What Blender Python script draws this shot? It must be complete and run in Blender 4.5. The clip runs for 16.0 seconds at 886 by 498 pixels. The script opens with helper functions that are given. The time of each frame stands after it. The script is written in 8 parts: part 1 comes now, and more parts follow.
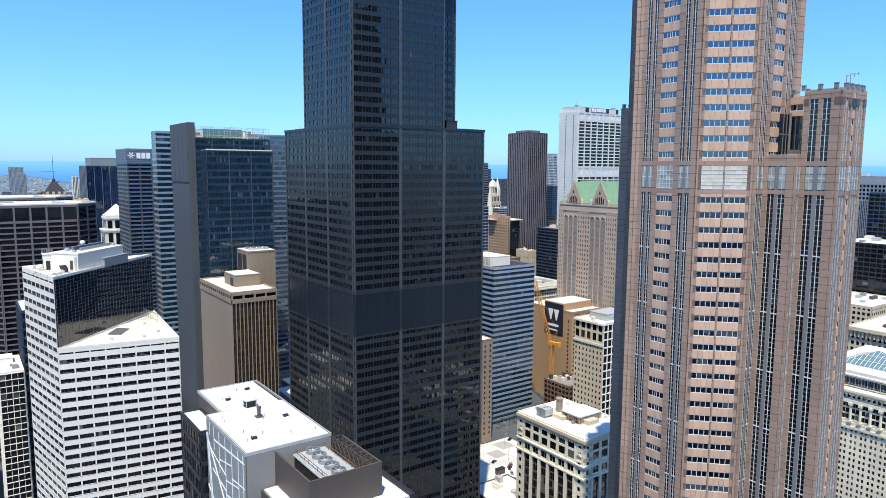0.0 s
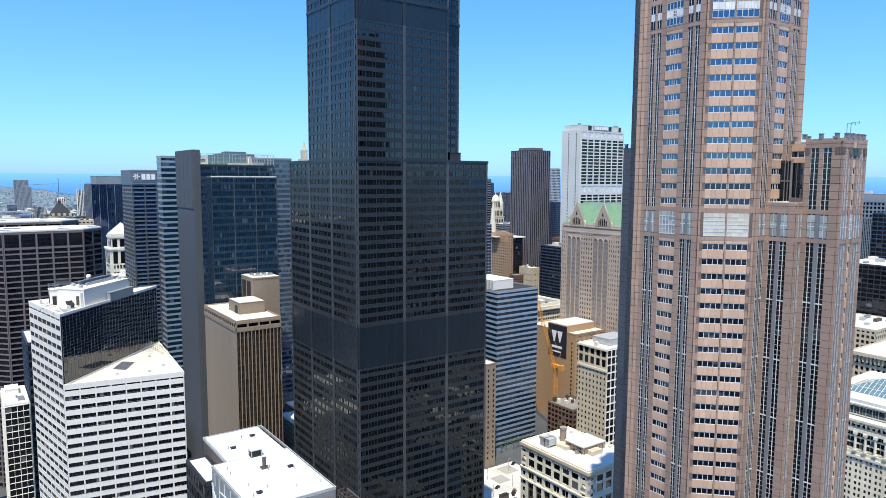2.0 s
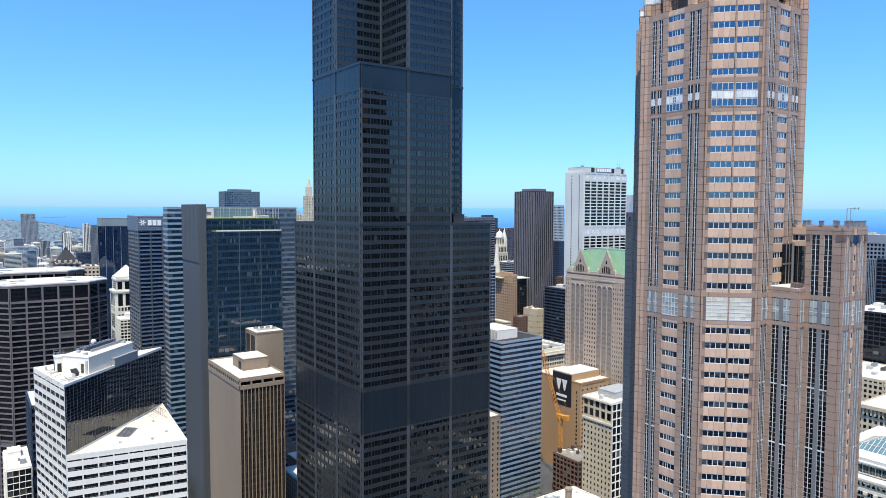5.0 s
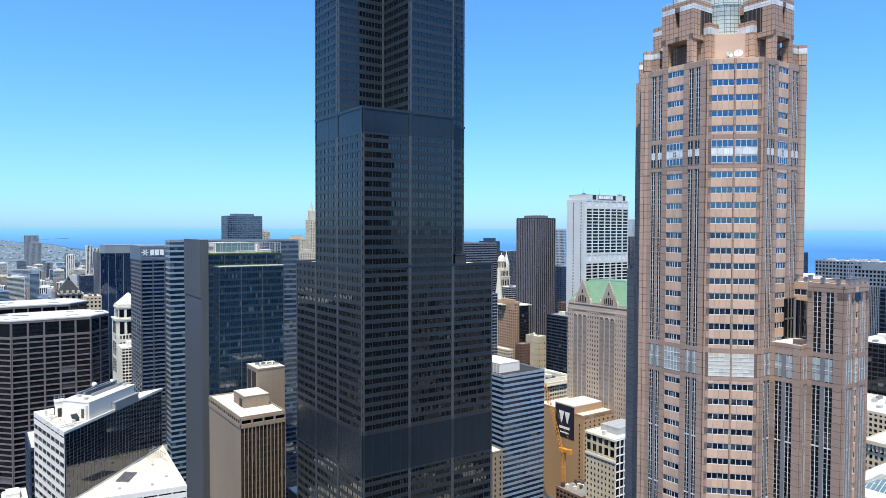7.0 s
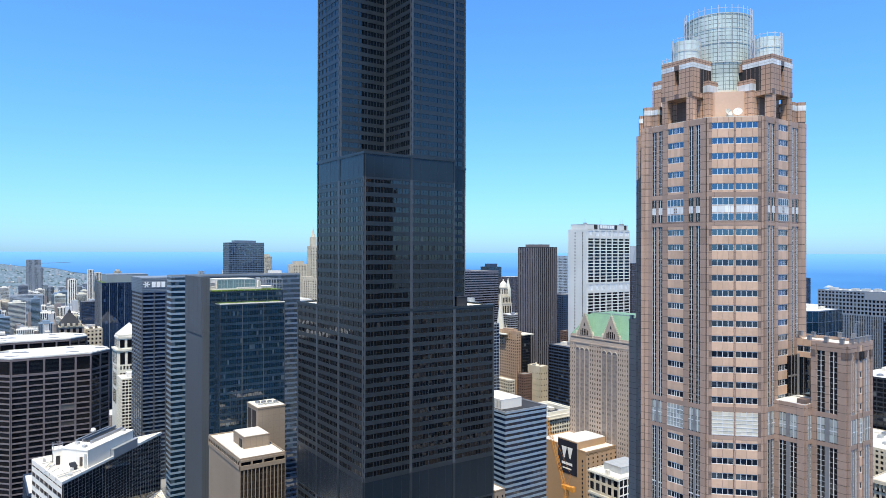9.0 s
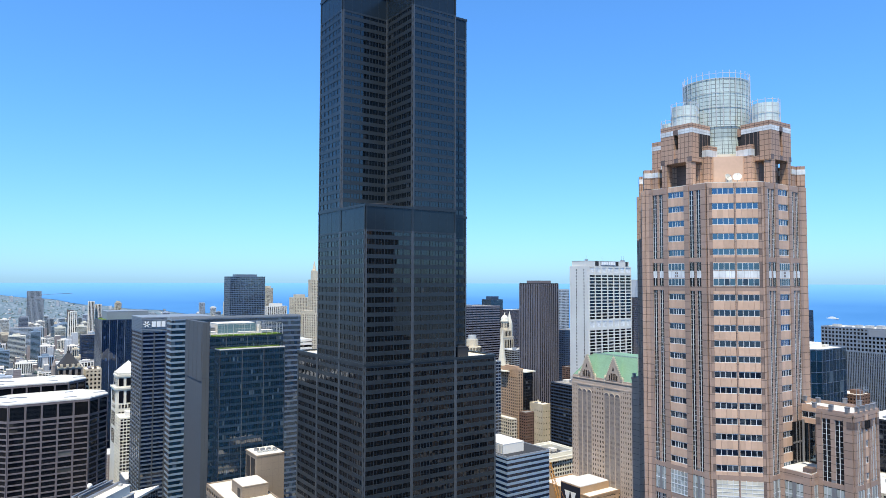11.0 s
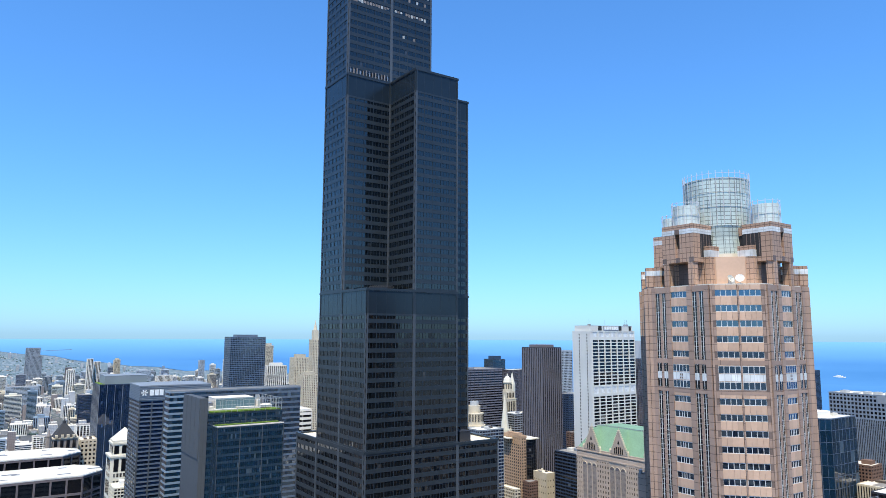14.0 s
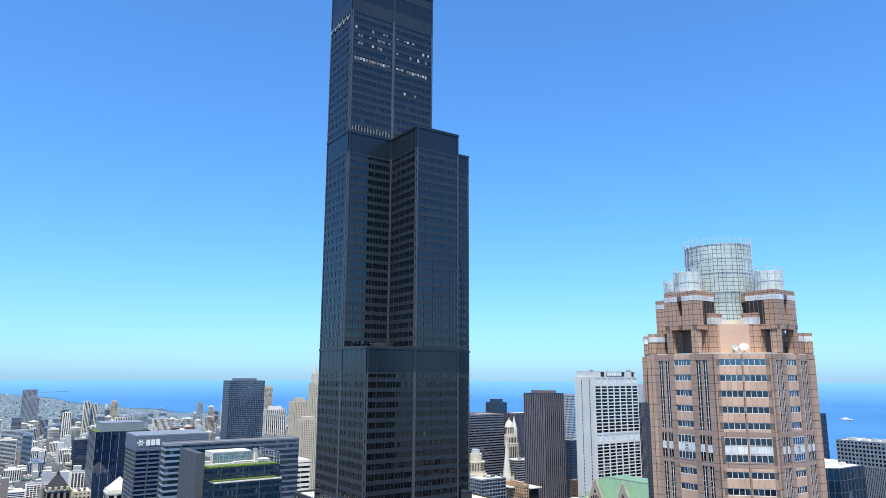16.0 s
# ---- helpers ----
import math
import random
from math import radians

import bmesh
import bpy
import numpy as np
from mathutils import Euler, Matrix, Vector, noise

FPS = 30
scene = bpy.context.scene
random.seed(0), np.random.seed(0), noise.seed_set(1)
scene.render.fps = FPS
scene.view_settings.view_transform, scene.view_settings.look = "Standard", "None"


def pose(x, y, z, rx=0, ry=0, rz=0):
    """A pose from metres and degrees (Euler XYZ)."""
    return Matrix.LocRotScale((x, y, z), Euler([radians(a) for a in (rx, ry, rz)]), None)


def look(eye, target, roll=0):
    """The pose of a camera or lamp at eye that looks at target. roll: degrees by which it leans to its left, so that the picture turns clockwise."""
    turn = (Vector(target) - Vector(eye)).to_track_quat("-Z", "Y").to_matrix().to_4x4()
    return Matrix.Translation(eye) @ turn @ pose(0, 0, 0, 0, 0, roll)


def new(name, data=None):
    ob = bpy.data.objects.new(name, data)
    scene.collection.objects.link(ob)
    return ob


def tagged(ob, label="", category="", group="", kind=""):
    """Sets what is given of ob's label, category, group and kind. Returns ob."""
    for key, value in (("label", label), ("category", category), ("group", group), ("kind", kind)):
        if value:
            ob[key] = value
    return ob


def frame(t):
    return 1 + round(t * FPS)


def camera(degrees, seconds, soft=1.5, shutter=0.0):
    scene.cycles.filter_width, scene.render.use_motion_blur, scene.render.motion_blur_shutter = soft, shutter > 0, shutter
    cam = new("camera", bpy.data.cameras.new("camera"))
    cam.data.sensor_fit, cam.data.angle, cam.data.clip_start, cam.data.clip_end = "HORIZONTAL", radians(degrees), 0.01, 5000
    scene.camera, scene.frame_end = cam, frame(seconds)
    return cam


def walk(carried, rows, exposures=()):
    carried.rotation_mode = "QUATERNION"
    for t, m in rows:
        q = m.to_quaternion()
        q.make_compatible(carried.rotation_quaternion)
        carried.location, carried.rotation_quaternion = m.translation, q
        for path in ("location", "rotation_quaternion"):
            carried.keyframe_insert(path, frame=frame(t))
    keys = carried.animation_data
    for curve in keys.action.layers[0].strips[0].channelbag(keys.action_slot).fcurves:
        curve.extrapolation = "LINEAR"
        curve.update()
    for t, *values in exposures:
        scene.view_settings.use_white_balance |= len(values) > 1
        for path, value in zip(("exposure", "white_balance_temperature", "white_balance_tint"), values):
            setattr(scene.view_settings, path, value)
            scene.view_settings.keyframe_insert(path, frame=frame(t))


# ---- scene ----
cam = camera(66.33, 16.0, soft=0.72)
ROWS = [
    (0.0, -132.38, -248.0, 186.97, 83.248, -0.337, -35.629),
    (0.5, -132.54, -248.01, 189.49, 83.445, -0.32, -35.571),
    (1.0, -132.58, -248.1, 191.88, 83.642, -0.304, -35.488),
    (1.5, -132.72, -248.02, 194.23, 83.854, -0.289, -35.435),
    (2.0, -132.75, -248.07, 196.73, 84.097, -0.261, -35.374),
    (2.5, -132.92, -248.13, 199.04, 84.426, -0.272, -35.324),
    (3.0, -132.9, -248.21, 201.46, 84.835, -0.268, -35.264),
    (3.5, -133.0, -248.23, 203.84, 85.273, -0.261, -35.206),
    (4.0, -132.91, -248.29, 206.33, 85.729, -0.235, -35.145),
    (4.5, -132.91, -248.3, 208.8, 86.198, -0.195, -35.102),
    (5.0, -132.74, -248.2, 211.07, 86.641, -0.187, -35.037),
    (7.5, -132.42, -248.13, 222.92, 88.73, -0.157, -34.823),
    (8.0, -132.35, -248.06, 225.25, 89.171, -0.152, -34.791),
    (8.5, -132.26, -248.02, 227.54, 89.646, -0.157, -34.757),
    (9.0, -132.26, -248.02, 229.74, 90.191, -0.162, -34.718),
    (11.5, -132.05, -248.02, 241.3, 93.397, -0.127, -34.571),
    (12.0, -131.99, -248.11, 243.24, 94.169, -0.147, -34.524),
    (12.5, -132.08, -248.13, 245.41, 94.913, -0.183, -34.516),
    (13.0, -132.23, -248.23, 247.49, 95.662, -0.202, -34.507),
    (13.5, -132.34, -248.23, 249.59, 96.446, -0.216, -34.491),
    (14.0, -132.3, -248.28, 251.55, 97.255, -0.22, -34.459),
    (14.5, -132.35, -248.29, 253.56, 98.079, -0.206, -34.439),
    (15.0, -132.36, -248.34, 255.5, 98.91, -0.208, -34.416),
    (15.5, -132.32, -248.43, 257.34, 99.73, -0.201, -34.39),
    (16.0, -132.28, -248.42, 259.26, 100.544, -0.204, -34.377),
]
walk(cam, [(t, pose(x, y, z, rx, ry, rz)) for t, x, y, z, rx, ry, rz in ROWS])

# ---- light ----
SUN_AZ, SUN_EL = 222.4, 65.0
world = bpy.data.worlds.new("sky")
scene.world = world
world.use_nodes = True
wn, wl = world.node_tree.nodes, world.node_tree.links
wn.clear()
sky = wn.new("ShaderNodeTexSky")
sky.sky_type = "NISHITA"
sky.sun_disc = False
sky.sun_elevation, sky.sun_rotation = radians(SUN_EL), radians(SUN_AZ)
sky.altitude, sky.air_density, sky.dust_density, sky.ozone_density = 200, 1.0, 0.6, 2.5
bg = wn.new("ShaderNodeBackground")
bg.inputs["Strength"].default_value = 0.11
wo = wn.new("ShaderNodeOutputWorld")
gam = wn.new("ShaderNodeGamma")
gam.inputs["Gamma"].default_value = 0.86
tint = wn.new("ShaderNodeVectorMath")
tint.operation = "MULTIPLY"
wl.new(sky.outputs[0], gam.inputs["Color"])
wl.new(gam.outputs[0], tint.inputs[0])
# a paler, greyer haze close to the horizon
tc, sxyz, low = wn.new("ShaderNodeTexCoord"), wn.new("ShaderNodeSeparateXYZ"), wn.new("ShaderNodeMapRange")
low.interpolation_type = "SMOOTHSTEP"
low.inputs["From Min"].default_value, low.inputs["From Max"].default_value = 0.0, 0.26
tmix = wn.new("ShaderNodeMix")
tmix.data_type = "RGBA"
tmix.inputs[6].default_value, tmix.inputs[7].default_value = (0.79, 1.38, 2.20, 1), (0.71, 1.45, 2.27, 1)
wl.new(tc.outputs["Generated"], sxyz.inputs[0])
wl.new(sxyz.outputs["Z"], low.inputs["Value"])
wl.new(low.outputs[0], tmix.inputs["Factor"])
wl.new(tmix.outputs[2], tint.inputs[1])
wl.new(tint.outputs[0], bg.inputs["Color"])
wl.new(bg.outputs[0], wo.inputs["Surface"])

sun_data = bpy.data.lights.new("sun", "SUN")
sun_data.energy, sun_data.angle, sun_data.color = 5.0, radians(0.53), (1.0, 0.915, 0.735)
sun = new("sun", sun_data)
sun.matrix_world = look((0, 0, 600), (math.sin(radians(SUN_AZ + 180)) * math.cos(radians(SUN_EL)), math.cos(radians(SUN_AZ + 180)) * math.cos(radians(SUN_EL)), 600 - math.sin(radians(SUN_EL))))
scene.view_settings.exposure = 0.30

# ---- materials ----


def material(name, colour, rough=0.6, metal=0.0, spec=0.5, var=0.15, scale=0.6, stain=0.12, stain_scale=0.06, bump=0.1, joints=None, joint_dark=0.45, pieces=0.0, streak=0.0):
    """Procedural surface: grain and stains at two scales, optional joint grid (metres), optional difference from piece to piece."""
    m = bpy.data.materials.new(name)
    m.use_nodes = True
    n, l = m.node_tree.nodes, m.node_tree.links
    b = n["Principled BSDF"]
    b.inputs["Roughness"].default_value, b.inputs["Metallic"].default_value = rough, metal
    b.inputs["Specular IOR Level"].default_value = spec
    uv = n.new("ShaderNodeUVMap")
    geo = n.new("ShaderNodeNewGeometry")
    grain, blot = n.new("ShaderNodeTexNoise"), n.new("ShaderNodeTexNoise")
    grain.inputs["Scale"].default_value, grain.inputs["Detail"].default_value = scale, 5
    blot.inputs["Scale"].default_value, blot.inputs["Detail"].default_value = stain_scale, 3
    l.new(geo.outputs["Position"], grain.inputs["Vector"])
    if streak:
        mp = n.new("ShaderNodeMapping")
        mp.inputs["Scale"].default_value = (streak, streak, 0.08)
        l.new(geo.outputs["Position"], mp.inputs["Vector"])
        l.new(mp.outputs[0], blot.inputs["Vector"])
    else:
        l.new(geo.outputs["Position"], blot.inputs["Vector"])

    def maths(op, a, c):
        x = n.new("ShaderNodeMath")
        x.operation = op
        for k, s in enumerate((a, c)):
            if isinstance(s, (int, float)):
                x.inputs[k].default_value = s
            else:
                l.new(s, x.inputs[k])
        return x.outputs[0]
    f = maths("ADD", maths("MULTIPLY", maths("SUBTRACT", grain.outputs[0], 0.5), 2 * var), 1.0)
    f = maths("MULTIPLY", f, maths("ADD", maths("MULTIPLY", maths("SUBTRACT", blot.outputs[0], 0.5), 2.5 * stain), 1.0))
    if pieces:
        oi = n.new("ShaderNodeObjectInfo")
        r = maths("FRACT", maths("ADD", oi.outputs["Random"], geo.outputs["Random Per Island"]), 0)
        f = maths("MULTIPLY", f, maths("ADD", maths("MULTIPLY", maths("SUBTRACT", r, 0.5), 2 * pieces), 1.0))
    if joints:
        br = n.new("ShaderNodeTexBrick")
        br.offset, br.squash = 0.0, 1.0
        br.inputs["Color1"].default_value = br.inputs["Color2"].default_value = (1, 1, 1, 1)
        br.inputs["Mortar"].default_value = (joint_dark,) * 3 + (1,)
        br.inputs["Scale"].default_value = 1.0
        br.inputs["Brick Width"].default_value, br.inputs["Row Height"].default_value = joints[0], joints[1]
        br.inputs["Mortar Size"].default_value = joints[2]
        br.inputs["Mortar Smooth"].default_value = 0.2
        l.new(uv.outputs[0], br.inputs["Vector"])
        f = maths("MULTIPLY", f, br.outputs["Color"])
    mix = n.new("ShaderNodeVectorMath")
    mix.operation = "SCALE"
    mix.inputs[0].default_value = colour
    l.new(f, mix.inputs["Scale"])
    l.new(mix.outputs[0], b.inputs["Base Color"])
    if bump:
        bp = n.new("ShaderNodeBump")
        bp.inputs["Strength"].default_value, bp.inputs["Distance"].default_value = bump, 0.05
        l.new(grain.outputs[0], bp.inputs["Height"])
        l.new(bp.outputs[0], b.inputs["Normal"])
    return m


def glass(name, tint, ior=1.9, rough=0.04, blinds=0.1, wobble=0.012, blind_colour=(0.35, 0.34, 0.32), metal=0.0, coat=(1, 1, 1)):
    """Coated office glass: dark, glossy; each pane a little out of true, some with drawn blinds behind."""
    m = bpy.data.materials.new(name)
    m.use_nodes = True
    n, l = m.node_tree.nodes, m.node_tree.links
    b = n["Principled BSDF"]
    b.inputs["Roughness"].default_value, b.inputs["IOR"].default_value, b.inputs["Metallic"].default_value = rough, ior, metal
    b.inputs["Specular Tint"].default_value = (*coat, 1)
    geo, oi = n.new("ShaderNodeNewGeometry"), n.new("ShaderNodeObjectInfo")
    add = n.new("ShaderNodeMath")
    add.operation = "ADD"
    l.new(oi.outputs["Random"], add.inputs[0])
    l.new(geo.outputs["Random Per Island"], add.inputs[1])
    wh = n.new("ShaderNodeTexWhiteNoise")
    wh.noise_dimensions = "1D"
    l.new(add.outputs[0], wh.inputs["W"])
    ramp = n.new("ShaderNodeValToRGB")
    ramp.color_ramp.interpolation = "CONSTANT"
    dark = tuple(c * 0.75 for c in tint)
    ramp.color_ramp.elements[0].color = (*dark, 1)
    ramp.color_ramp.elements[1].position, ramp.color_ramp.elements[1].color = 0.35, (*tint, 1)
    for pos, col in ((0.75, tuple(c * 1.25 for c in tint)), (1 - blinds, blind_colour), (1 - blinds * 0.4, tuple(c * 0.5 for c in blind_colour))):
        e = ramp.color_ramp.elements.new(pos)
        e.color = (*col, 1)
    l.new(wh.outputs["Value"], ramp.inputs[0])
    l.new(ramp.outputs[0], b.inputs["Base Color"])
    sub, sc, ad = n.new("ShaderNodeVectorMath"), n.new("ShaderNodeVectorMath"), n.new("ShaderNodeVectorMath")
    sub.operation, sc.operation, ad.operation = "SUBTRACT", "SCALE", "ADD"
    sub.inputs[1].default_value = (0.5, 0.5, 0.5)
    sc.inputs["Scale"].default_value = wobble * 2
    l.new(wh.outputs["Color"], sub.inputs[0])
    l.new(sub.outputs[0], sc.inputs[0])
    wav = n.new("ShaderNodeTexNoise")
    wav.inputs["Scale"].default_value = 0.25
    bp = n.new("ShaderNodeBump")
    bp.inputs["Strength"].default_value, bp.inputs["Distance"].default_value = 0.15, 0.02
    l.new(geo.outputs["Position"], wav.inputs["Vector"])
    l.new(wav.outputs[0], bp.inputs["Height"])
    l.new(bp.outputs[0], ad.inputs[0])
    l.new(sc.outputs[0], ad.inputs[1])
    nm = n.new("ShaderNodeVectorMath")
    nm.operation = "NORMALIZE"
    l.new(ad.outputs[0], nm.inputs[0])
    l.new(nm.outputs[0], b.inputs["Normal"])
    return m


M = {
    "black_metal": material("black_anodised_aluminium", (0.026, 0.034, 0.042), 0.36, 0.15, 0.5, 0.15, 0.5, 0.25, 0.03, 0.04, None, 0.6, 0.06),
    "column_metal": material("grey_black_column_cladding", (0.076, 0.086, 0.098), 0.4, 0.2, 0.5, 0.12, 0.5, 0.2, 0.03, 0.03),
    "black_louver": material("black_louvres", (0.015, 0.024, 0.034), 0.2, 0.1, 0.4, 0.15, 0.5, 0.3, 0.03, 0.02, (1.52, 30.0, 0.03), 0.8, 0.06),
    "bronze_glass": glass("bronze_tinted_glass", (0.002, 0.003, 0.0045), 1.74, 0.03, 0.01, 0.008, (0.035, 0.036, 0.038)),
    "granite": material("pink_granite_panels", (0.355, 0.245, 0.188), 0.55, 0, 0.4, 0.1, 1.2, 0.22, 0.05, 0.05, (60.0, 1.98, 0.08), 0.42, 0.10),
    "granite_light": material("pale_pink_granite_panels", (0.56, 0.375, 0.265), 0.55, 0, 0.4, 0.1, 1.2, 0.2, 0.05, 0.05, None, 0.6, 0.10),
    "granite_crown": material("crown_granite_panels", (0.45, 0.288, 0.2), 0.55, 0, 0.4, 0.12, 1.2, 0.28, 0.08, 0.05, (1.32, 1.45, 0.09), 0.38, 0.12),
    "granite_dark": material("dark_granite_panels", (0.165, 0.118, 0.098), 0.5, 0, 0.4, 0.12, 1.2, 0.2, 0.05, 0.05, (1.55, 1.33, 0.04), 0.5, 0.1),
    "core_dark": material("dark_backing_wall", (0.022, 0.02, 0.02), 0.7),
    "white_frame": material("pale_window_frames", (0.60, 0.60, 0.595), 0.45, 0, 0.4, 0.06, 1, 0.1, 0.1, 0.03),
    "louver_white": material("pale_louvre_panels", (0.66, 0.67, 0.66), 0.5, 0, 0.4, 0.12, 0.8, 0.4, 0.25, 0.03, (1.55, 40.0, 0.1), 0.75),
    "slot_glass": glass("brown_black_slot_glass", (0.012, 0.012, 0.014), 1.55, 0.05, 0.01, 0.01, (0.06, 0.06, 0.06)),
    "blue_glass": glass("blue_tinted_glass", (0.004, 0.006, 0.010), 2.75, 0.03, 0.002, 0.008, (0.1, 0.1, 0.1), coat=(0.58, 0.79, 1.0)),
    "crown_glass": material("frosted_crown_glass", (0.43, 0.50, 0.475), 0.3, 0.0, 0.5, 0.12, 0.6, 0.3, 0.15, 0.02, (1.18, 1.15, 0.09), 0.33, 0.12),
    "drum_glass": material("white_frosted_glass", (0.56, 0.63, 0.60), 0.35, 0.0, 0.5, 0.08, 0.8, 0.15, 0.15, 0.02, (1.15, 1.5, 0.05), 0.6, 0.08),
    "pane_grey": material("grey_green_panes", (0.34, 0.36, 0.34), 0.2, 0, 0.6, 0.1, 0.6, 0.2, 0.2, 0.01, None, 0.5, 0.25),
    "pane_pale": material("pale_translucent_panes", (0.58, 0.545, 0.45), 0.3, 0, 0.5, 0.08, 0.6, 0.15, 0.2, 0.01, None, 0.5, 0.12),
    "rib_metal": material("pale_blue_grey_metal_ribs", (0.25, 0.24, 0.24), 0.45, 0.3, 0.5, 0.08, 0.8, 0.15, 0.1, 0.02),
    "slab_blue": material("blue_grey_concrete_grid", (0.19, 0.225, 0.27), 0.7, 0, 0.4, 0.08, 0.8, 0.15, 0.1, 0.02),
    "band_metal": material("slate_blue_metal_bands", (0.13, 0.165, 0.215), 0.4, 0.2, 0.5, 0.06, 1, 0.15, 0.05, 0.02, None, 0.6, 0.08),
    "spandrel_blue": material("slate_blue_spandrel_glass", (0.028, 0.054, 0.085), 0.2, 0.1, 0.6, 0.1, 0.4, 0.25, 0.04, 0.02, None, 0.5, 0.12),
    "car_dark": material("dark_car_paint", (0.02, 0.021, 0.024), 0.25, 0.3, 0.6, 0.05, 2, 0.1, 0.3, 0.01),
    "car_silver": material("silver_car_paint", (0.45, 0.46, 0.47), 0.3, 0.6, 0.5, 0.05, 2, 0.1, 0.3, 0.01),
    "car_red": material("dark_red_car_paint", (0.16, 0.022, 0.02), 0.3, 0.2, 0.6, 0.05, 2, 0.1, 0.3, 0.01),
    "lot": material("sunbleached_concrete_lot", (0.56, 0.55, 0.52), 0.9, 0, 0.2, 0.1, 0.8, 0.3, 0.05, 0.05, (9.0, 9.0, 0.08), 0.75),
    "white_panel": material("white_painted_panels", (0.81, 0.755, 0.665), 0.5, 0, 0.4, 0.04, 1.5, 0.08, 0.04, 0.03, (5.0, 40.0, 0.03), 0.8, 0.03),
    "dark_glass": glass("dark_office_glass", (0.007, 0.008, 0.011), 1.5, 0.05, 0.045, 0.012, (0.12, 0.12, 0.115)),
    "mirror_black": material("black_mirror_glass", (0.01, 0.012, 0.016), 0.03, 0, 0.75, 0.05, 0.3, 0.1, 0.05, 0.01),
    "tan_concrete": material("tan_concrete", (0.30, 0.236, 0.175), 0.8, 0, 0.3, 0.1, 1.5, 0.3, 0.05, 0.08, (3.4, 3.6, 0.05), 0.74, 0.05, 0.5),
    "brown_metal": material("brown_metal_siding", (0.098, 0.078, 0.066), 0.55, 0.1, 0.4, 0.06, 1.2, 0.15, 0.08, 0.04, (0.6, 20.0, 0.03), 0.85),
    "dark_bronze": material("dark_bronze_spandrels", (0.045, 0.035, 0.03), 0.4, 0.2, 0.5, 0.1, 1.0, 0.2, 0.1, 0.03, None, 0.5, 0.1),
    "rust_steel": material("rust_brown_steel", (0.22, 0.14, 0.09), 0.7, 0.2, 0.4, 0.25, 2.0, 0.3, 0.3, 0.1),
    "roof_white": material("white_roof_membrane", (0.59, 0.585, 0.555), 0.85, 0, 0.2, 0.07, 0.7, 0.2, 0.06, 0.05, (7.0, 3.0, 0.05), 0.9),
    "roof_grey": material("grey_gravel_roof", (0.22, 0.21, 0.2), 0.95, 0, 0.2, 0.2, 2.0, 0.3, 0.08, 0.1),
    "roof_cream": material("cream_roof", (0.66, 0.61, 0.52), 0.9, 0, 0.2, 0.08, 1.0, 0.16, 0.1, 0.06),
    "steel_grey": material("grey_metal", (0.30, 0.31, 0.33), 0.45, 0.5, 0.5, 0.1, 1.5, 0.2, 0.15, 0.04),
    "pale_unit": material("pale_metal_housing", (0.46, 0.46, 0.44), 0.5, 0.2, 0.5, 0.08, 1.5, 0.2, 0.3, 0.04),
    "sky_panel": material("sky_blue_grey_panels", (0.24, 0.31, 0.38), 0.4, 0.1, 0.5, 0.06, 1, 0.12, 0.05, 0.03, (2.6, 20.0, 0.03), 0.8, 0.06),
    "concrete_blue": material("blue_grey_concrete", (0.08, 0.09, 0.102), 0.7, 0, 0.3, 0.08, 1.0, 0.15, 0.05, 0.05, (5.2, 60.0, 0.06), 0.6, 0.03, 0.4),
    "curtain_glass": glass("grey_blue_curtain_wall", (0.008, 0.030, 0.060), 2.05, 0.04, 0.06, 0.014, (0.07, 0.11, 0.15)),
    "teal_glass": glass("teal_glass", (0.014, 0.034, 0.042), 1.9, 0.04, 0.02, 0.014, (0.16, 0.19, 0.2)),
    "deep_blue_glass": glass("deep_blue_glass", (0.006, 0.018, 0.048), 1.9, 0.04, 0.03, 0.01, (0.05, 0.08, 0.14)),
    "blue_frame": material("slate_blue_frames", (0.042, 0.064, 0.104), 0.45, 0.3, 0.5, 0.08, 1, 0.12, 0.05, 0.03),
    # pale blue stands in for distance haze on the far towers
    "pale_steel": material("haze_tinted_pale_panels", (0.42, 0.465, 0.51), 0.5, 0.05, 0.4, 0.06, 1, 0.12, 0.05, 0.03, (2.4, 3.4, 0.04), 0.8, 0.08),
    "pale_blue_panel": material("pale_blue_grey_panels", (0.24, 0.265, 0.29), 0.5, 0.1, 0.4, 0.06, 1, 0.12, 0.05, 0.03, (2.4, 20.0, 0.03), 0.8, 0.05),
    "mauve_stone": material("grey_mauve_stone", (0.15, 0.13, 0.135), 0.75, 0, 0.3, 0.08, 1.2, 0.14, 0.05, 0.05, None, 0.6, 0.04),
    "cream_stone": material("cream_limestone", (0.57, 0.495, 0.37), 0.8, 0, 0.3, 0.1, 1.5, 0.22, 0.08, 0.08, (1.8, 0.9, 0.03), 0.82, 0.04),
    "white_stone": material("white_terracotta", (0.68, 0.64, 0.53), 0.7, 0, 0.35, 0.08, 1.5, 0.18, 0.08, 0.06, (1.6, 0.8, 0.03), 0.85, 0.04),
    "gold_render": material("ochre_painted_wall", (0.41, 0.265, 0.15), 0.85, 0, 0.25, 0.08, 1.2, 0.22, 0.05, 0.05, None, 0.6, 0.03, 0.5),
    "brown_brick": material("brown_brick", (0.17, 0.105, 0.08), 0.85, 0, 0.25, 0.12, 1.8, 0.22, 0.1, 0.08),
    "tan_brick": material("tan_brick", (0.43, 0.295, 0.195), 0.85, 0, 0.25, 0.1, 1.8, 0.22, 0.08, 0.08),
    "beige_granite": material("beige_granite", (0.455, 0.362, 0.288), 0.7, 0, 0.3, 0.08, 1.5, 0.15, 0.05, 0.05, (1.4, 1.0, 0.03), 0.84, 0.04),
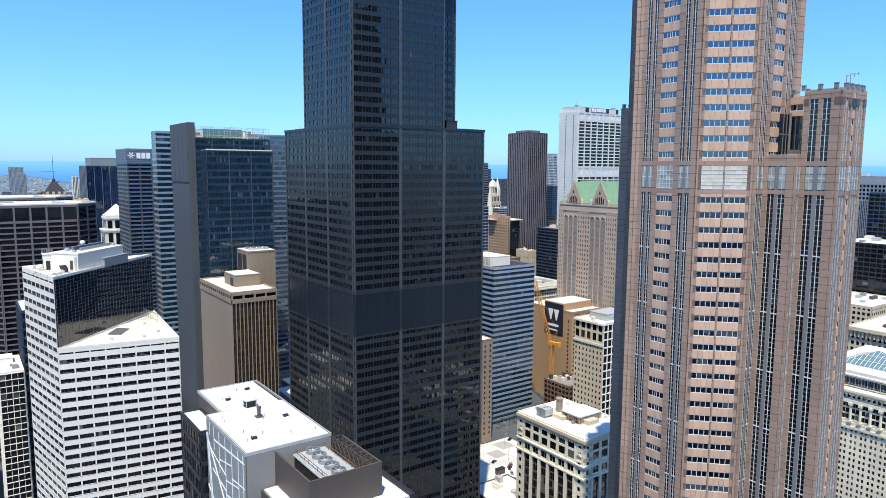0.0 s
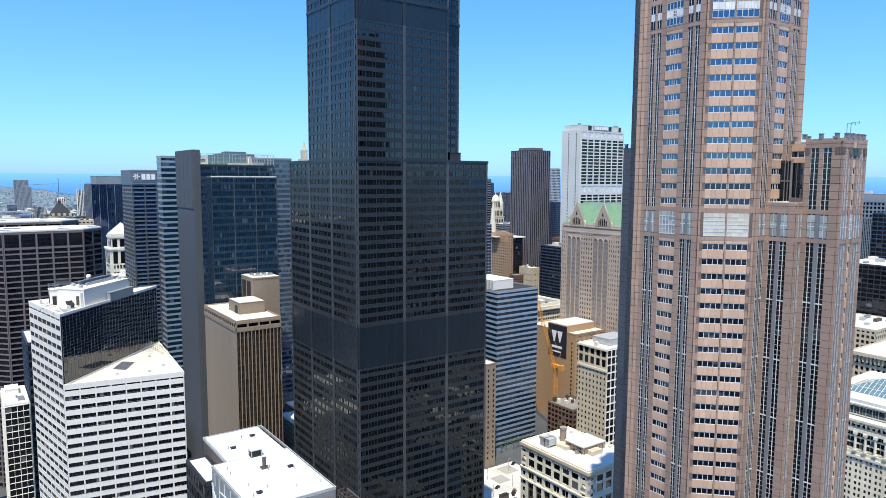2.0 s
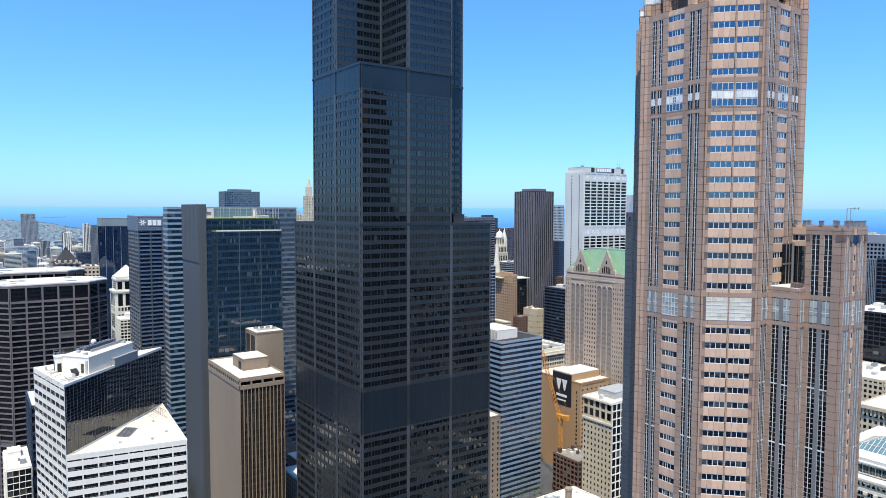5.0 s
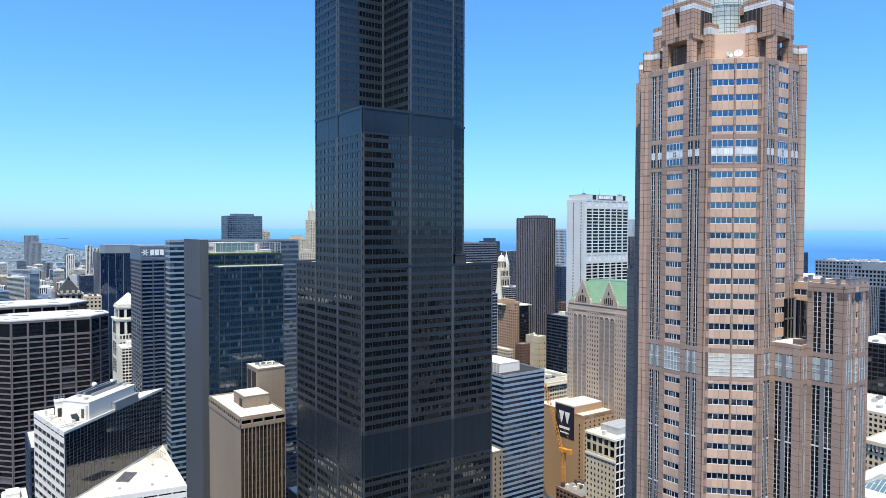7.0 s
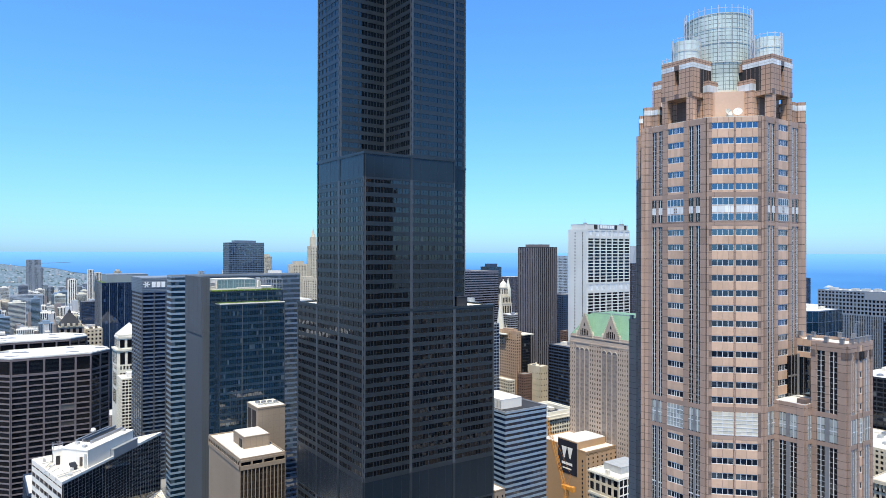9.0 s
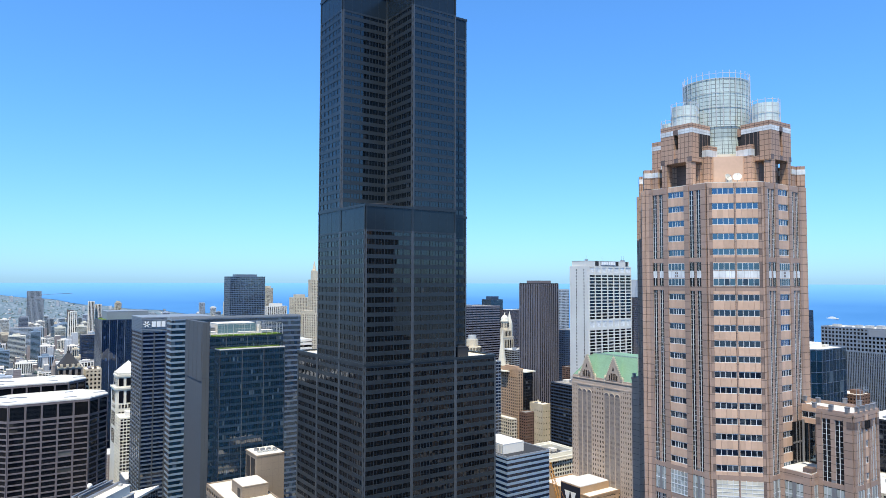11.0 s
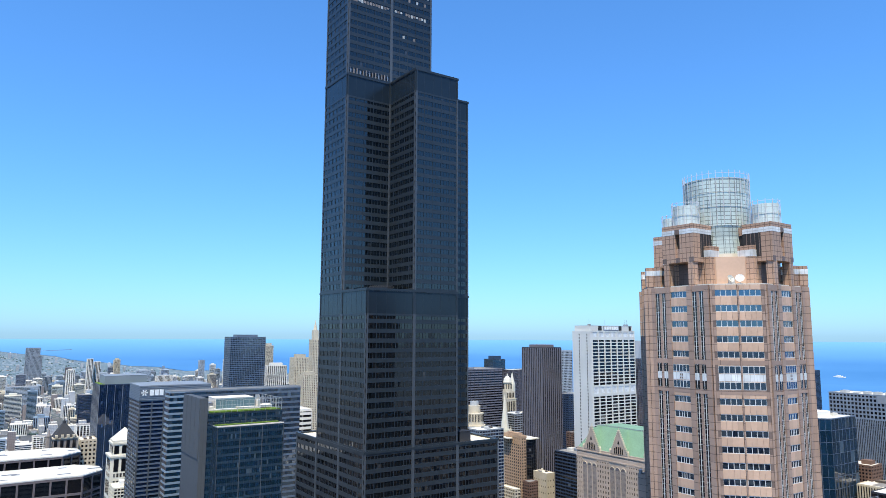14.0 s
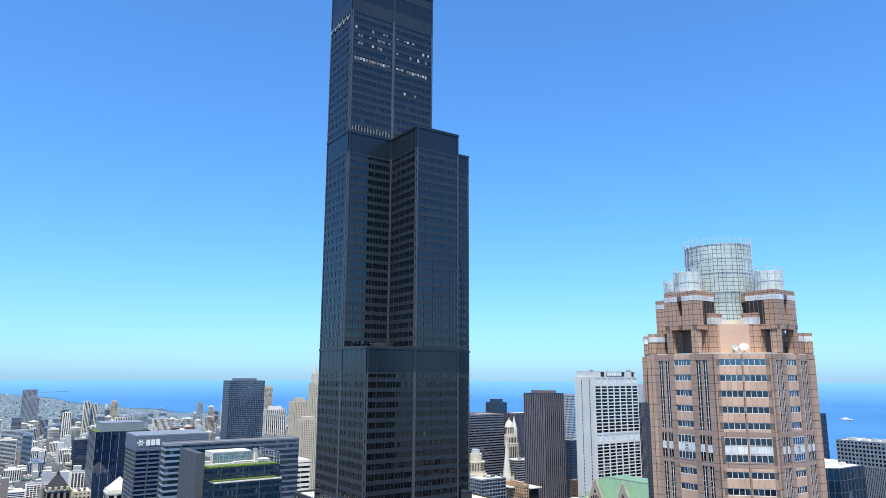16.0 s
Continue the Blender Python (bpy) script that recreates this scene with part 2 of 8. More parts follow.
    "mauve_beige": material("grey_beige_granite", (0.29, 0.245, 0.21), 0.6, 0, 0.35, 0.08, 1.5, 0.15, 0.05, 0.05, (0.9, 1.95, 0.05), 0.7, 0.05),
    "tan_glass": glass("bronze_grey_glass", (0.028, 0.022, 0.019), 1.5, 0.12, 0.06, 0.015, (0.10, 0.09, 0.08)),
    "mauve_panel": material("grey_mauve_window_panels", (0.22, 0.185, 0.165), 0.35, 0, 0.5, 0.1, 1.0, 0.2, 0.1, 0.02, None, 0.5, 0.25),
    "grey_glass": glass("hazy_grey_glass", (0.10, 0.08, 0.066), 1.5, 0.1, 0.15, 0.015, (0.2, 0.18, 0.16)),
    "navy_frame": material("navy_metal_frames", (0.022, 0.038, 0.06), 0.4, 0.3, 0.5, 0.08, 1, 0.15, 0.05, 0.03),
    "roof_dark": material("dark_roof_membrane", (0.045, 0.047, 0.052), 0.9, 0, 0.2, 0.2, 1.0, 0.35, 0.08, 0.08),
    "grey_panel": material("flat_grey_wall_panels", (0.25, 0.245, 0.237), 0.7, 0, 0.3, 0.06, 1.0, 0.15, 0.06, 0.03, (3.0, 4.0, 0.02), 0.9),
    "skylight_glass": material("pale_teal_skylight_glass", (0.11, 0.18, 0.205), 0.12, 0, 0.7, 0.1, 0.5, 0.15, 0.1, 0.01, (1.9, 1.9, 0.06), 1.6, 0.1),
    "copper_green": material("green_copper_sheet", (0.20, 0.335, 0.215), 0.6, 0.1, 0.4, 0.1, 1.0, 0.2, 0.1, 0.04, (1.1, 30.0, 0.06), 0.75),
    "dark_rib": material("dark_grey_ribs", (0.17, 0.163, 0.187), 0.6, 0.1, 0.4, 0.08, 1, 0.15, 0.04, 0.03),
    "silver_panel": material("silver_white_granite", (0.62, 0.61, 0.565), 0.6, 0, 0.35, 0.05, 1, 0.1, 0.03, 0.03),
    "black_steel": material("matt_black_steel", (0.030, 0.031, 0.036), 0.5, 0.2, 0.5, 0.1, 0.6, 0.15, 0.04, 0.03),
    "striped_pale": material("pale_grey_spandrel", (0.30, 0.315, 0.335), 0.45, 0.15, 0.45, 0.05, 1, 0.12, 0.05, 0.03),
    "yellow_paint": material("orange_yellow_paint", (0.62, 0.27, 0.045), 0.5, 0, 0.5, 0.1, 2, 0.2, 0.3, 0.04),
    "sign_navy": material("navy_banner", (0.016, 0.019, 0.032), 0.7, 0, 0.3, 0.05, 1, 0.1, 0.2, 0.02),
    "sign_white": material("white_lettering", (0.82, 0.82, 0.8), 0.6, 0, 0.3, 0.03, 1, 0.05, 0.2, 0.02),
    "paving": material("concrete_paving", (0.36, 0.345, 0.32), 0.9, 0, 0.25, 0.1, 0.5, 0.25, 0.02, 0.05),
    "lawn": material("roof_lawn", (0.12, 0.19, 0.03), 0.95, 0, 0.1, 0.3, 0.8, 0.4, 0.2, 0.3),
    # greyed blue-green, with distance haze put into the leaf colour
    "foliage": material("hazed_tree_foliage", (0.085, 0.125, 0.115), 0.95, 0, 0.1, 0.3, 0.05, 0.3, 0.01, 0.3),
    "tree_leaf": material("green_leaves", (0.075, 0.115, 0.04), 0.8, 0, 0.2, 0.3, 1.5, 0.2, 0.3, 0.0, None, 0.5, 0.3),
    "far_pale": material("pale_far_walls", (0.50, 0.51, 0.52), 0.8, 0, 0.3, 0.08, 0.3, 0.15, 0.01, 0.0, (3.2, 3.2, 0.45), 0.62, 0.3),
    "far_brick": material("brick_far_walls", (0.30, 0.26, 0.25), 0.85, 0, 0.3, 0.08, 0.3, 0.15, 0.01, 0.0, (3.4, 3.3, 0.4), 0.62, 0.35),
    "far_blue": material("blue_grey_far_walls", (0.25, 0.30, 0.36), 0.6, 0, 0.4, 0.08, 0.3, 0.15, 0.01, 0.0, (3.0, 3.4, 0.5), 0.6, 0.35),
    "mosaic_white": material("pale_pattern_bars", (0.78, 0.80, 0.80), 0.5, 0, 0.4, 0.05, 1, 0.1, 0.1, 0.02),
    "mosaic_grey": material("grey_fritted_glass", (0.26, 0.275, 0.265), 0.35, 0, 0.4, 0.08, 0.6, 0.15, 0.1, 0.01, (4.1, 3.3, 0.04), 0.85),
}


def water_material():
    """Lake water, lit as a level surface all the way out to the horizon; its colour pales there for haze."""
    m = bpy.data.materials.new("lake_water")
    m.use_nodes = True
    n, l = m.node_tree.nodes, m.node_tree.links
    b = n["Principled BSDF"]
    b.inputs["Roughness"].default_value, b.inputs["Specular IOR Level"].default_value = 0.9, 0.1
    geo, no, ramp = n.new("ShaderNodeNewGeometry"), n.new("ShaderNodeTexNoise"), n.new("ShaderNodeValToRGB")
    mp = n.new("ShaderNodeMapping")
    mp.inputs["Scale"].default_value = (0.0012, 0.0012, 0.01)
    no.inputs["Scale"].default_value, no.inputs["Detail"].default_value = 1.0, 4
    l.new(geo.outputs["Position"], mp.inputs["Vector"])
    l.new(mp.outputs[0], no.inputs["Vector"])
    ramp.color_ramp.elements[0].position, ramp.color_ramp.elements[0].color = 0.3, (0.055, 0.185, 0.40, 1)
    ramp.color_ramp.elements[1].position, ramp.color_ramp.elements[1].color = 0.7, (0.075, 0.225, 0.455, 1)
    l.new(no.outputs[0], ramp.inputs[0])
    # distance haze painted in: water colour pales with height up the far rise
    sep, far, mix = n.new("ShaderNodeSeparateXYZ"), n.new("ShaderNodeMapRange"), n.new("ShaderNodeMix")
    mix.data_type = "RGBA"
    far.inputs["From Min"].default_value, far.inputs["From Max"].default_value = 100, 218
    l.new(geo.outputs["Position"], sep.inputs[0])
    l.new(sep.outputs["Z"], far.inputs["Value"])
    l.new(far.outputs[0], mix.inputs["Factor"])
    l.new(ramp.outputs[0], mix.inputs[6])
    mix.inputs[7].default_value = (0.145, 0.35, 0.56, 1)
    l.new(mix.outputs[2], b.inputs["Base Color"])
    up = n.new("ShaderNodeCombineXYZ")
    up.inputs["Z"].default_value = 1.0
    l.new(up.outputs[0], b.inputs["Normal"])
    return m


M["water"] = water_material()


def city_ground():
    """Asphalt close by; farther out a mosaic of roofs, yards and trees too small to build, tinted blue for haze."""
    m = material("asphalt_and_hazed_districts", (0.082, 0.088, 0.096), 0.9, 0, 0.3, 0.3, 0.08, 0.5, 0.012, 0.0)
    n, l = m.node_tree.nodes, m.node_tree.links
    b = n["Principled BSDF"]
    street = b.inputs["Base Color"].links[0].from_socket
    geo, vor, ramp = n.new("ShaderNodeNewGeometry"), n.new("ShaderNodeTexVoronoi"), n.new("ShaderNodeValToRGB")
    flat = n.new("ShaderNodeVectorMath")
    flat.operation = "MULTIPLY"
    flat.inputs[1].default_value = (0.11, 0.07, 0.0)
    vor.distance, vor.inputs["Scale"].default_value = "CHEBYCHEV", 1.0
    l.new(geo.outputs["Position"], flat.inputs[0])
    l.new(flat.outputs[0], vor.inputs["Vector"])
    sep = n.new("ShaderNodeSeparateColor")
    l.new(vor.outputs["Color"], sep.inputs[0])
    ramp.color_ramp.interpolation = "CONSTANT"
    ramp.color_ramp.elements[0].color = (0.075, 0.10, 0.095, 1)
    ramp.color_ramp.elements[1].position, ramp.color_ramp.elements[1].color = 0.42, (0.12, 0.14, 0.15, 1)
    for pos, col in ((0.62, (0.18, 0.20, 0.21)), (0.78, (0.27, 0.28, 0.29)), (0.88, (0.17, 0.155, 0.15)), (0.95, (0.36, 0.36, 0.36))):
        e = ramp.color_ramp.elements.new(pos)
        e.color = (*col, 1)
    l.new(sep.outputs[0], ramp.inputs[0])
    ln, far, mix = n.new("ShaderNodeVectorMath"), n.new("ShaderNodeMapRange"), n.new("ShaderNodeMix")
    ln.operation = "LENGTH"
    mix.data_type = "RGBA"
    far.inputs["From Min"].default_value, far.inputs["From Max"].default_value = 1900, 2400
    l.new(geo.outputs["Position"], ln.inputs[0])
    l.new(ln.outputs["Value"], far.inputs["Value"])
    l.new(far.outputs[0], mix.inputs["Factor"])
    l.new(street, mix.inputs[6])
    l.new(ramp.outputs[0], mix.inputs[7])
    # far districts fade into a blue-grey haze mixed into the colour
    haze_range, mix2 = n.new("ShaderNodeMapRange"), n.new("ShaderNodeMix")
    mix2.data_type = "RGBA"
    haze_range.inputs["From Min"].default_value, haze_range.inputs["From Max"].default_value, haze_range.inputs["To Max"].default_value = 2300, 3700, 0.62
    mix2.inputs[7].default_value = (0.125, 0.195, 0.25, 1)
    l.new(ln.outputs["Value"], haze_range.inputs["Value"])
    l.new(haze_range.outputs[0], mix2.inputs["Factor"])
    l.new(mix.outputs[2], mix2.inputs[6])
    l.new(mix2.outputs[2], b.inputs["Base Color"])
    return m


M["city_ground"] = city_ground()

# ---- building blocks ----


class Geo:
    """Collects vertices and faces for one mesh."""

    def __init__(self):
        self.v, self.f = [], []

    def hexa(self, p):
        k = len(self.v)
        self.v += p
        self.f += [(k, k + 3, k + 2, k + 1), (k + 4, k + 5, k + 6, k + 7), (k, k + 1, k + 5, k + 4), (k + 1, k + 2, k + 6, k + 5), (k + 2, k + 3, k + 7, k + 6), (k + 3, k, k + 4, k + 7)]
        return self

    def box(self, x0, x1, y0, y1, z0, z1):
        return self.hexa([(x0, y0, z0), (x1, y0, z0), (x1, y1, z0), (x0, y1, z0), (x0, y0, z1), (x1, y0, z1), (x1, y1, z1), (x0, y1, z1)])

    def face_box(self, w, a0, a1, d0, d1, z0, z1):
        """A box on a wall w = (origin, along, outward): a along, d out of it."""
        (ox, oy), (ux, uy), (nx, ny) = w
        q = [(ox + ux * a + nx * d, oy + uy * a + ny * d) for a, d in ((a0, d1), (a1, d1), (a1, d0), (a0, d0))]
        return self.hexa([(x, y, z0) for x, y in q] + [(x, y, z1) for x, y in q])

    def prism(self, poly, z0, z1, top=None):
        k, n = len(self.v), len(poly)
        self.v += [(x, y, z0) for x, y in poly] + [(x, y, z1) for x, y in (top or poly)]
        self.f += [tuple(range(k + n - 1, k - 1, -1)), tuple(range(k + n, k + 2 * n))]
        self.f += [(k + i, k + (i + 1) % n, k + n + (i + 1) % n, k + n + i) for i in range(n)]
        return self

    def ring(self, poly, inner, outer, z0, z1):
        """A closed rim along a counter-clockwise outline."""
        n, k = len(poly), len(self.v)
        loops = []
        for off in (outer, -inner):
            pts = []
            for i in range(n):
                (_, u0, n0), _ = wall_of(poly[i - 1], poly[i])
                (_, u1, n1), _ = wall_of(poly[i], poly[(i + 1) % n])
                s = 1 + n0[0] * n1[0] + n0[1] * n1[1]
                pts.append((poly[i][0] + off * (n0[0] + n1[0]) / s, poly[i][1] + off * (n0[1] + n1[1]) / s))
            loops.append(pts)
        for pts, z in ((loops[0], z0), (loops[0], z1), (loops[1], z1), (loops[1], z0)):
            self.v += [(x, y, z) for x, y in pts]
        for j in range(4):
            a, b = k + j * n, k + (j + 1) % 4 * n
            self.f += [(a + i, a + (i + 1) % n, b + (i + 1) % n, b + i) for i in range(n)]
        return self

    def rod(self, a, b, r, seg=4):
        """A thin bar from a to b."""
        a, b = Vector(a), Vector(b)
        d = (b - a).normalized()
        s = d.cross(Vector((0, 0, 1)) if abs(d.z) < 0.9 else Vector((1, 0, 0))).normalized()
        t = d.cross(s)
        k = len(self.v)
        for e in (a, b):
            for i in range(seg):
                g = 2 * math.pi * (i + 0.5) / seg
                self.v.append(tuple(e + r * (math.cos(g) * s + math.sin(g) * t)))
        self.f += [(k + i, k + (i + 1) % seg, k + seg + (i + 1) % seg, k + seg + i) for i in range(seg)]
        self.f += [tuple(range(k + seg - 1, k - 1, -1)), tuple(range(k + seg, k + 2 * seg))]
        return self

    def add(self, other):
        k = len(self.v)
        self.v += other.v
        self.f += [tuple(i + k for i in f) for f in other.f]

    def mesh(self, name, mat):
        me = bpy.data.meshes.new(name)
        me.from_pydata(self.v, [], self.f)
        me.materials.append(mat)
        n, c = len(me.polygons), len(me.loops)
        nor, co = np.empty(n * 3), np.empty(len(me.vertices) * 3)
        tot, vi = np.empty(n, int), np.empty(c, int)
        me.polygons.foreach_get("normal", nor)
        me.polygons.foreach_get("loop_total", tot)
        me.vertices.foreach_get("co", co)
        me.loops.foreach_get("vertex_index", vi)
        nor, p = np.repeat(nor.reshape(-1, 3), tot, axis=0), co.reshape(-1, 3)[vi]
        flat = np.abs(nor[:, 2]) > 0.95
        h = np.maximum(np.hypot(nor[:, 0], nor[:, 1]), 1e-6)
        u = np.where(flat, p[:, 0], (-nor[:, 1] * p[:, 0] + nor[:, 0] * p[:, 1]) / h)
        v = np.where(flat, p[:, 1], p[:, 2])
        layer = me.uv_layers.new(name="UVMap")
        layer.data.foreach_set("uv", np.stack([u, v], 1).ravel())
        return me


def circle(cx, cy, r, n, turn=0.0):
    return [(cx + r * math.cos(turn + 2 * math.pi * i / n), cy + r * math.sin(turn + 2 * math.pi * i / n)) for i in range(n)]


def rect(x0, x1, y0, y1):
    return [(x0, y0), (x1, y0), (x1, y1), (x0, y1)]


def thing(name, label, category, x, y, z=0.0, group=""):
    ob = new(name)
    ob.location = (x, y, z)
    ob.empty_display_size = 1.0
    return tagged(ob, label, category, group)


def part(name, geo, mat, parent, label="", kind=""):
    ob = new(name, geo.mesh(name, M[mat]))
    ob.parent = parent
    ob.matrix_parent_inverse = Matrix.Translation(-parent.location)
    return tagged(ob, label, kind=kind)


def piece(name, me, at, parent):
    ob = new(name, me)
    ob.parent = parent
    ob.matrix_parent_inverse = Matrix.Translation(-parent.location)
    ob.location = at
    return ob


def solo(name, geo, mat, label, category, group=""):
    return tagged(new(name, geo.mesh(name, M[mat])), label, category, group)


def wall_of(p0, p1):
    dx, dy = p1[0] - p0[0], p1[1] - p0[1]
    le = math.hypot(dx, dy)
    return (p0, (dx / le, dy / le), (dy / le, -dx / le)), le


def seen_side(w):
    """Walls that look south or west, towards the river; the rest is built more plainly."""
    return w[2][0] * -0.55 + w[2][1] * -0.83 > 0.02


budget = {}


def facade(th, p0, p1, z0, z1, floor=3.9, sill=1.6, bay=4.5, pier=0.6, pd=0.35, sd=0.22, sub=3, mats=("white_panel", "white_panel", "dark_glass"), pieces=120, wide=0, wide_w=1.2, mull="", ends=True, split=True, wide_mat="", acc=None):
    """One wall: spandrels by the floor, piers by the bay, panes between them."""
    w, le = wall_of(p0, p1)
    nb, nf = max(1, round(le / bay)), max(1, round((z1 - z0) / floor))
    bw, fh = le / nb, (z1 - z0) / nf
    o, u, n = w
    front = seen_side(w)
    local = ((0, 0), u, n)
    at = lambda a, z: (o[0] + u[0] * a, o[1] + u[1] * a, z)
    rest, posts = Geo(), Geo()

    def finish(kind, geo, mat):
        if acc is None:
            part(kind, geo, mat, th, kind="stuff")
        else:
            acc.setdefault((kind, mat), Geo()).add(geo)
    if sill > 0:
        me = None
        for k in range(nf + 1):
            zb, hh = z0 + k * fh, sill
            if k == nf:
                zb, hh = z1 - sill * 0.5, sill * 0.5
            if front and split and k < nf:
                me = me or Geo().face_box(local, 0, le, 0, sd, 0, hh).mesh("spandrel", M[mats[1]])
                piece("spandrel", me, at(0, zb), th)
            else:
                rest.face_box(w, 0, le, 0, sd, zb, zb + hh)
    if pier > 0:
        meshes = {}
        for i in range(nb + 1):
            if not ends and i in (0, nb):
                continue
            pw = wide_w if wide and i % wide == 0 else pier
            a0, a1 = max(0, i * bw - pw / 2), min(le, i * bw + pw / 2)
            deep = pd + (0.12 if pw > pier else 0)
            if front and split:
                key = round(a1 - a0, 3)
                if key not in meshes:
                    meshes[key] = Geo().face_box(local, 0, a1 - a0, 0, deep, 0, z1 - z0).mesh("pier", M[wide_mat if wide_mat and pw > pier else mats[0]])
                piece("pier", meshes[key], at(a0, z0), th)
            else:
                posts.face_box(w, a0, a1, 0, deep, z0, z1)
    if rest.v:
        finish("spandrel_band", rest, mats[1])
    if posts.v:
        finish("ribbing", posts, mats[0])
    if not front:
        return
    if not split:
        pieces = 0
    if sub > 1:
        g = Geo()
        for i in range(nb):
            for s in range(1, sub):
                a = i * bw + bw * s / sub
                g.face_box(w, a - 0.06, a + 0.06, 0, max(0.1, sd * 0.7), z0, z1)
        finish("mullion_grid", g, mull or mats[0])
    me, more = None, Geo()
    gap = pier / 2 if pier > 0 else 0.04
    done = budget.get(th.name, 0)
    for k in range(nf - 1, -1, -1):
        za, zb = z0 + k * fh + sill, z0 + (k + 1) * fh
        for i in range(nb):
            for s in range(sub):
                a0, a1 = i * bw + bw * s / sub + (gap if s == 0 else 0.05), i * bw + bw * (s + 1) / sub - (gap if s == sub - 1 else 0.05)
                if sub == 1 and done < pieces:
                    me = me or Geo().face_box(local, 0, a1 - a0, 0, 0.07, 0, zb - za).mesh("window", M[mats[2]])
                    piece("window", me, at(a0, za), th)
                    done += 1
                elif sub > 1 and done < pieces and s == 0:
                    key = "w%d" % sub
                    if me is None:
                        gg = Geo()
                        for q in range(sub):
                            gg.face_box(local, bw * q / sub + (gap if q == 0 else 0.05), bw * (q + 1) / sub - (gap if q == sub - 1 else 0.05), 0, 0.07, 0, zb - za)
                        me = gg.mesh("window", M[mats[2]])
                    piece("window", me, at(i * bw, za), th)
                    done += 1
                    break
                else:
                    more.face_box(w, a0, a1, 0, 0.07, za, zb)
    budget[th.name] = done
    if more.v:
        finish("glazing", more, mats[2])


def shell(th, poly, z0, z1, core="core_dark", roof="roof_grey", parapet=0.9, rim="", rim_w=0.35):
    """The body behind the facades, with its roof and a parapet round it."""
    part("wall", Geo().prism(poly, z0, z1), core, th)
    cx, cy = sum(p[0] for p in poly) / len(poly), sum(p[1] for p in poly) / len(poly)
    if parapet:
        part("parapet", Geo().ring(poly, rim_w, 0.16, z1 + 0.004, z1 + parapet), rim or core, th)
    g = Geo()
    ins = [(x + (cx - x) * 0.012, y + (cy - y) * 0.012) for x, y in poly]
    g.prism(ins, z1 + 0.004, z1 + 0.25)
    part("roof", g, roof, th)


def office(name, label, poly, z0, z1, category="building", core="core_dark", roof="roof_grey", parapet=0.9, rim="", split=False, **st):
    cx, cy = sum(p[0] for p in poly) / len(poly), sum(p[1] for p in poly) / len(poly)
    th = thing(name, label, category, cx, cy, z0)
    shell(th, poly, z0, z1, core, roof, parapet, rim or (st.get("mats") or ("", core))[1])
    acc = {}
    for i in range(len(poly)):
        facade(th, poly[i], poly[(i + 1) % len(poly)], z0, z1, split=split, acc=acc, **st)
    for (kind, mat), geo in acc.items():
        part(kind, geo, mat, th, kind="stuff")
    # small plant on the roof
    dice = random.Random(int(cx * 7 + cy * 3))
    xs, ys = [p[0] for p in poly], [p[1] for p in poly]
    w, d = max(xs) - min(xs), max(ys) - min(ys)
    for k in range(4 if min(w, d) > 12 and cy < 700 else 0):
        x, y = cx + dice.uniform(-0.36, 0.3) * w, cy + dice.uniform(-0.36, 0.3) * d
        sx, sy = dice.uniform(1.2, 0.14 * w + 1.3), dice.uniform(1.2, 0.14 * d + 1.3)
        g = Geo().box(x, x + sx, y, y + sy, z1 + 0.25, z1 + dice.uniform(1.2, 3.4))
        g.box(x - 0.1, x + sx + 0.1, y - 0.1, y + sy + 0.1, z1 + 0.252, z1 + 0.6)
        part("roof_box", g, dice.choice(("pale_unit", "steel_grey", "roof_cream", "brown_metal")), th)
    return th


def penthouse(th, x0, x1, y0, y1, z0, z1, mat, name="penthouse", label=""):
    g = Geo().box(x0, x1, y0, y1, z0, z1)
    g.box(x0 - 0.15, x1 + 0.15, y0 - 0.15, y1 + 0.15, z1 + 0.004, z1 + 0.3)
    return part(name, g, mat, th, label)

# ---- ground, lake ----
CX, CY = -132.0, -248.0


def rise(r):
    """The far plain and the lake climb gently to the horizon."""
    return 0.0 if r < 4000 else 214.0 * (r - 4000) / 950


def polar(r, az, up=0.0):
    return (CX + r * math.sin(radians(az)), CY + r * math.cos(radians(az)), rise(r) + up)


def shore(az):
    pts = ((-180, 4955), (-10, 4900), (-2, 4780), (2.5, 4635), (5.6, 4480), (8, 4390), (10.1, 4315), (12, 4250), (18, 4140), (24, 4120), (29, 3300), (36, 2600), (44, 2000), (60, 1850), (130, 2300), (140, 4955), (181, 4955))
    for (a, r), (b, q) in zip(pts, pts[1:]):
        if a <= az <= b:
            return r + (q - r) * (az - a) / (b - a) + 18 * math.sin(az * 1.7) + 12 * math.sin(az * 5.3)
    return 4955


g = Geo()
radii = [0.001, 400, 900, 1800, 3000, 4000, 4200, 4400, 4600, 4800, 4950]
for r in radii:
    g.v += [polar(r, a) for a in range(0, 360, 6)]
for k in range(len(radii) - 1):
    for i in range(60):
        g.f.append((k * 60 + i, (k + 1) * 60 + i, (k + 1) * 60 + (i + 1) % 60, k * 60 + (i + 1) % 60)[::-1])
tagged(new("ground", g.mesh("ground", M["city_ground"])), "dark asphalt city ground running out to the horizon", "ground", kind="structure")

g = Geo()
azs = [-9 + 1.0 * i for i in range(149)]
for a in azs:
    s = min(shore(a), 4940)
    g.v += [polar(s + (4962 - s) * k / 10, a, 2.5) for k in range(11)]
for i in range(len(azs) - 1):
    g.f += [(i * 11 + k, (i + 1) * 11 + k, (i + 1) * 11 + k + 1, i * 11 + k + 1) for k in range(10)]
    g.f[-10:] = [f[::-1] for f in g.f[-10:]]
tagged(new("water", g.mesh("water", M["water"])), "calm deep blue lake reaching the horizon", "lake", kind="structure")

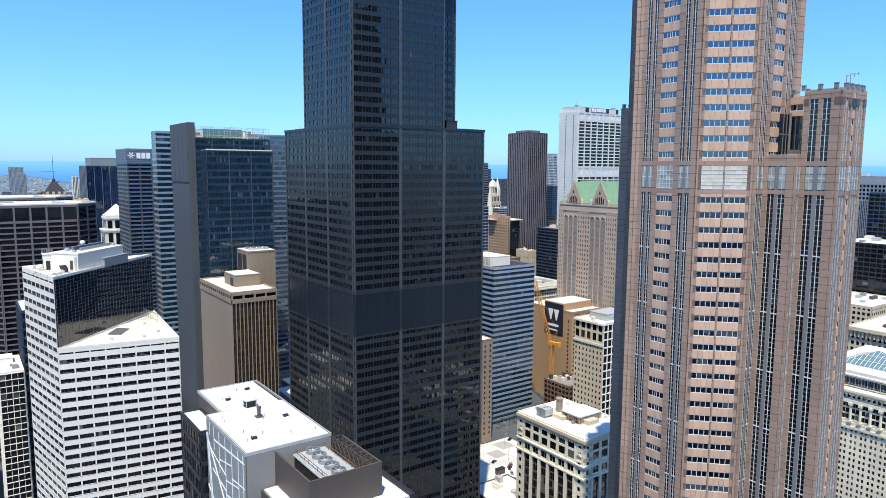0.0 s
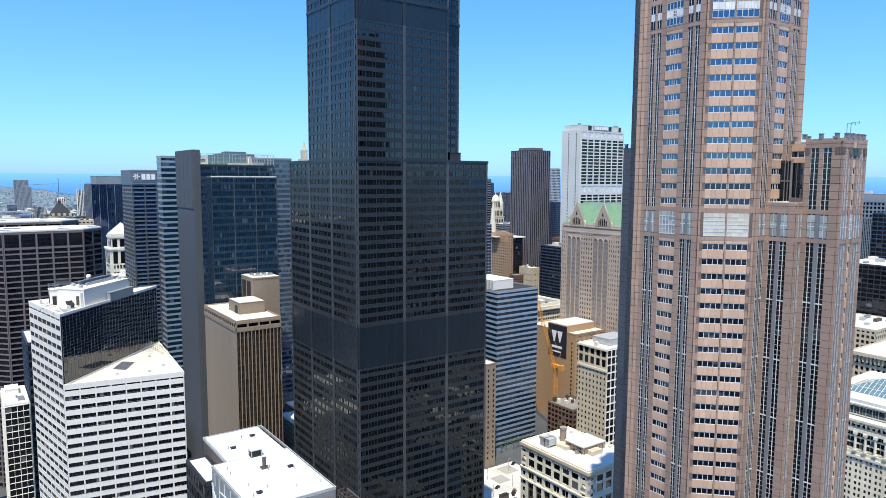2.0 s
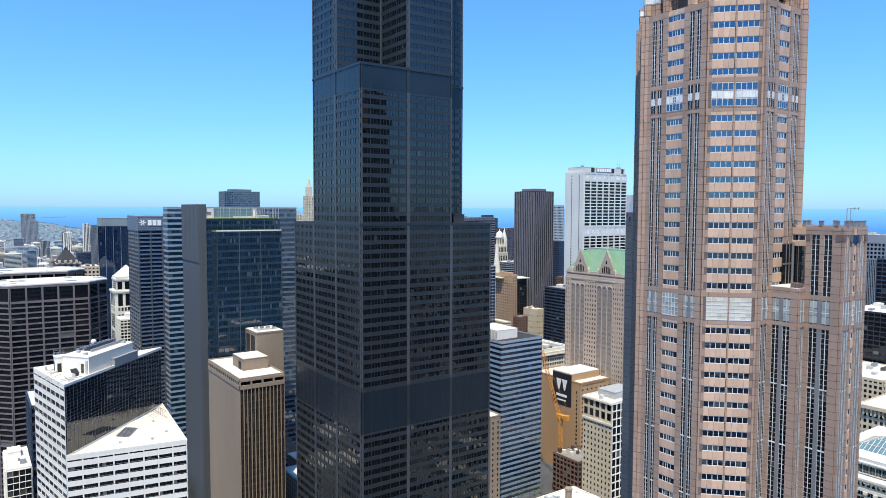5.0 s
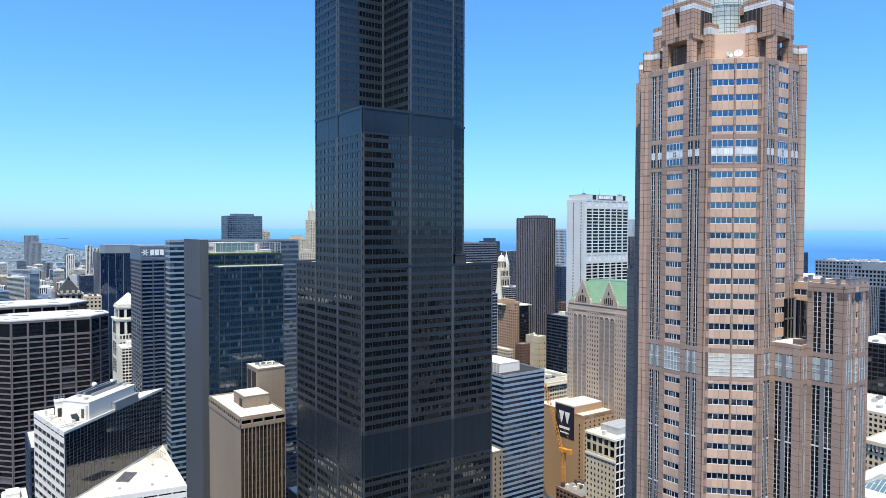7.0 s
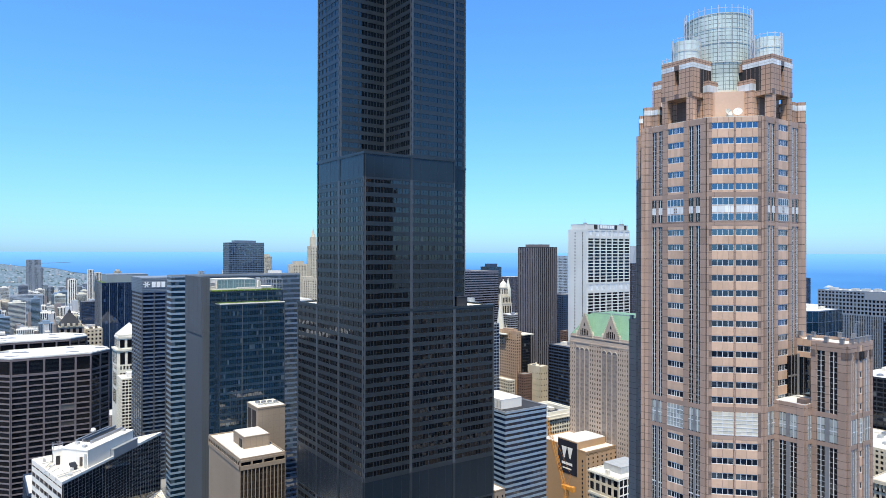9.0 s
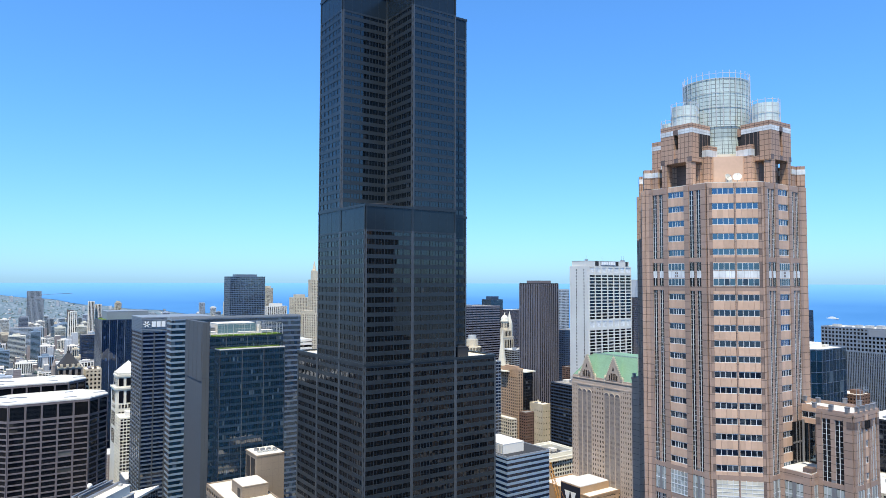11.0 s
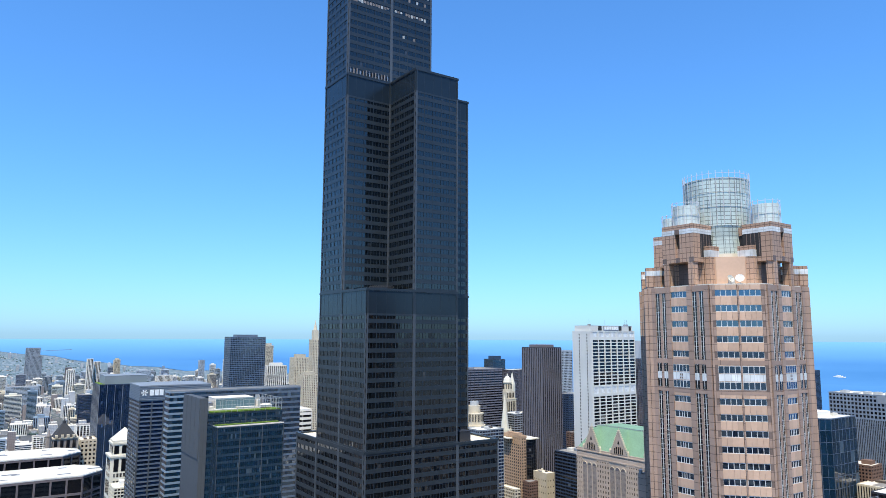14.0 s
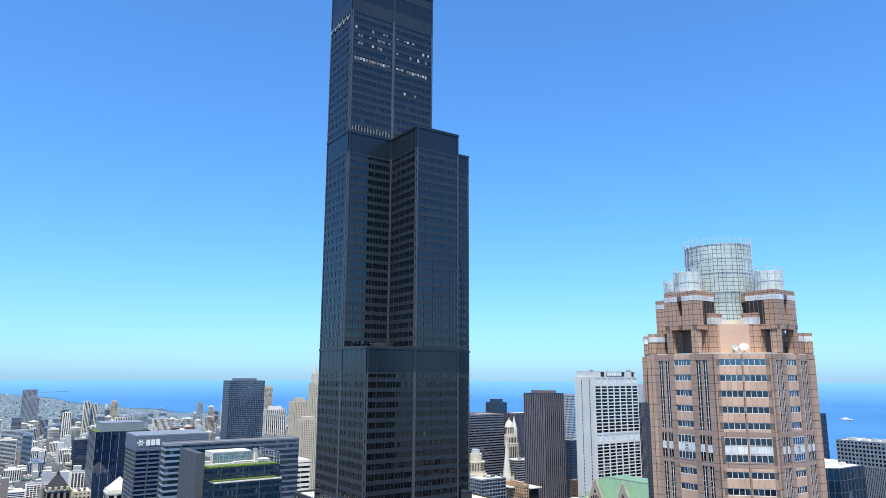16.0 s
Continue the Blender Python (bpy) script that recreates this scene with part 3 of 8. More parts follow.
# ---- the black stepped tower ----
T = 22.86
tower = thing("skyscraper", "very tall black stepped tower with bronze glass and aluminium bands", "skyscraper", 1.5 * T, 1.5 * T)
W_MATS = ("black_metal", "black_metal", "bronze_glass")
levels = (
    (0.0, 204.0, [(0, 0), (3, 0), (3, 3), (0, 3)]),
    (204.0, 270.0, [(0, 0), (2, 0), (2, 1), (3, 1), (3, 3), (1, 3), (1, 2), (0, 2)]),
    (270.0, 370.0, [(1, 0), (2, 0), (2, 1), (3, 1), (3, 2), (2, 2), (2, 3), (1, 3), (1, 2), (0, 2), (0, 1), (1, 1)]),
    (370.0, 451.0, [(0, 1), (2, 1), (2, 2), (0, 2)]),
)
bands = ((0, 116.5, 0), (116.5, 134.5, 1), (134.5, 204, 0), (204, 260.5, 0), (260.5, 270, 1), (270, 360.5, 0), (360.5, 370, 1), (370, 432, 0), (432, 438.6, 2), (438.6, 446, 1), (446, 451, 2))
for lo, hi, corners in levels:
    poly = [(a * T, b * T) for a, b in corners]
    part("wall", Geo().prism(poly, lo, hi - 0.01), "core_dark", tower)
    part("roof", Geo().prism([(x + (1.5 * T - x) * 0.004, y + (1.5 * T - y) * 0.004) for x, y in poly], hi, hi + 0.2), "roof_cream", tower)
    for i, p in enumerate(poly):
        q = poly[(i + 1) % len(poly)]
        w, le = wall_of(p, q)
        for a, b, kind in bands:
            if a < lo or b > hi:
                continue
            if kind == 0:
                facade(tower, p, q, a, b, 3.96, 1.75, T / 5, 0.32, 0.26, 0.22, 3, W_MATS, 220 if a > 150 else 100, 5, 1.4, wide_mat="column_metal")
            else:
                g = Geo().face_box(w, 0, le, 0, 0.12, a, b)
                n = round(le / (T / 5))
                part("louvre_band", g, "black_louver" if kind == 1 else "black_metal", tower)
                g = Geo()
                for k in range(n + 1):
                    pw = 0.7 if k % 5 == 0 else 0.06
                    g.face_box(w, max(0, k * le / n - pw), min(le, k * le / n + pw), 0, 0.38 if k % 5 == 0 else 0.15, a, b)
                g.face_box(w, 0, le, 0, 0.2, b - 0.3, b)
                part("band_frame", g, "black_metal", tower)
    part("parapet", Geo().ring(poly, 0.4, 0.45, hi + 0.004, hi + 1.0), "black_metal", tower)
# drawn blinds that catch the light near the top
random.seed(17)
w, le = wall_of((0.0, T), (2 * T, T))
for z, n in ((407.4, 26), (415.4, 9), (419.3, 10), (423.3, 8), (395.5, 2)):
    for a in sorted(random.sample(range(1, 29), n)):
        if a % 15 in (0, 14):
            continue
        e, h = (a + 0.12) * T / 15, random.uniform(0.5, 1.0)
        part("blind", Geo().face_box(w, e, e + 1.15, 0.07, 0.1, z + 0.9 - 1.8 * h, z + 0.9), "pale_unit" if random.random() < 0.3 else "mauve_panel", tower)
for k in range(13):
    e = 1.2 + k * 1.62
    part("antenna_panel", Geo().face_box(w, e, e + 0.5, 0.3, 0.6, 371.2, 373.0 + 0.5 * (k % 3)).face_box(w, e + 0.2, e + 0.3, 0.0, 0.3, 370.4, 374.2), "mauve_panel" if k % 3 else "steel_grey", tower)
part("cable_tray", Geo().face_box(w, 0.8, 21.8, 0.3, 0.42, 370.0, 370.3), "steel_grey", tower)
w, le = wall_of((0.0, 2 * T), (0.0, T))
for k in range(14):
    a = (k + 0.2) * T / 15
    z = 428.8 + (k % 3) * 0.7
    part("antenna_panel", Geo().face_box(w, a, a + 0.9, 0.3, 0.55, z - 1.0, z + 0.5).face_box(w, a + 0.4, a + 0.5, 0.0, 0.3, z - 1.4, z + 0.9), "steel_grey" if k % 3 else "pale_unit", tower)
# low dark roof gear on the lower steps
penthouse(tower, 50.5, 56.5, 4.5, 10.5, 204.2, 208.5, "black_steel", "roof_house")
part("roof_house", Geo().prism(circle(15.5, 15.5, 5.2, 20), 270.2, 272.6).prism(circle(15.5, 15.5, 5.6, 20), 272.6, 273.0), "black_steel", tower)

# ---- the pink granite tower ----
granite = thing("skyscraper", "pink granite octagonal tower with blue windows and glass crown", "skyscraper", 45.0, -132.0)
C, H = 9.9, 19.1
OX, OY = 45.0, -131.9


def octagon(h, c):
    return [(OX - h + c, OY - h), (OX + h - c, OY - h), (OX + h, OY - h + c), (OX + h, OY + h - c), (OX + h - c, OY + h), (OX - h + c, OY + h), (OX - h, OY + h - c), (OX - h, OY - h + c)]


OCT = octagon(H, C)
TOP = 265.0
part("wall", Geo().prism(OCT, 0, TOP), "core_dark", granite)
rows_z = [262.8 - 3.99 * k for k in range(5)] + [234.9 - 3.98 * k for k in range(12)] + [179.2 - 3.96 * k for k in range(45)]
G_BANDS = ((237.0, 245.0, 1), (181.2, 189.0, 2))
panel_mesh, window_mesh, count = {}, {}, {"panel": 0, "window": 0}


def stone(w, a0, a1, z0, z1, mat="granite", d=0.3, more=None, n=1):
    """One course of granite on a wall, n slabs with open joints."""
    s = (a1 - a0) / n
    j = 0.016 if n > 1 else 0.0
    if count["panel"] < 300 and mat != "granite_dark" and z0 > 190:
        key = (round(w[1][0], 2), round(w[1][1], 2), round(a1 - a0, 2), round(z1 - z0, 2), d, mat, n)
        if key not in panel_mesh:
            gg = Geo()
            for k in range(n):
                gg.face_box(((0, 0), w[1], w[2]), k * s + j, (k + 1) * s - j, 0, d, 0, z1 - z0)
            panel_mesh[key] = gg.mesh("panel", M[mat])
        piece("panel", panel_mesh[key], (w[0][0] + w[1][0] * a0, w[0][1] + w[1][1] * a0, z0), granite)
        count["panel"] += 1
    else:
        for k in range(n):
            more[mat].face_box(w, a0 + k * s + j, a0 + (k + 1) * s - j, 0, d, z0, z1)


def pane_row(w, a0, a1, z0, z1, n, mat, more):
    """A row of panes with pale frames; the five-light rows have a narrow pair of bars in the middle."""
    cuts = [0, 0.27, 0.44, 0.56, 0.73, 1] if n == 5 else [k / n for k in range(n + 1)]
    cuts = [c * (a1 - a0) for c in cuts]
    key = (round(w[1][0], 2), round(w[1][1], 2), round(a1 - a0, 2), round(z1 - z0, 2), n)
    if count["window"] < 300 and z0 > 190:
        if key not in window_mesh:
            gg = Geo()
            for p, q in zip(cuts, cuts[1:]):
                gg.face_box(((0, 0), w[1], w[2]), p + 0.05, q - 0.05, 0, 0.08, 0.05, z1 - z0 - 0.05)
            window_mesh[key] = gg.mesh("window", M[mat])
        piece("window", window_mesh[key], (w[0][0] + w[1][0] * a0, w[0][1] + w[1][1] * a0, z0), granite)
        count["window"] += 1
    else:
        for p, q in zip(cuts, cuts[1:]):
            more[mat].face_box(w, a0 + p + 0.05, a0 + q - 0.05, 0, 0.08, z0 + 0.05, z1 - 0.05)
    f = more["white_frame"]
    for c in cuts:
        f.face_box(w, max(a0, a0 + c - 0.075), min(a1, a0 + c + 0.075), 0, 0.14, z0, z1)
    f.face_box(w, a0, a1, 0, 0.15, z0, z0 + 0.13)
    f.face_box(w, a0, a1, 0, 0.15, z1 - 0.13, z1)


def granite_face(p0, p1, lo, hi, layout, deep=0.46):
    """A granite wall: layout lists strips across it: w windows, r vertical glass ribs, s stone."""
    w, le = wall_of(p0, p1)
    more = {k: Geo() for k in ("granite", "granite_light", "granite_dark", "blue_glass", "slot_glass", "white_frame", "louver_white", "pane_grey", "pane_pale", "rib_metal")}
    tot = sum(x[1] for x in layout)
    a = 0.0
    zs = sorted(z for z in rows_z if lo + 1.0 < z < hi - 0.5)
    inband = lambda z: any(b0 - 0.5 < z < b1 + 0.5 for b0, b1, _ in G_BANDS)
    cuts = [z + 0.95 for z in zs]
    for kind, wd, n in layout:
        b = a + wd * le / tot
        if kind == "s":
            prev = lo
            for z in cuts + [hi]:
                z = min(z, hi)
                if z - prev > 0.3:
                    stone(w, a + 0.05, b - 0.05, prev + 0.025, z - 0.025, "granite", deep, more)
                prev = z
        elif kind == "d":
            more["granite_dark"].face_box(w, a, b, 0, 0.5, lo, hi)
        elif kind == "w":
            prev = lo
            for z in zs:
                z0, z1 = z - 0.85, z + 0.85
                if z0 - prev > 0.2:
                    stone(w, a + 0.02, b - 0.02, prev + 0.02, z0, "granite_light", 0.26, more, n)
                pane_row(w, a, b, z0, z1, n, "blue_glass", more)
                prev = z1
            if hi - prev > 0.2:
                stone(w, a + 0.02, b - 0.02, prev, hi - 0.02, "granite_light", 0.26, more, n)
        elif kind == "r":
            gapw = 0.55 * (b - a) / (n + 0.55 * (n - 1))
            s = (b - a - gapw * (n - 1)) / n
            for k in range(n):
                e0 = a + k * (s + gapw)
                e1 = e0 + s
                for i, z in enumerate(zs):
                    if any(b0 - 0.5 < z < b1 + 0.5 for b0, b1, _ in G_BANDS):
                        continue
                    for j, (za, zb) in enumerate(((z - 1.98, z - 0.66), (z - 0.66, z + 0.66), (z + 0.66, z + 1.98))):
                        for q in range(2):
                            more["slot_glass"].face_box(w, e0 + q * s / 2 + 0.04, e0 + (q + 1) * s / 2 - 0.04, 0, 0.08, za + 0.04, zb - 0.04)
                        bar = 0.16 if j == 0 and i % 4 == 1 and z < 190 else 0.022
                        more["white_frame"].face_box(w, e0, e1, 0, 0.12 + bar * 0.5, za - bar, za + bar)
                for e, fw in ((e0, 0.06), ((e0 + e1) / 2, 0.09), (e1, 0.06)):
                    more["white_frame"].face_box(w, max(a, e - fw), min(b, e + fw), 0, 0.13, lo, hi)
                if k < n - 1:
                    more["rib_metal"].face_box(w, e1, e1 + gapw, 0, 0.26, lo, min(hi, 190.0))
                    if hi > 190.0:
                        more["granite"].face_box(w, e1, e1 + gapw, 0, 0.25, max(lo, 190.0), hi)
            for b0, b1 in ((hi - 1.6, hi), (lo, lo + 1.2)):
                more["granite"].face_box(w, a, b, 0, 0.3, b0, b1)
        elif kind == "g":
            # tall dark glazing under a row of windows
            s = (b - a) / n
            stone(w, a, b, hi - 1.9, hi, "granite_light", 0.26, more, n)
            stone(w, a, b, hi - 5.0, hi - 3.6, "granite_light", 0.26, more, n)
            pane_row(w, a, b, hi - 3.6, hi - 1.9, n, "blue_glass", more)
            for k in range(n):
                for j in range(6):
                    za = lo + 0.6 + j * (hi - lo - 5.6) / 6
                    more["blue_glass"].face_box(w, a + k * s + 0.06, a + (k + 1) * s - 0.06, 0, 0.08, za + 0.05, za + (hi - lo - 5.6) / 6 - 0.05)
                more["granite_dark"].face_box(w, a + k * s - 0.08, a + k * s + 0.08, 0, 0.25, lo, hi - 5.0)
        elif kind == "k":
            prev = lo
            for z in zs:
                stone(w, a, b, prev, z - 0.87, "granite", 0.36, more)
                more["granite_dark"].face_box(w, a, b, 0, 0.34, z - 0.87, z + 0.87)
                prev = z + 0.87
            stone(w, a, b, prev, hi, "granite", 0.36, more)
        a = b
    for b0, b1, kind in G_BANDS:
        if lo < b0 and b1 < hi:
            count["face"] = count.get("face", 0) + 1
            b0, b1 = b0 - 0.006 * (count["face"] % 9), b1 + 0.006 * (count["face"] % 9)
            a = 0.0
            for idx, (k2, wd, n) in enumerate(layout):
                b = a + wd * le / tot
                near_w = any(0 <= t < len(layout) and layout[t][0] == "w" for t in (idx - 1, idx + 1))
                if k2 == "w":
                    s = (b - a) / n
                    if kind == 1:
                        more["louver_white"].face_box(w, a, b, 0, 0.32, b0 + 3.1, b1 - 3.1)
                        for zz in (b0 + 1.0, b1 - 2.9):
                            for k in range(n):
                                more["blue_glass"].face_box(w, a + k * s + 0.08, a + (k + 1) * s - 0.08, 0, 0.3, zz + 0.1, zz + 1.8)
                            more["white_frame"].face_box(w, a, b, 0, 0.34, zz, zz + 0.1)
                            more["white_frame"].face_box(w, a, b, 0, 0.34, zz + 1.8, zz + 1.9)
                        for k in range(n + 1):
                            more["white_frame"].face_box(w, max(a, a + k * s - 0.07), min(b, a + k * s + 0.07), 0, 0.35, b0 + 1.0, b1 - 1.0)
                        if n == 5:
                            mid = (a + b) / 2
                            for e in (-0.5, 0.1):
                                for zz in (b0 + 3.3, b0 + 4.1):
                                    more["granite_dark"].face_box(w, mid + e, mid + e + 0.4, 0.3, 0.34, zz, zz + 0.55)
                    else:
                        rows = 6 if n == 4 else 5
                        hh = (b1 - b0 - 1.9) / rows
                        for j in range(rows):
                            za = b0 + 0.95 + j * hh
                            for k in range(n):
                                more["pane_pale" if n == 4 else "pane_grey"].face_box(w, a + k * s + 0.05, a + (k + 1) * s - 0.05, 0, 0.3, za + 0.05, za + hh - 0.05)
                            fw = 0.12 if j % 2 == 0 else 0.05
                            more["white_frame"].face_box(w, a, b, 0, 0.36, za - fw, za + fw)
                        for k in range(n + 1):
                            more["white_frame"].face_box(w, max(a, a + k * s - 0.06), min(b, a + k * s + 0.06), 0, 0.38, b0 + 0.8, b1 - 0.8)
                elif k2 == "r":
                    s = (b - a) / (2 * n + 1.1 * (n - 1))
                    for k in range(n):
                        e0 = a + k * 3.1 * s
                        for q in range(2):
                            p0, p1 = e0 + q * s + 0.06, e0 + (q + 1) * s - 0.06
                            if kind == 1:
                                more["slot_glass"].face_box(w, p0, p1, 0, 0.3, b0 + 1.0, b1 - 1.0)
                                more["louver_white"].face_box(w, p0, p1, 0.3, 0.33, b0 + 3.1, b1 - 3.1)
                            else:
                                for j in range(3):
                                    zz = b0 + 1.0 + j * (b1 - b0 - 2.0) / 3
                                    more["pane_grey"].face_box(w, p0, p1, 0, 0.3, zz + 0.06, zz + (b1 - b0 - 2.0) / 3 - 0.06)
                        more["white_frame"].face_box(w, e0 + s - 0.05, e0 + s + 0.05, 0, 0.36, b0 + 0.9, b1 - 0.9)
                        if kind == 2:
                            more["white_frame"].face_box(w, e0, e0 + 2 * s, 0, 0.35, (b0 + b1) / 2 - 0.1, (b0 + b1) / 2 + 0.1)
                elif k2 == "k":
                    more["granite_dark"].face_box(w, a, b, 0, 0.40, b0 + 0.7, b1 - 0.7)
                elif k2 == "s" and near_w:
                    m0, m1 = (a + b) / 2 - min(b - a, 1.3) / 2, (a + b) / 2 + min(b - a, 1.3) / 2
                    more["granite_dark"].face_box(w, m0, m1, 0, 0.40, b0 - 0.45, b0 + 0.85)
                    more["granite_dark"].face_box(w, m0, m1, 0, 0.40, b1 - 0.85, b1 + 0.45)
                a = b
            more["granite"].face_box(w, 0, le, 0, 0.3, b0 - 0.3, b0 + 0.8)
            more["granite"].face_box(w, 0, le, 0, 0.3, b1 - 0.8, b1 + 0.4)
    for k, gg in more.items():
        if gg.v:
            part({"granite": "stonework", "granite_light": "pale_stonework", "granite_dark": "dark_stonework", "blue_glass": "glazing", "slot_glass": "slot_glazing", "white_frame": "window_framing", "louver_white": "louvre_panel", "pane_grey": "grey_glazing", "pane_pale": "pale_glazing", "rib_metal": "metal_ribbing"}[k], gg, k, granite, kind="stuff")


L_CH = [("s", 0.6, 0), ("k", 0.75, 0), ("w", 5.55, 4), ("s", 0.45, 0), ("w", 5.55, 4), ("k", 0.75, 0), ("s", 0.6, 0)]
L_FACE = [("s", 1.4, 0), ("r", 3.5, 2), ("s", 1.6, 0), ("w", 5.2, 5), ("s", 1.6, 0), ("r", 3.5, 2), ("s", 1.6, 0)]
for i in range(8):
    p, q = OCT[i], OCT[(i + 1) % 8]
    if i in (1, 3, 5):
        # the chamfer bays stand out from the faces
        (_, u, n), le = wall_of(p, q)
        p2, q2 = (p[0] + 1.1 * n[0], p[1] + 1.1 * n[1]), (q[0] + 1.1 * n[0], q[1] + 1.1 * n[1])
        part("wall", Geo().prism([p, p2, q2, q], 0, TOP), "core_dark", granite)
        granite_face(p2, q2, 0.0, TOP, L_CH, 1.0 if n[1] > 0.3 else 0.46)
        granite_face(p, p2, 0.0, TOP, [("s", 1, 0)])
        granite_face(q2, q, 0.0, TOP, [("s", 1, 0)])
        bay = (p2, u, n)
        part("bay_roof", Geo().face_box(bay, 0.1, le - 0.1, -2.0, 0.2, TOP, TOP + 0.5), "granite", granite)
        for a0 in (0.0, le - 2.2):
            part("bay_pier", Geo().face_box(bay, a0, a0 + 2.2, -1.8, 0.3, TOP + 0.5, 268.6), "granite_crown", granite)
            part("pale_band", Geo().face_box(bay, a0 - 0.05, a0 + 2.25, -1.8, 0.35, 268.6, 270.0), "louver_white", granite)
            part("bay_pier", Geo().face_box(bay, a0, a0 + 2.2, -1.8, 0.3, 270.0, 270.9), "granite_crown", granite)
    else:
        granite_face(p, q, 0.0, TOP, L_CH if i % 2 else L_FACE, 1.3 if wall_of(p, q)[0][2][1] > 0.3 else 0.46)
# stepped wing with crenellated roof
MX, WX, EX = 41.2, 44.4, 57.2
MY, WY = -159.0, -167.6
part("wall", Geo().prism(rect(MX, EX, MY, OY - H + 0.6), 0, 190.6), "core_dark", granite)
part("wall", Geo().prism(rect(WX, EX, WY, MY), 0, 206.0), "core_dark", granite)
part("wall", Geo().prism(rect(52.0, EX, MY, OY - H + 0.6), 190.6, 206.0), "core_dark", granite)
L_MID = [("s", 1.2, 0), ("r", 4.0, 2), ("s", 1.6, 0)]
L_WING_W = [("s", 1.3, 0), ("r", 4.6, 2), ("s", 1.9, 0)]
L_WING_S = [("s", 1.0, 0), ("r", 3.2, 3), ("s", 0.8, 0), ("w", 1.6, 2), ("s", 0.8, 0), ("r", 3.2, 3), ("s", 1.0, 0)]
granite_face((MX, OY - H), (MX, MY), 0, 191.0, L_MID)
granite_face((MX, MY), (WX, MY), 0, 191.0, [("s", 0.5, 0), ("r", 2.2, 2), ("s", 0.5, 0)])
granite_face((WX, MY), (WX, WY), 0, 206.5, L_WING_W)
granite_face((WX, WY), (EX, WY), 0, 206.5, L_WING_S)
granite_face((EX, WY), (EX, OY - H), 0, 206.5, L_WING_W)
granite_face((52.0, OY - H), (52.0, MY), 191.0, 206.5, [("s", 0.4, 0), ("g", 6.0, 4), ("s", 0.6, 0)])
part("recess_glazing", Geo().box(47.0, 51.6, OY - H - 0.6, OY - H, 191.2, 202.0), "slot_glass", granite, "dark glass in the recessed corner")
part("recess_mullion", Geo().box(46.9, 51.7, OY - H - 0.75, OY - H - 0.6, 196.4, 196.8).box(48.4, 48.6, OY - H - 0.75, OY - H - 0.6, 191.2, 202.0).box(50.0, 50.2, OY - H - 0.75, OY - H - 0.6, 191.2, 202.0), "rib_metal", granite)
part("recess_column", Geo().prism(circle(51.2, OY - H - 1.0, 0.35, 10), 191.1, 202.4), "rib_metal", granite)
granite_face((WX + 0.01, MY), (52.0, MY), 191.0, 206.5, [("s", 0.5, 0), ("r", 6.0, 4), ("s", 0.5, 0)])
part("roof", Geo().box(WX, EX, WY, MY, 206.0, 206.4).box(52.0, EX, MY, OY - H, 206.0, 206.4), "roof_white", granite)
part("roof", Geo().box(MX, 52.0, MY, OY - H - 0.3, 190.6, 191.1), "roof_white", granite)
g = Geo()
for x0, x1, y0, y1 in ((WX - 0.3, WX + 0.3, WY + 0.3, MY), (WX - 0.3, EX + 0.3, WY - 0.3, WY + 0.3), (EX - 0.3, EX + 0.3, WY + 0.3, OY - H)):
    g.box(x0, x1, y0, y1, 206.5, 207.2)
part("parapet", g, "granite", granite)
for x, y in ((WX, MY + 0.5), (WX, MY - 3.6), (WX, WY + 1.2), (WX + 2.4, WY), (WX + 5.2, WY), (WX + 8.0, WY), (WX + 10.6, WY), (EX, WY + 0.6), (EX, WY + 4.0), (EX, WY + 7.6), (52.4, MY + 3.5), (52.4, MY + 7.0)):
    part("merlon", Geo().box(x - 0.42, x + 0.42, y - 0.42, y + 0.42, 207.2, 208.3).box(x - 0.5, x + 0.5, y - 0.5, y + 0.5, 208.3, 208.5), "rib_metal", granite)
part("roof_vent", Geo().box(MX + 0.2, MX + 2.6, MY + 0.1, MY + 2.2, 191.1, 192.3), "granite_dark", granite)
for x, y in ((EX - 3.0, WY + 2.5), (EX - 0.6, WY + 4.5)):
    part("roof_mast", Geo().rod((x, y, 206.4), (x, y, 211.6), 0.1).rod((x, y, 211.5), (x + 1.6, y - 1.2, 211.7), 0.08).rod((x + 1.6, y - 1.2, 211.9), (x + 1.6, y - 1.2, 211.2), 0.12), "steel_grey", granite)
# frieze of dark slabs and small panes under the merlons
f = Geo()
for a in (0.0, 7.4):
    part("frieze_slab", Geo().box(WX - 0.53, WX, WY + a, WY + a + 1.2, 203.2, 205.0), "granite_dark", granite)
for a in (0.0, 3.7, 8.1, 11.5):
    part("frieze_slab", Geo().box(WX + a, WX + a + 1.2, WY - 0.53, WY, 203.2, 205.0), "granite_dark", granite)
for k in range(4):
    f.box(WX + 5.0 + k * 0.75, WX + 5.6 + k * 0.75, WY - 0.56, WY - 0.1, 202.9, 204.9)
part("frieze_glazing", f, "slot_glass", granite)
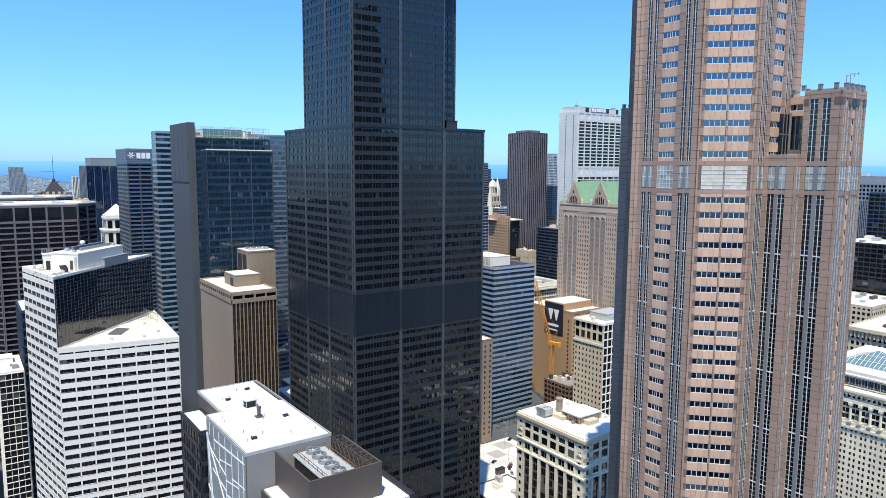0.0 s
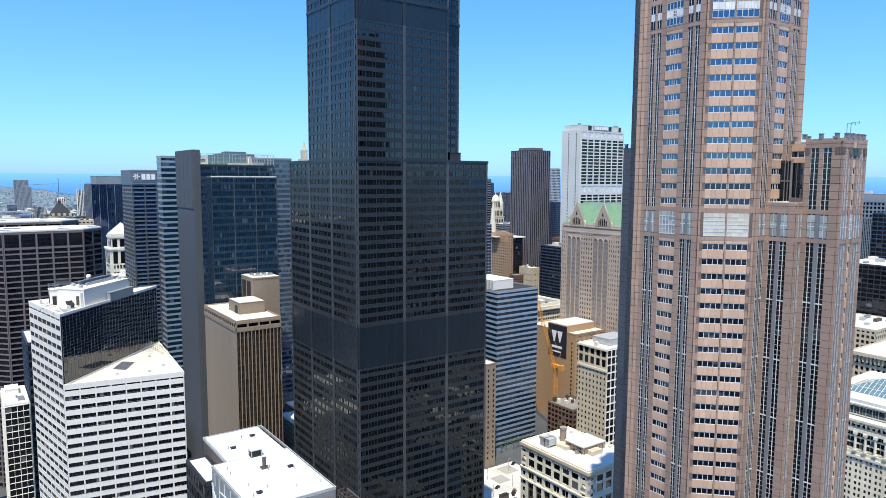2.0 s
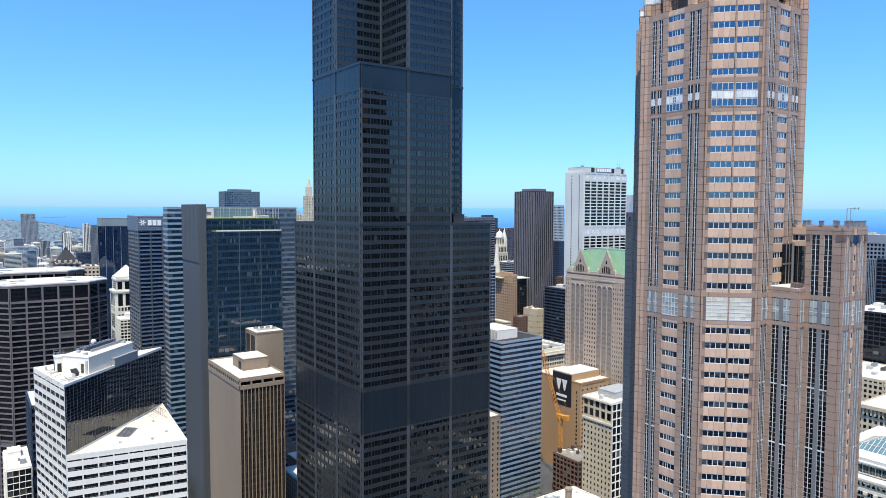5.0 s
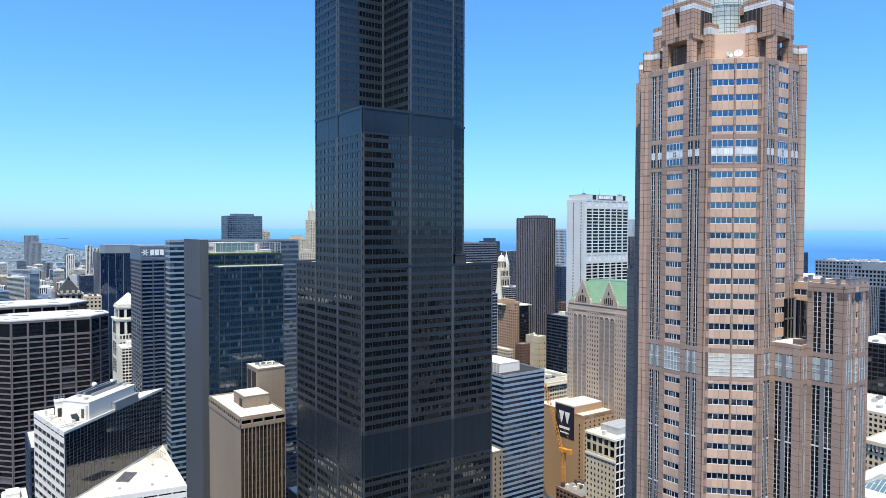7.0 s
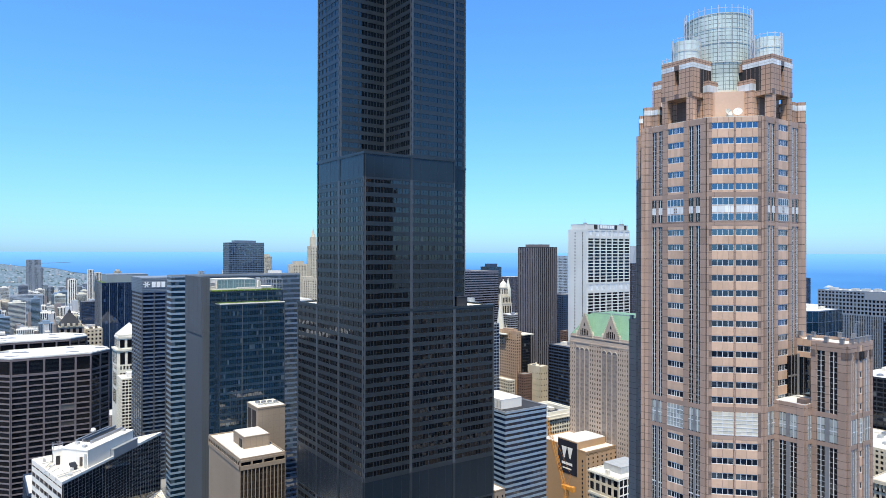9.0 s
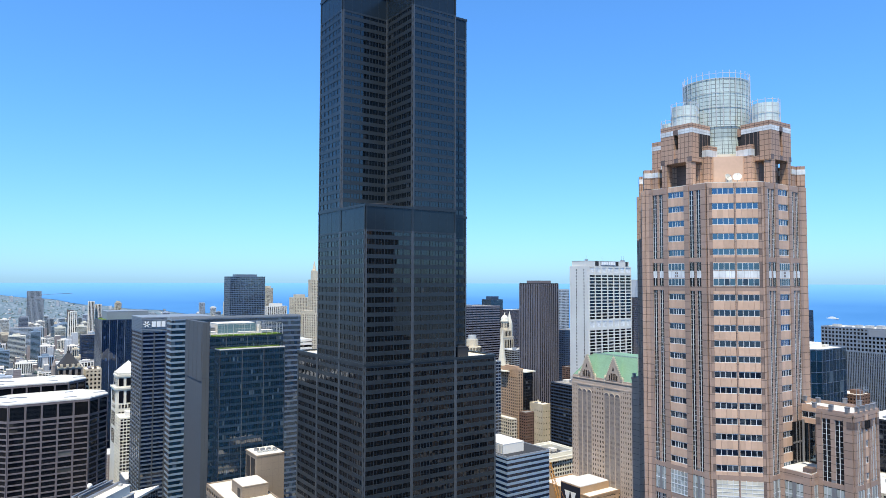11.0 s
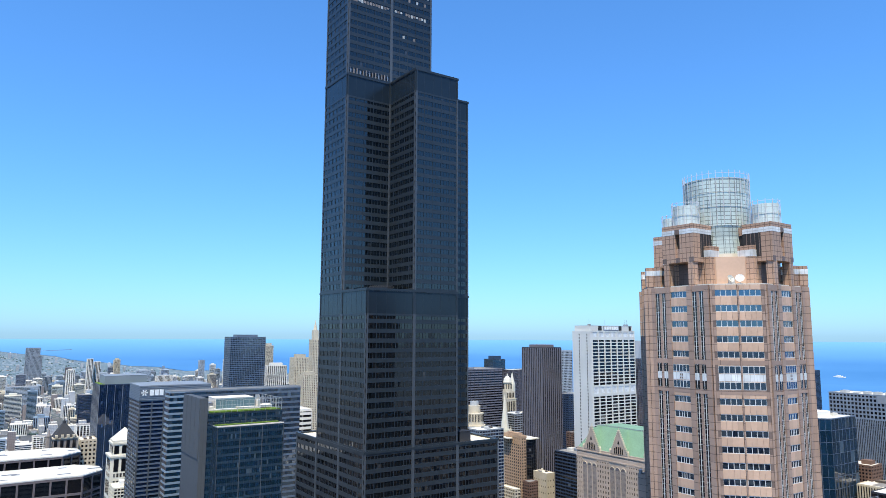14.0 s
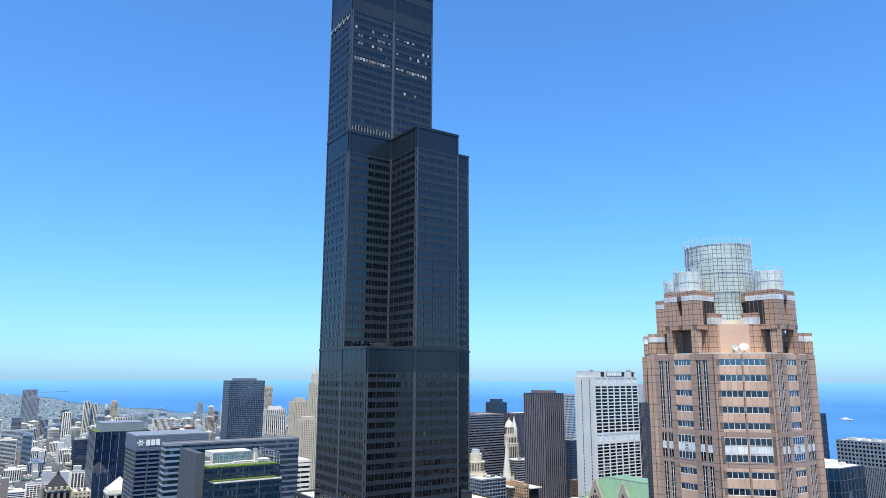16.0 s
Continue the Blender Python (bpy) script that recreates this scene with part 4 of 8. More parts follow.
# the shaded north wing, and the hidden east bay behind the octagon
NX, NY = 49.6, -96.2
part("wall", Geo().prism(rect(NX, 82.0, NY, OY + H), 0, 206.0), "core_dark", granite)
part("wall", Geo().prism(rect(46.6, NX, NY - 8.6, OY + H), 0, 190.6), "core_dark", granite)
part("east_bay", Geo().prism(rect(OX + H - 1.0, 81.0, -133.0, -112.6), 0, 268.5).prism(rect(OX + H - 1.0, 78.5, -131.0, -113.6), 268.5, 281.5), "granite", granite)
granite_face((NX, NY), (NX, NY - 8.6), 0, 206.5, [("s", 3, 0), ("w", 1.6, 2), ("s", 3, 0)])
granite_face((NX, NY - 8.6), (46.6, NY - 8.6), 0, 191.0, [("s", 1, 0)])
granite_face((46.6, NY - 8.6), (46.6, OY + H), 0, 191.0, [("s", 3, 0), ("w", 1.4, 2), ("s", 3, 0)])
granite_face((NX, NY - 8.6), (NX, OY + H), 191.0, 206.5, [("s", 0.4, 0), ("g", 6.0, 4), ("s", 0.6, 0)])
part("wing_back", Geo().box(NX, 82.3, NY, NY + 0.3, 0, 206.5).box(82.0, 82.3, NY - 16.0, NY, 0, 206.5), "granite", granite)
part("roof", Geo().box(NX, 82.0, NY - 16.0, NY, 206.0, 206.4).box(46.6, NX, NY - 16.0, NY - 8.6, 190.6, 191.1), "roof_white", granite)
part("parapet", Geo().box(NX - 0.3, NX + 0.3, NY - 16.0, NY - 0.3, 206.5, 207.2).box(NX - 0.3, 82.3, NY - 0.3, NY + 0.3, 206.5, 207.2), "granite", granite)
for x, y in ((NX, NY - 0.8), (NX, NY - 4.6), (NX, NY - 8.4), (NX + 4.0, NY), (NX + 8.0, NY)):
    part("merlon", Geo().box(x - 0.42, x + 0.42, y - 0.42, y + 0.42, 207.2, 208.3).box(x - 0.5, x + 0.5, y - 0.5, y + 0.5, 208.3, 208.5), "rib_metal", granite)
# crown: four pavilions, corner piers, glass drums


def pavilion(angle, open_side=0):
    """One pavilion over a face: stone block on piers with deep openings, stepped flanks and a small glass drum."""
    ca, sa = math.cos(angle), math.sin(angle)
    place = lambda a, d: (OX + ca * (H - d) - sa * a, OY + sa * (H - d) + ca * a)

    owner = []

    def block(kind, a0, a1, d0, d1, z0, z1):
        q = [place(a0, d0), place(a1, d0), place(a1, d1), place(a0, d1)]
        ob = part(kind[0], Geo().hexa([(x, y, z0) for x, y in q] + [(x, y, z1) for x, y in q]), kind[1], owner[0] if owner else granite)
        if not owner:
            owner.append(ob)
    s, k, wb, dk = ("pavilion_stone", "granite_crown"), ("pavilion_beam", "granite_dark"), ("pale_band", "louver_white"), ("dark_opening", "core_dark")
    block(("pavilion", "granite_crown"), -5.0, -0.7, 0.0, 3.2, 272.9, 279.4)
    for a in (-4.7, 3.1):
        block(s, a, a + 1.6, 0.0, 2.2, TOP, 271.6)
        block(s, a, a + 1.6, 4.6, 6.6, TOP, 271.6)
    block(k, -3.1, 3.1, 4.4, 6.8, TOP, 271.5)
    block(s, -5.0, 5.0, 0.0, 7.0, 271.6, 272.9)
    block(s, 0.7, 5.0, 0.0, 3.2, 272.9, 279.4)
    block(s, -0.7, 0.7, 0.35, 3.2, 272.9, 275.4)
    block(dk, -0.7, 0.7, 2.6, 3.2, 275.4, 279.4)
    block(k, -0.75, 0.75, -0.1, 0.3, 279.4, 280.72)
    for a in (-5.02, -0.68, 3.66):
        block(k, a, a + 1.36, -0.06, 0.0, 271.6, 272.9)
    block(dk, -5.0, 5.0, 3.2, 8.4, 272.9, 279.4)
    for a in (-5.06, 4.86):
        for d in (3.5, 4.7, 5.9, 7.1):
            block(k, a, a + 0.2, d, d + 0.18, 272.9, 279.4)
    # near-black block paints the shaded gap between pavilion and drum
    block(dk, -2.9, 2.9, 8.4, 13.0, 272.9, 279.4)
    block(s, -3.2, 3.2, 8.4, 10.6, 279.4, 281.6)
    block(wb, -5.05, 5.05, -0.05, 8.4, 279.4, 280.7)
    block(s, -5.0, 5.0, 0.0, 8.5, 280.7, 282.0)
    for e in (-1, 1):
        lo_, hi_ = sorted((e * 5.0, e * 6.7))
        block(s, lo_, hi_, 4.6, 9.0, TOP, 273.0)
        block(wb, lo_ - 0.05, hi_ + 0.05, 4.55, 9.0, 273.0, 274.8)
        block(s, lo_, hi_, 4.6, 9.0, 274.8, 276.0)
        if e == open_side:
            continue
        lo_, hi_ = sorted((e * 6.7, e * 9.2))
        block(s, lo_, hi_, 0.8, 4.6, TOP, 268.6)
        block(wb, lo_, hi_, 0.75, 4.6, 268.6, 270.0)
        block(s, lo_, hi_, 0.8, 4.6, 270.0, 270.9)
    cx, cy = place(0, 4.2)
    drum = part("small_drum", Geo().prism(circle(cx, cy, 3.5, 24), 282.0, 287.5), "drum_glass", granite, "pale white-green glass drum")
    r = Geo()
    for x, y in circle(cx, cy, 3.65, 12):
        r.rod((x, y, 282.0), (x, y, 288.7), 0.1)
    for z in (288.3, 284.8):
        c = circle(cx, cy, 3.65, 24)
        for i in range(24):
            r.rod((*c[i], z), (*c[(i + 1) % 24], z), 0.06)
    part("drum_rail", r, "white_frame", drum)


for k in range(4):
    pavilion(math.pi / 2 * k, (0, 0, 1, -1)[k])
# paler stone paints in the sun bounced onto this wall
part("drum_base", Geo().prism(octagon(12.4, 5.2), TOP, 273.0), "granite_light", granite)
part("roof", Geo().prism(octagon(H - 0.6, C - 0.2), TOP, TOP + 0.3), "roof_cream", granite)
part("drum_skirt", Geo().prism(circle(OX, OY, 9.3, 40), 274.4, 279.0, circle(OX, OY, 8.8, 40)).prism(circle(OX, OY, 8.8, 40), 279.0, 282.4, circle(OX, OY, 8.95, 40)), "crown_glass", granite, "flared pale glass skirt under the crown")
part("skirt_foot", Geo().prism(circle(OX, OY, 9.5, 40), 273.0, 274.4), "pane_pale", granite)
crown = part("crown_drum", Geo().prism(circle(OX, OY, 9.0, 48), 282.4, 296.1), "crown_glass", granite, "pale green glass crown drum")
g = Geo()
for x, y in circle(OX, OY, 9.15, 32):
    g.rod((x, y, 282.4), (x, y, 298.3), 0.08)
for z in (282.5, 288.0, 292.0, 296.1, 297.5):
    c = circle(OX, OY, 9.12, 48)
    for i in range(48):
        g.rod((*c[i], z), (*c[(i + 1) % 48], z), 0.05)
part("crown_ribbing", g, "white_frame", crown)
for a in (45, 135, 225, 315):
    x, y = OX + 14.2 * math.cos(radians(a)), OY + 14.2 * math.sin(radians(a))
    part("roof_parapet", Geo().prism(circle(x, y, 0.9, 10), TOP + 0.3, TOP + 2.0), "pale_unit", granite)

# satellite dishes on the sunlit corner terrace


def satellite_dish(dx, dy, size, aim, paint, label):
    th = thing("satellite_dish", label, "dish", dx, dy, TOP + 0.3, "roof terrace dishes")
    part("stand", Geo().rod((dx, dy, TOP + 0.3), (dx, dy, TOP + 0.6 + size), 0.1).box(dx - 0.5, dx + 0.5, dy - 0.5, dy + 0.5, TOP + 0.3, TOP + 0.5), "steel_grey", th)
    hub = Vector((dx, dy, TOP + 0.6 + size))
    u = Vector(aim).normalized()
    e1 = u.cross(Vector((0, 0, 1))).normalized()
    e2 = u.cross(e1)
    g2 = Geo()
    for rr, off in ((0.15, 0.0), (0.65, 0.12), (1.0, 0.34), (0.97, 0.40), (0.62, 0.2), (0.14, 0.08)):
        for k in range(20):
            q = 2 * math.pi * k / 20
            g2.v.append(tuple(hub + (u * off + e1 * rr * math.cos(q) + e2 * rr * math.sin(q)) * size))
    for q in range(5):
        g2.f += [(q * 20 + k, q * 20 + (k + 1) % 20, q * 20 + 20 + (k + 1) % 20, q * 20 + 20 + k) for k in range(20)]
    g2.f += [tuple(range(19, -1, -1)), tuple(range(100, 120))]
    part("bowl", g2, paint, th)
    part("feed_arm", Geo().rod(tuple(hub), tuple(hub + u * 1.3 * size), 0.06), "steel_grey", th)


satellite_dish(OX - 13.2, OY - 11.6, 1.05, (-0.2, -0.85, 0.35), "pane_pale", "cream satellite dish on a granite roof terrace")
satellite_dish(OX - 11.2, OY - 13.2, 1.15, (-0.75, -0.45, 0.4), "white_panel", "white satellite dish on a granite roof terrace")

# ---- white tower cut on the diagonal ----
WS = dict(floor=3.62, sill=2.0, bay=5.1, pier=0.5, pd=0.16, sd=0.14, sub=4, mats=("white_panel", "white_panel", "dark_glass"), pieces=300, mull="black_steel")
wsw, wse, wne, wnw = (-106.2, 24.6), (-66.2, 18.0), (-62.6, 74.5), (-113.0, 61.0)
white = thing("office_tower", "white striped office tower cut diagonally with black glass face", "building", -90, 45)
shell(white, [wsw, wse, wne], 0, 121.4, "core_dark", "roof_cream", 1.0, "white_panel")
shell(white, [wsw, wne, wnw], 0, 147.2, "core_dark", "roof_cream", 1.0, "white_panel")
facade(white, wsw, wse, 0, 121.4, **WS)
facade(white, wnw, wsw, 0, 147.2, **WS)
facade(white, wse, wne, 0, 121.4, **WS)
facade(white, wne, wnw, 0, 147.2, **WS)
w, le = wall_of(wsw, wne)
part("glass_face", Geo().face_box(w, 0.6, le - 0.4, 0, 0.1, 122.4, 147.0), "mirror_black", white, "black mirrored diagonal glass wall")
g = Geo()
for k in range(33):
    g.face_box(w, 0.6 + k * (le - 1) / 32 - 0.04, 0.6 + k * (le - 1) / 32 + 0.04, 0.1, 0.16, 122.4, 147.0)
for k in range(15):
    g.face_box(w, 0.6, le - 0.4, 0.1, 0.15, 129.5 + k * 1.25 - 0.03, 129.5 + k * 1.25 + 0.03)
part("glass_grid", g, "steel_grey", white)
g = Geo()
for (p, q), top in (((wsw, wse), 33), ((wnw, wsw), 40), ((wse, wne), 33)):
    wv, lv = wall_of(p, q)
    for k in range(top):
        g.face_box(wv, 0, lv, 0.14, 0.19, k * 3.62 + 0.82, k * 3.62 + 0.92)
part("spandrel_ledge", g, "steel_grey", white, kind="stuff")


def on_deck(a, b):
    """A point on the plant house: a along its long front, b back from it."""
    return (-96.5 + 0.664 * a - 0.617 * b, 38.2 + 0.748 * a + 0.786 * b)


def deck(a0, a1, b0, b1):
    return [on_deck(a0, b0), on_deck(a1, b0), on_deck(a1, b1), on_deck(a0, b1)]


house = part("penthouse", Geo().prism(deck(0, 29.8, 0, 12.5), 147.2, 154.0).prism(deck(-0.2, 30.0, -0.2, 12.7), 154.0, 154.4), "white_panel", white, "white rooftop plant house")
part("annex", Geo().prism(deck(14.0, 30.4, -1.9, 0), 147.3, 150.7).prism(deck(13.8, 30.6, -2.1, 0), 150.7, 150.95), "striped_pale", white, "low grey annex of the plant house")
part("louvre", Geo().prism(deck(-0.3, -0.004, 2.4, 3.6), 148.2, 151.6), "brown_metal", house)
part("louvre", Geo().prism(deck(-0.3, -0.004, 0.5, 1.5), 147.6, 153.0), "pale_unit", house)
g = Geo()
for k in range(13):
    g.prism(deck(9.0 + k * 1.5, 10.1 + k * 1.5, 5.4, 11.2), 154.42, 154.8)
part("roof_grille", g, "roof_dark", house, "dark louvred roof grille")
for b0, wd, hh in ((4.2, 0.8, 1.1), (8.2, 0.6, 1.4), (11.4, 0.7, 0.9)):
    part("roof_duct", Geo().prism(deck(7.5, 29.0, b0, b0 + wd), 154.8 if b0 > 5 and b0 < 11 else 154.4, 154.4 + hh), "steel_grey", house)
for a0, b0 in ((2.0, 3.0), (4.5, 8.5), (26.0, 2.0)):
    part("roof_box", Geo().prism(deck(a0, a0 + 1.6, b0, b0 + 1.4), 154.4, 155.3), "pale_unit", house)
rx, ry = on_deck(18.6, 12.0)
part("radome", Geo().prism(circle(rx, ry, 0.35, 10), 154.4, 155.1), "white_panel", house)
g = Geo()
for k in range(8):
    t0, t1 = math.pi * k / 8, math.pi * (k + 1) / 8
    g.prism(circle(rx, ry, max(0.02, 1.05 * math.sin(t0)), 18), 156.1 - 1.05 * math.cos(t0), 156.1 - 1.05 * math.cos(t1), circle(rx, ry, max(0.02, 1.05 * math.sin(t1)), 18))
part("radome", g, "white_panel", house, "round white radome")
part("stair_house", Geo().box(-106.8, -103.6, 49.2, 53.6, 147.3, 153.4).box(-107.0, -103.4, 49.0, 53.8, 153.4, 153.7), "white_panel", white)
part("opening", Geo().box(-106.0, -104.6, 49.1, 49.2, 147.6, 151.0).box(-106.9, -106.8, 50.2, 52.6, 148.2, 151.4), "core_dark", white)
g = Geo()
for x, y in ((-106.8, 49.2), (-103.6, 49.2), (-103.6, 53.6), (-106.8, 53.6), (-105.2, 49.2), (-105.2, 53.6)):
    g.rod((x, y, 153.7), (x, y, 155.4), 0.06)
for z in (154.5, 155.4):
    for p, q in (((-106.8, 49.2), (-103.6, 49.2)), ((-103.6, 49.2), (-103.6, 53.6)), ((-103.6, 53.6), (-106.8, 53.6)), ((-106.8, 53.6), (-106.8, 49.2))):
        g.rod((*p, z), (*q, z), 0.06)
part("railing", g, "steel_grey", white)
# beams, pipes and hoods on the west strip of the upper roof
for p, q, r in (((-110.9, 39.7), (-105.0, 52.0), 0.18), ((-110.2, 46.0), (-106.0, 55.5), 0.16), ((-110.8, 52.3), (-104.5, 55.0), 0.16), ((-107.6, 30.5), (-99.2, 35.9), 0.2), ((-107.0, 33.5), (-102.5, 36.2), 0.14), ((-109.0, 38.0), (-105.5, 44.0), 0.14), ((-104.0, 29.0), (-104.6, 40.5), 0.14)):
    part("roof_beam", Geo().rod((*p, 148.0), (*q, 148.0), r).rod((*p, 147.3), (*p, 148.0), r).rod((*q, 147.3), (*q, 148.0), r), "pale_unit", white)
part("vent_hood", Geo().prism(circle(-100.6, 40.2, 0.9, 12), 147.3, 148.6).hexa([(-102.2, 39.4, 148.6), (-99.6, 39.4, 148.6), (-99.6, 41.2, 148.6), (-102.2, 41.2, 148.6), (-102.6, 39.6, 150.0), (-100.4, 39.6, 150.2), (-100.4, 41.0, 150.2), (-102.6, 41.0, 150.0)]), "roof_dark", white)
for x, y, w_, h_ in ((-103.5, 32.5, 1.3, 0.9), (-108.4, 48.0, 1.0, 0.7), (-102.3, 37.8, 1.1, 1.2), (-109.6, 56.6, 0.8, 1.4), (-84.0, 66.5, 1.4, 0.9)):
    part("roof_box", Geo().box(x, x + w_, y, y + w_ * 1.3, 147.3, 147.3 + h_), "pale_unit", white)
gr, fr = Geo(), Geo()
ga, gb, gc, gd = Vector((-87.5, 39.1, 121.9)), Vector((-83.6, 35.6, 121.9)), Vector((-78.7, 44.8, 121.9)), Vector((-82.6, 48.3, 121.9))
for k in range(11):
    gr.rod(ga.lerp(gb, k / 10), gd.lerp(gc, k / 10), 0.13)
for k in range(13):
    gr.rod(ga.lerp(gd, k / 12), gb.lerp(gc, k / 12), 0.11)
part("roof_grate", gr, "steel_grey", white)
part("roof_well", Geo().prism([ga.xy, gb.xy, gc.xy, gd.xy], 121.62, 121.72), "roof_dark", white, "dark well under a grating")
for x, y in ((-77.0, 27.0), (-70.5, 33.0), (-72.0, 50.0), (-88.0, 29.5)):
    part("roof_box", Geo().box(x, x + 0.9, y, y + 1.2, 121.6, 122.3), "pale_unit", white)
g = Geo()
for k in range(9):
    g.rod((-66 - k * 0.3, 52 + k * 2, 121.6), (-66 - k * 0.3, 52 + k * 2, 125.0), 0.08)
    g.rod((-66 - k * 0.3, 52 + k * 2, 125.0), (-71 - k * 0.3, 55 + k * 2, 121.8), 0.08)
g.rod((-66, 52, 125), (-68.7, 70, 125), 0.1)
part("roof_frame", g, "steel_grey", white)
# shadowed neighbour strip behind the white tower
low = office("office_block", "dark narrow office block with a white roof", rect(-112.4, -104.5, 95, 126), 0, 123.5, roof="roof_white", floor=4, sill=1.2, bay=4, pier=0.4, sub=1, mats=("blue_frame", "blue_frame", "dark_glass"), pieces=60)

# ---- tan ribbed tower ----
tan = thing("office_tower", "tan concrete tower with ribbed dark windows and blank side", "building", -6, 128)
shell(tan, rect(-18.5, 6.0, 100.0, 156.0), 0, 121.2, "tan_concrete", "roof_cream", 0.9, "tan_concrete")
facade(tan, (-18.5, 100.0), (6.0, 100.0), 0, 116.0, 3.7, 0.8, 2.04, 0.42, 0.6, 0.15, 2, ("tan_concrete", "dark_bronze", "tan_glass"), 150, mull="brown_metal")
facade(tan, (-18.5, 100.0), (6.0, 100.0), 116.0, 121.2, 5.2, 2.2, 5.8, 0.9, 0.75, 0.7, 1, ("tan_concrete", "tan_concrete", "dark_glass"), 310)
facade(tan, (-18.5, 156.0), (-18.5, 100.0), 116.0, 121.2, 5.2, 2.2, 3.4, 0.9, 0.35, 0.3, 1, ("tan_concrete", "tan_concrete", "dark_glass"), 330)
part("lift_house", Geo().box(4.0, 20.6, 137, 156, 0, 137.6).box(3.8, 20.8, 136.8, 156.2, 137.6, 138.4), "tan_concrete", tan)
part("opening", Geo().box(3.7, 4.0, 140.0, 146.0, 124.0, 136.0).box(3.7, 4.0, 148.0, 154.0, 124.0, 136.0), "core_dark", tan)
penthouse(tan, -10.5, 4.0, 118, 136, 121.4, 127.6, "tan_concrete")
part("roof", Geo().box(-10.2, 3.7, 118.3, 135.7, 127.91, 128.1), "roof_cream", tan)
part("roof", Geo().box(4.2, 20.4, 137.2, 155.8, 138.41, 138.55), "roof_cream", tan)
part("opening", Geo().box(-10.8, -10.5, 121.0, 125.0, 121.6, 126.0), "core_dark", tan)
for k in range(4):
    part("roof_fan", Geo().ring(circle(8 + k * 3.2, 149 - k * 1.5, 1.3, 14), 0.15, 0.1, 138.56, 139.8).prism(circle(8 + k * 3.2, 149 - k * 1.5, 1.1, 14), 138.56, 139.2), "steel_grey", tan)
    part("roof_box", Geo().box(6.8 + k * 3.2, 9.2 + k * 3.2, 142.0, 145.0, 138.56, 139.3), "pale_unit", tan)


# ---- near block with white roof and cooling plant ----
near = thing("office_block", "near office block with broad white roof and patterned glass side", "building", -79, -98)
part("wall", Geo().prism(rect(-88.4, -69.6, -119.2, -93.0), 0, 129.4), "brown_metal", near)
part("wall", Geo().prism(rect(-85.0, -70.4, -93.0, -74.2), 0, 129.4), "brown_metal", near)
part("roof", Geo().box(-88.1, -69.9, -118.9, -93.0, 129.41, 129.9).box(-84.7, -70.7, -93.0, -74.5, 129.41, 129.9), "roof_white", near, "sunlit white roof membrane")
g = Geo()
for x0, x1, y0, y1 in ((-88.5, -88.3, -119.3, -93.1), (-88.3, -69.7, -119.3, -119.1), (-69.7, -69.5, -119.3, -74.1), (-85.1, -84.9, -92.9, -74.3), (-85.1, -69.7, -74.3, -74.1), (-88.5, -82.0, -93.1, -92.9)):
    g.box(x0, x1, y0, y1, 129.3, 129.98)
part("roof_edge", g, "pale_unit", near)
w, le = wall_of((-88.4, -93.0), (-88.4, -119.2))
part("glass_side", Geo().face_box(w, 0.2, le - 0.2, 0, 0.12, 20, 129.2), "mosaic_grey", near, "grey glass wall with pale flowing lines")
g = Geo()
random.seed(7)

def street_line(geo, a0, z0, a1, z1, wd, d):
    """A raised pale bar on the west glass, from one place on the wall to another."""
    le2 = math.hypot(a1 - a0, z1 - z0)
    wd *= 0.75
    na, nz = -(z1 - z0) / le2 * wd / 2, (a1 - a0) / le2 * wd / 2
    ring = [(a0 + na, z0 + nz), (a0 - na, z0 - nz), (a1 - na, z1 - nz), (a1 + na, z1 + nz)]
    geo.hexa([(-88.4 - e, -93.0 - a, z) for e in (0.1, d) for a, z in ring])


for a, zb in ((2.6, 126.0), (5.7, 123.5), (9.4, 119.5), (13.5, 60), (17.7, 60), (21.8, 60), (24.8, 60)):
    street_line(g, a, 129.0, a + (0.5 if zb == 60 else 0), zb, 0.26, 0.2)
for k in range(20):
    z = 126.5 - k * 3.3
    a = (5.7, 9.4, 13.5, 13.5, 17.7)[k % 5]
    b = (25.6, 21.8, 25.6, 17.7, 25.6)[(k * 3) % 5]
    if b > a:
        street_line(g, a, z - 0.6, b, z + 0.9, 0.3 if k % 3 else 0.5, 0.21)
    if k % 2:
        street_line(g, 18.0, z - 1.9, 25.5, z - 1.1, 0.22, 0.215)
for a0, z0, a1, z1 in ((3.0, 123, 13.5, 120.4), (4.0, 118.6, 13.5, 116.8), (5.5, 105.5, 11.5, 101.5), (6.5, 100.5, 11.5, 97.5), (6.5, 107.0, 6.5, 97.5), (11.5, 104, 11.5, 90), (9.0, 90, 17.0, 87)):
    street_line(g, a0, z0, a1, z1, 0.25, 0.205)
for pts, wd in ((((0.6, 126), (2.4, 116), (3.8, 106), (5.8, 92), (10, 60)), 1.5), (((0.5, 113.5), (6, 109.4), (10, 108.4), (12.4, 109.4), (13.4, 112)), 0.6), (((0.5, 104), (9, 97.5), (16, 90), (25.4, 82)), 1.0), (((0.5, 125.0), (6, 120), (13.5, 112.6), (25.4, 104.5)), 0.7)):
    for p, q in zip(pts, pts[1:]):
        street_line(g, *p, *q, wd, 0.22 + wd * 0.01)
part("pattern", g, "mosaic_white", near)
w, le = wall_of((-88.4, -119.2), (-69.6, -119.2))
part("side_panel", Geo().face_box(w, 0.1, le - 0.1, 0, 0.15, 20, 129.2), "grey_panel", near)
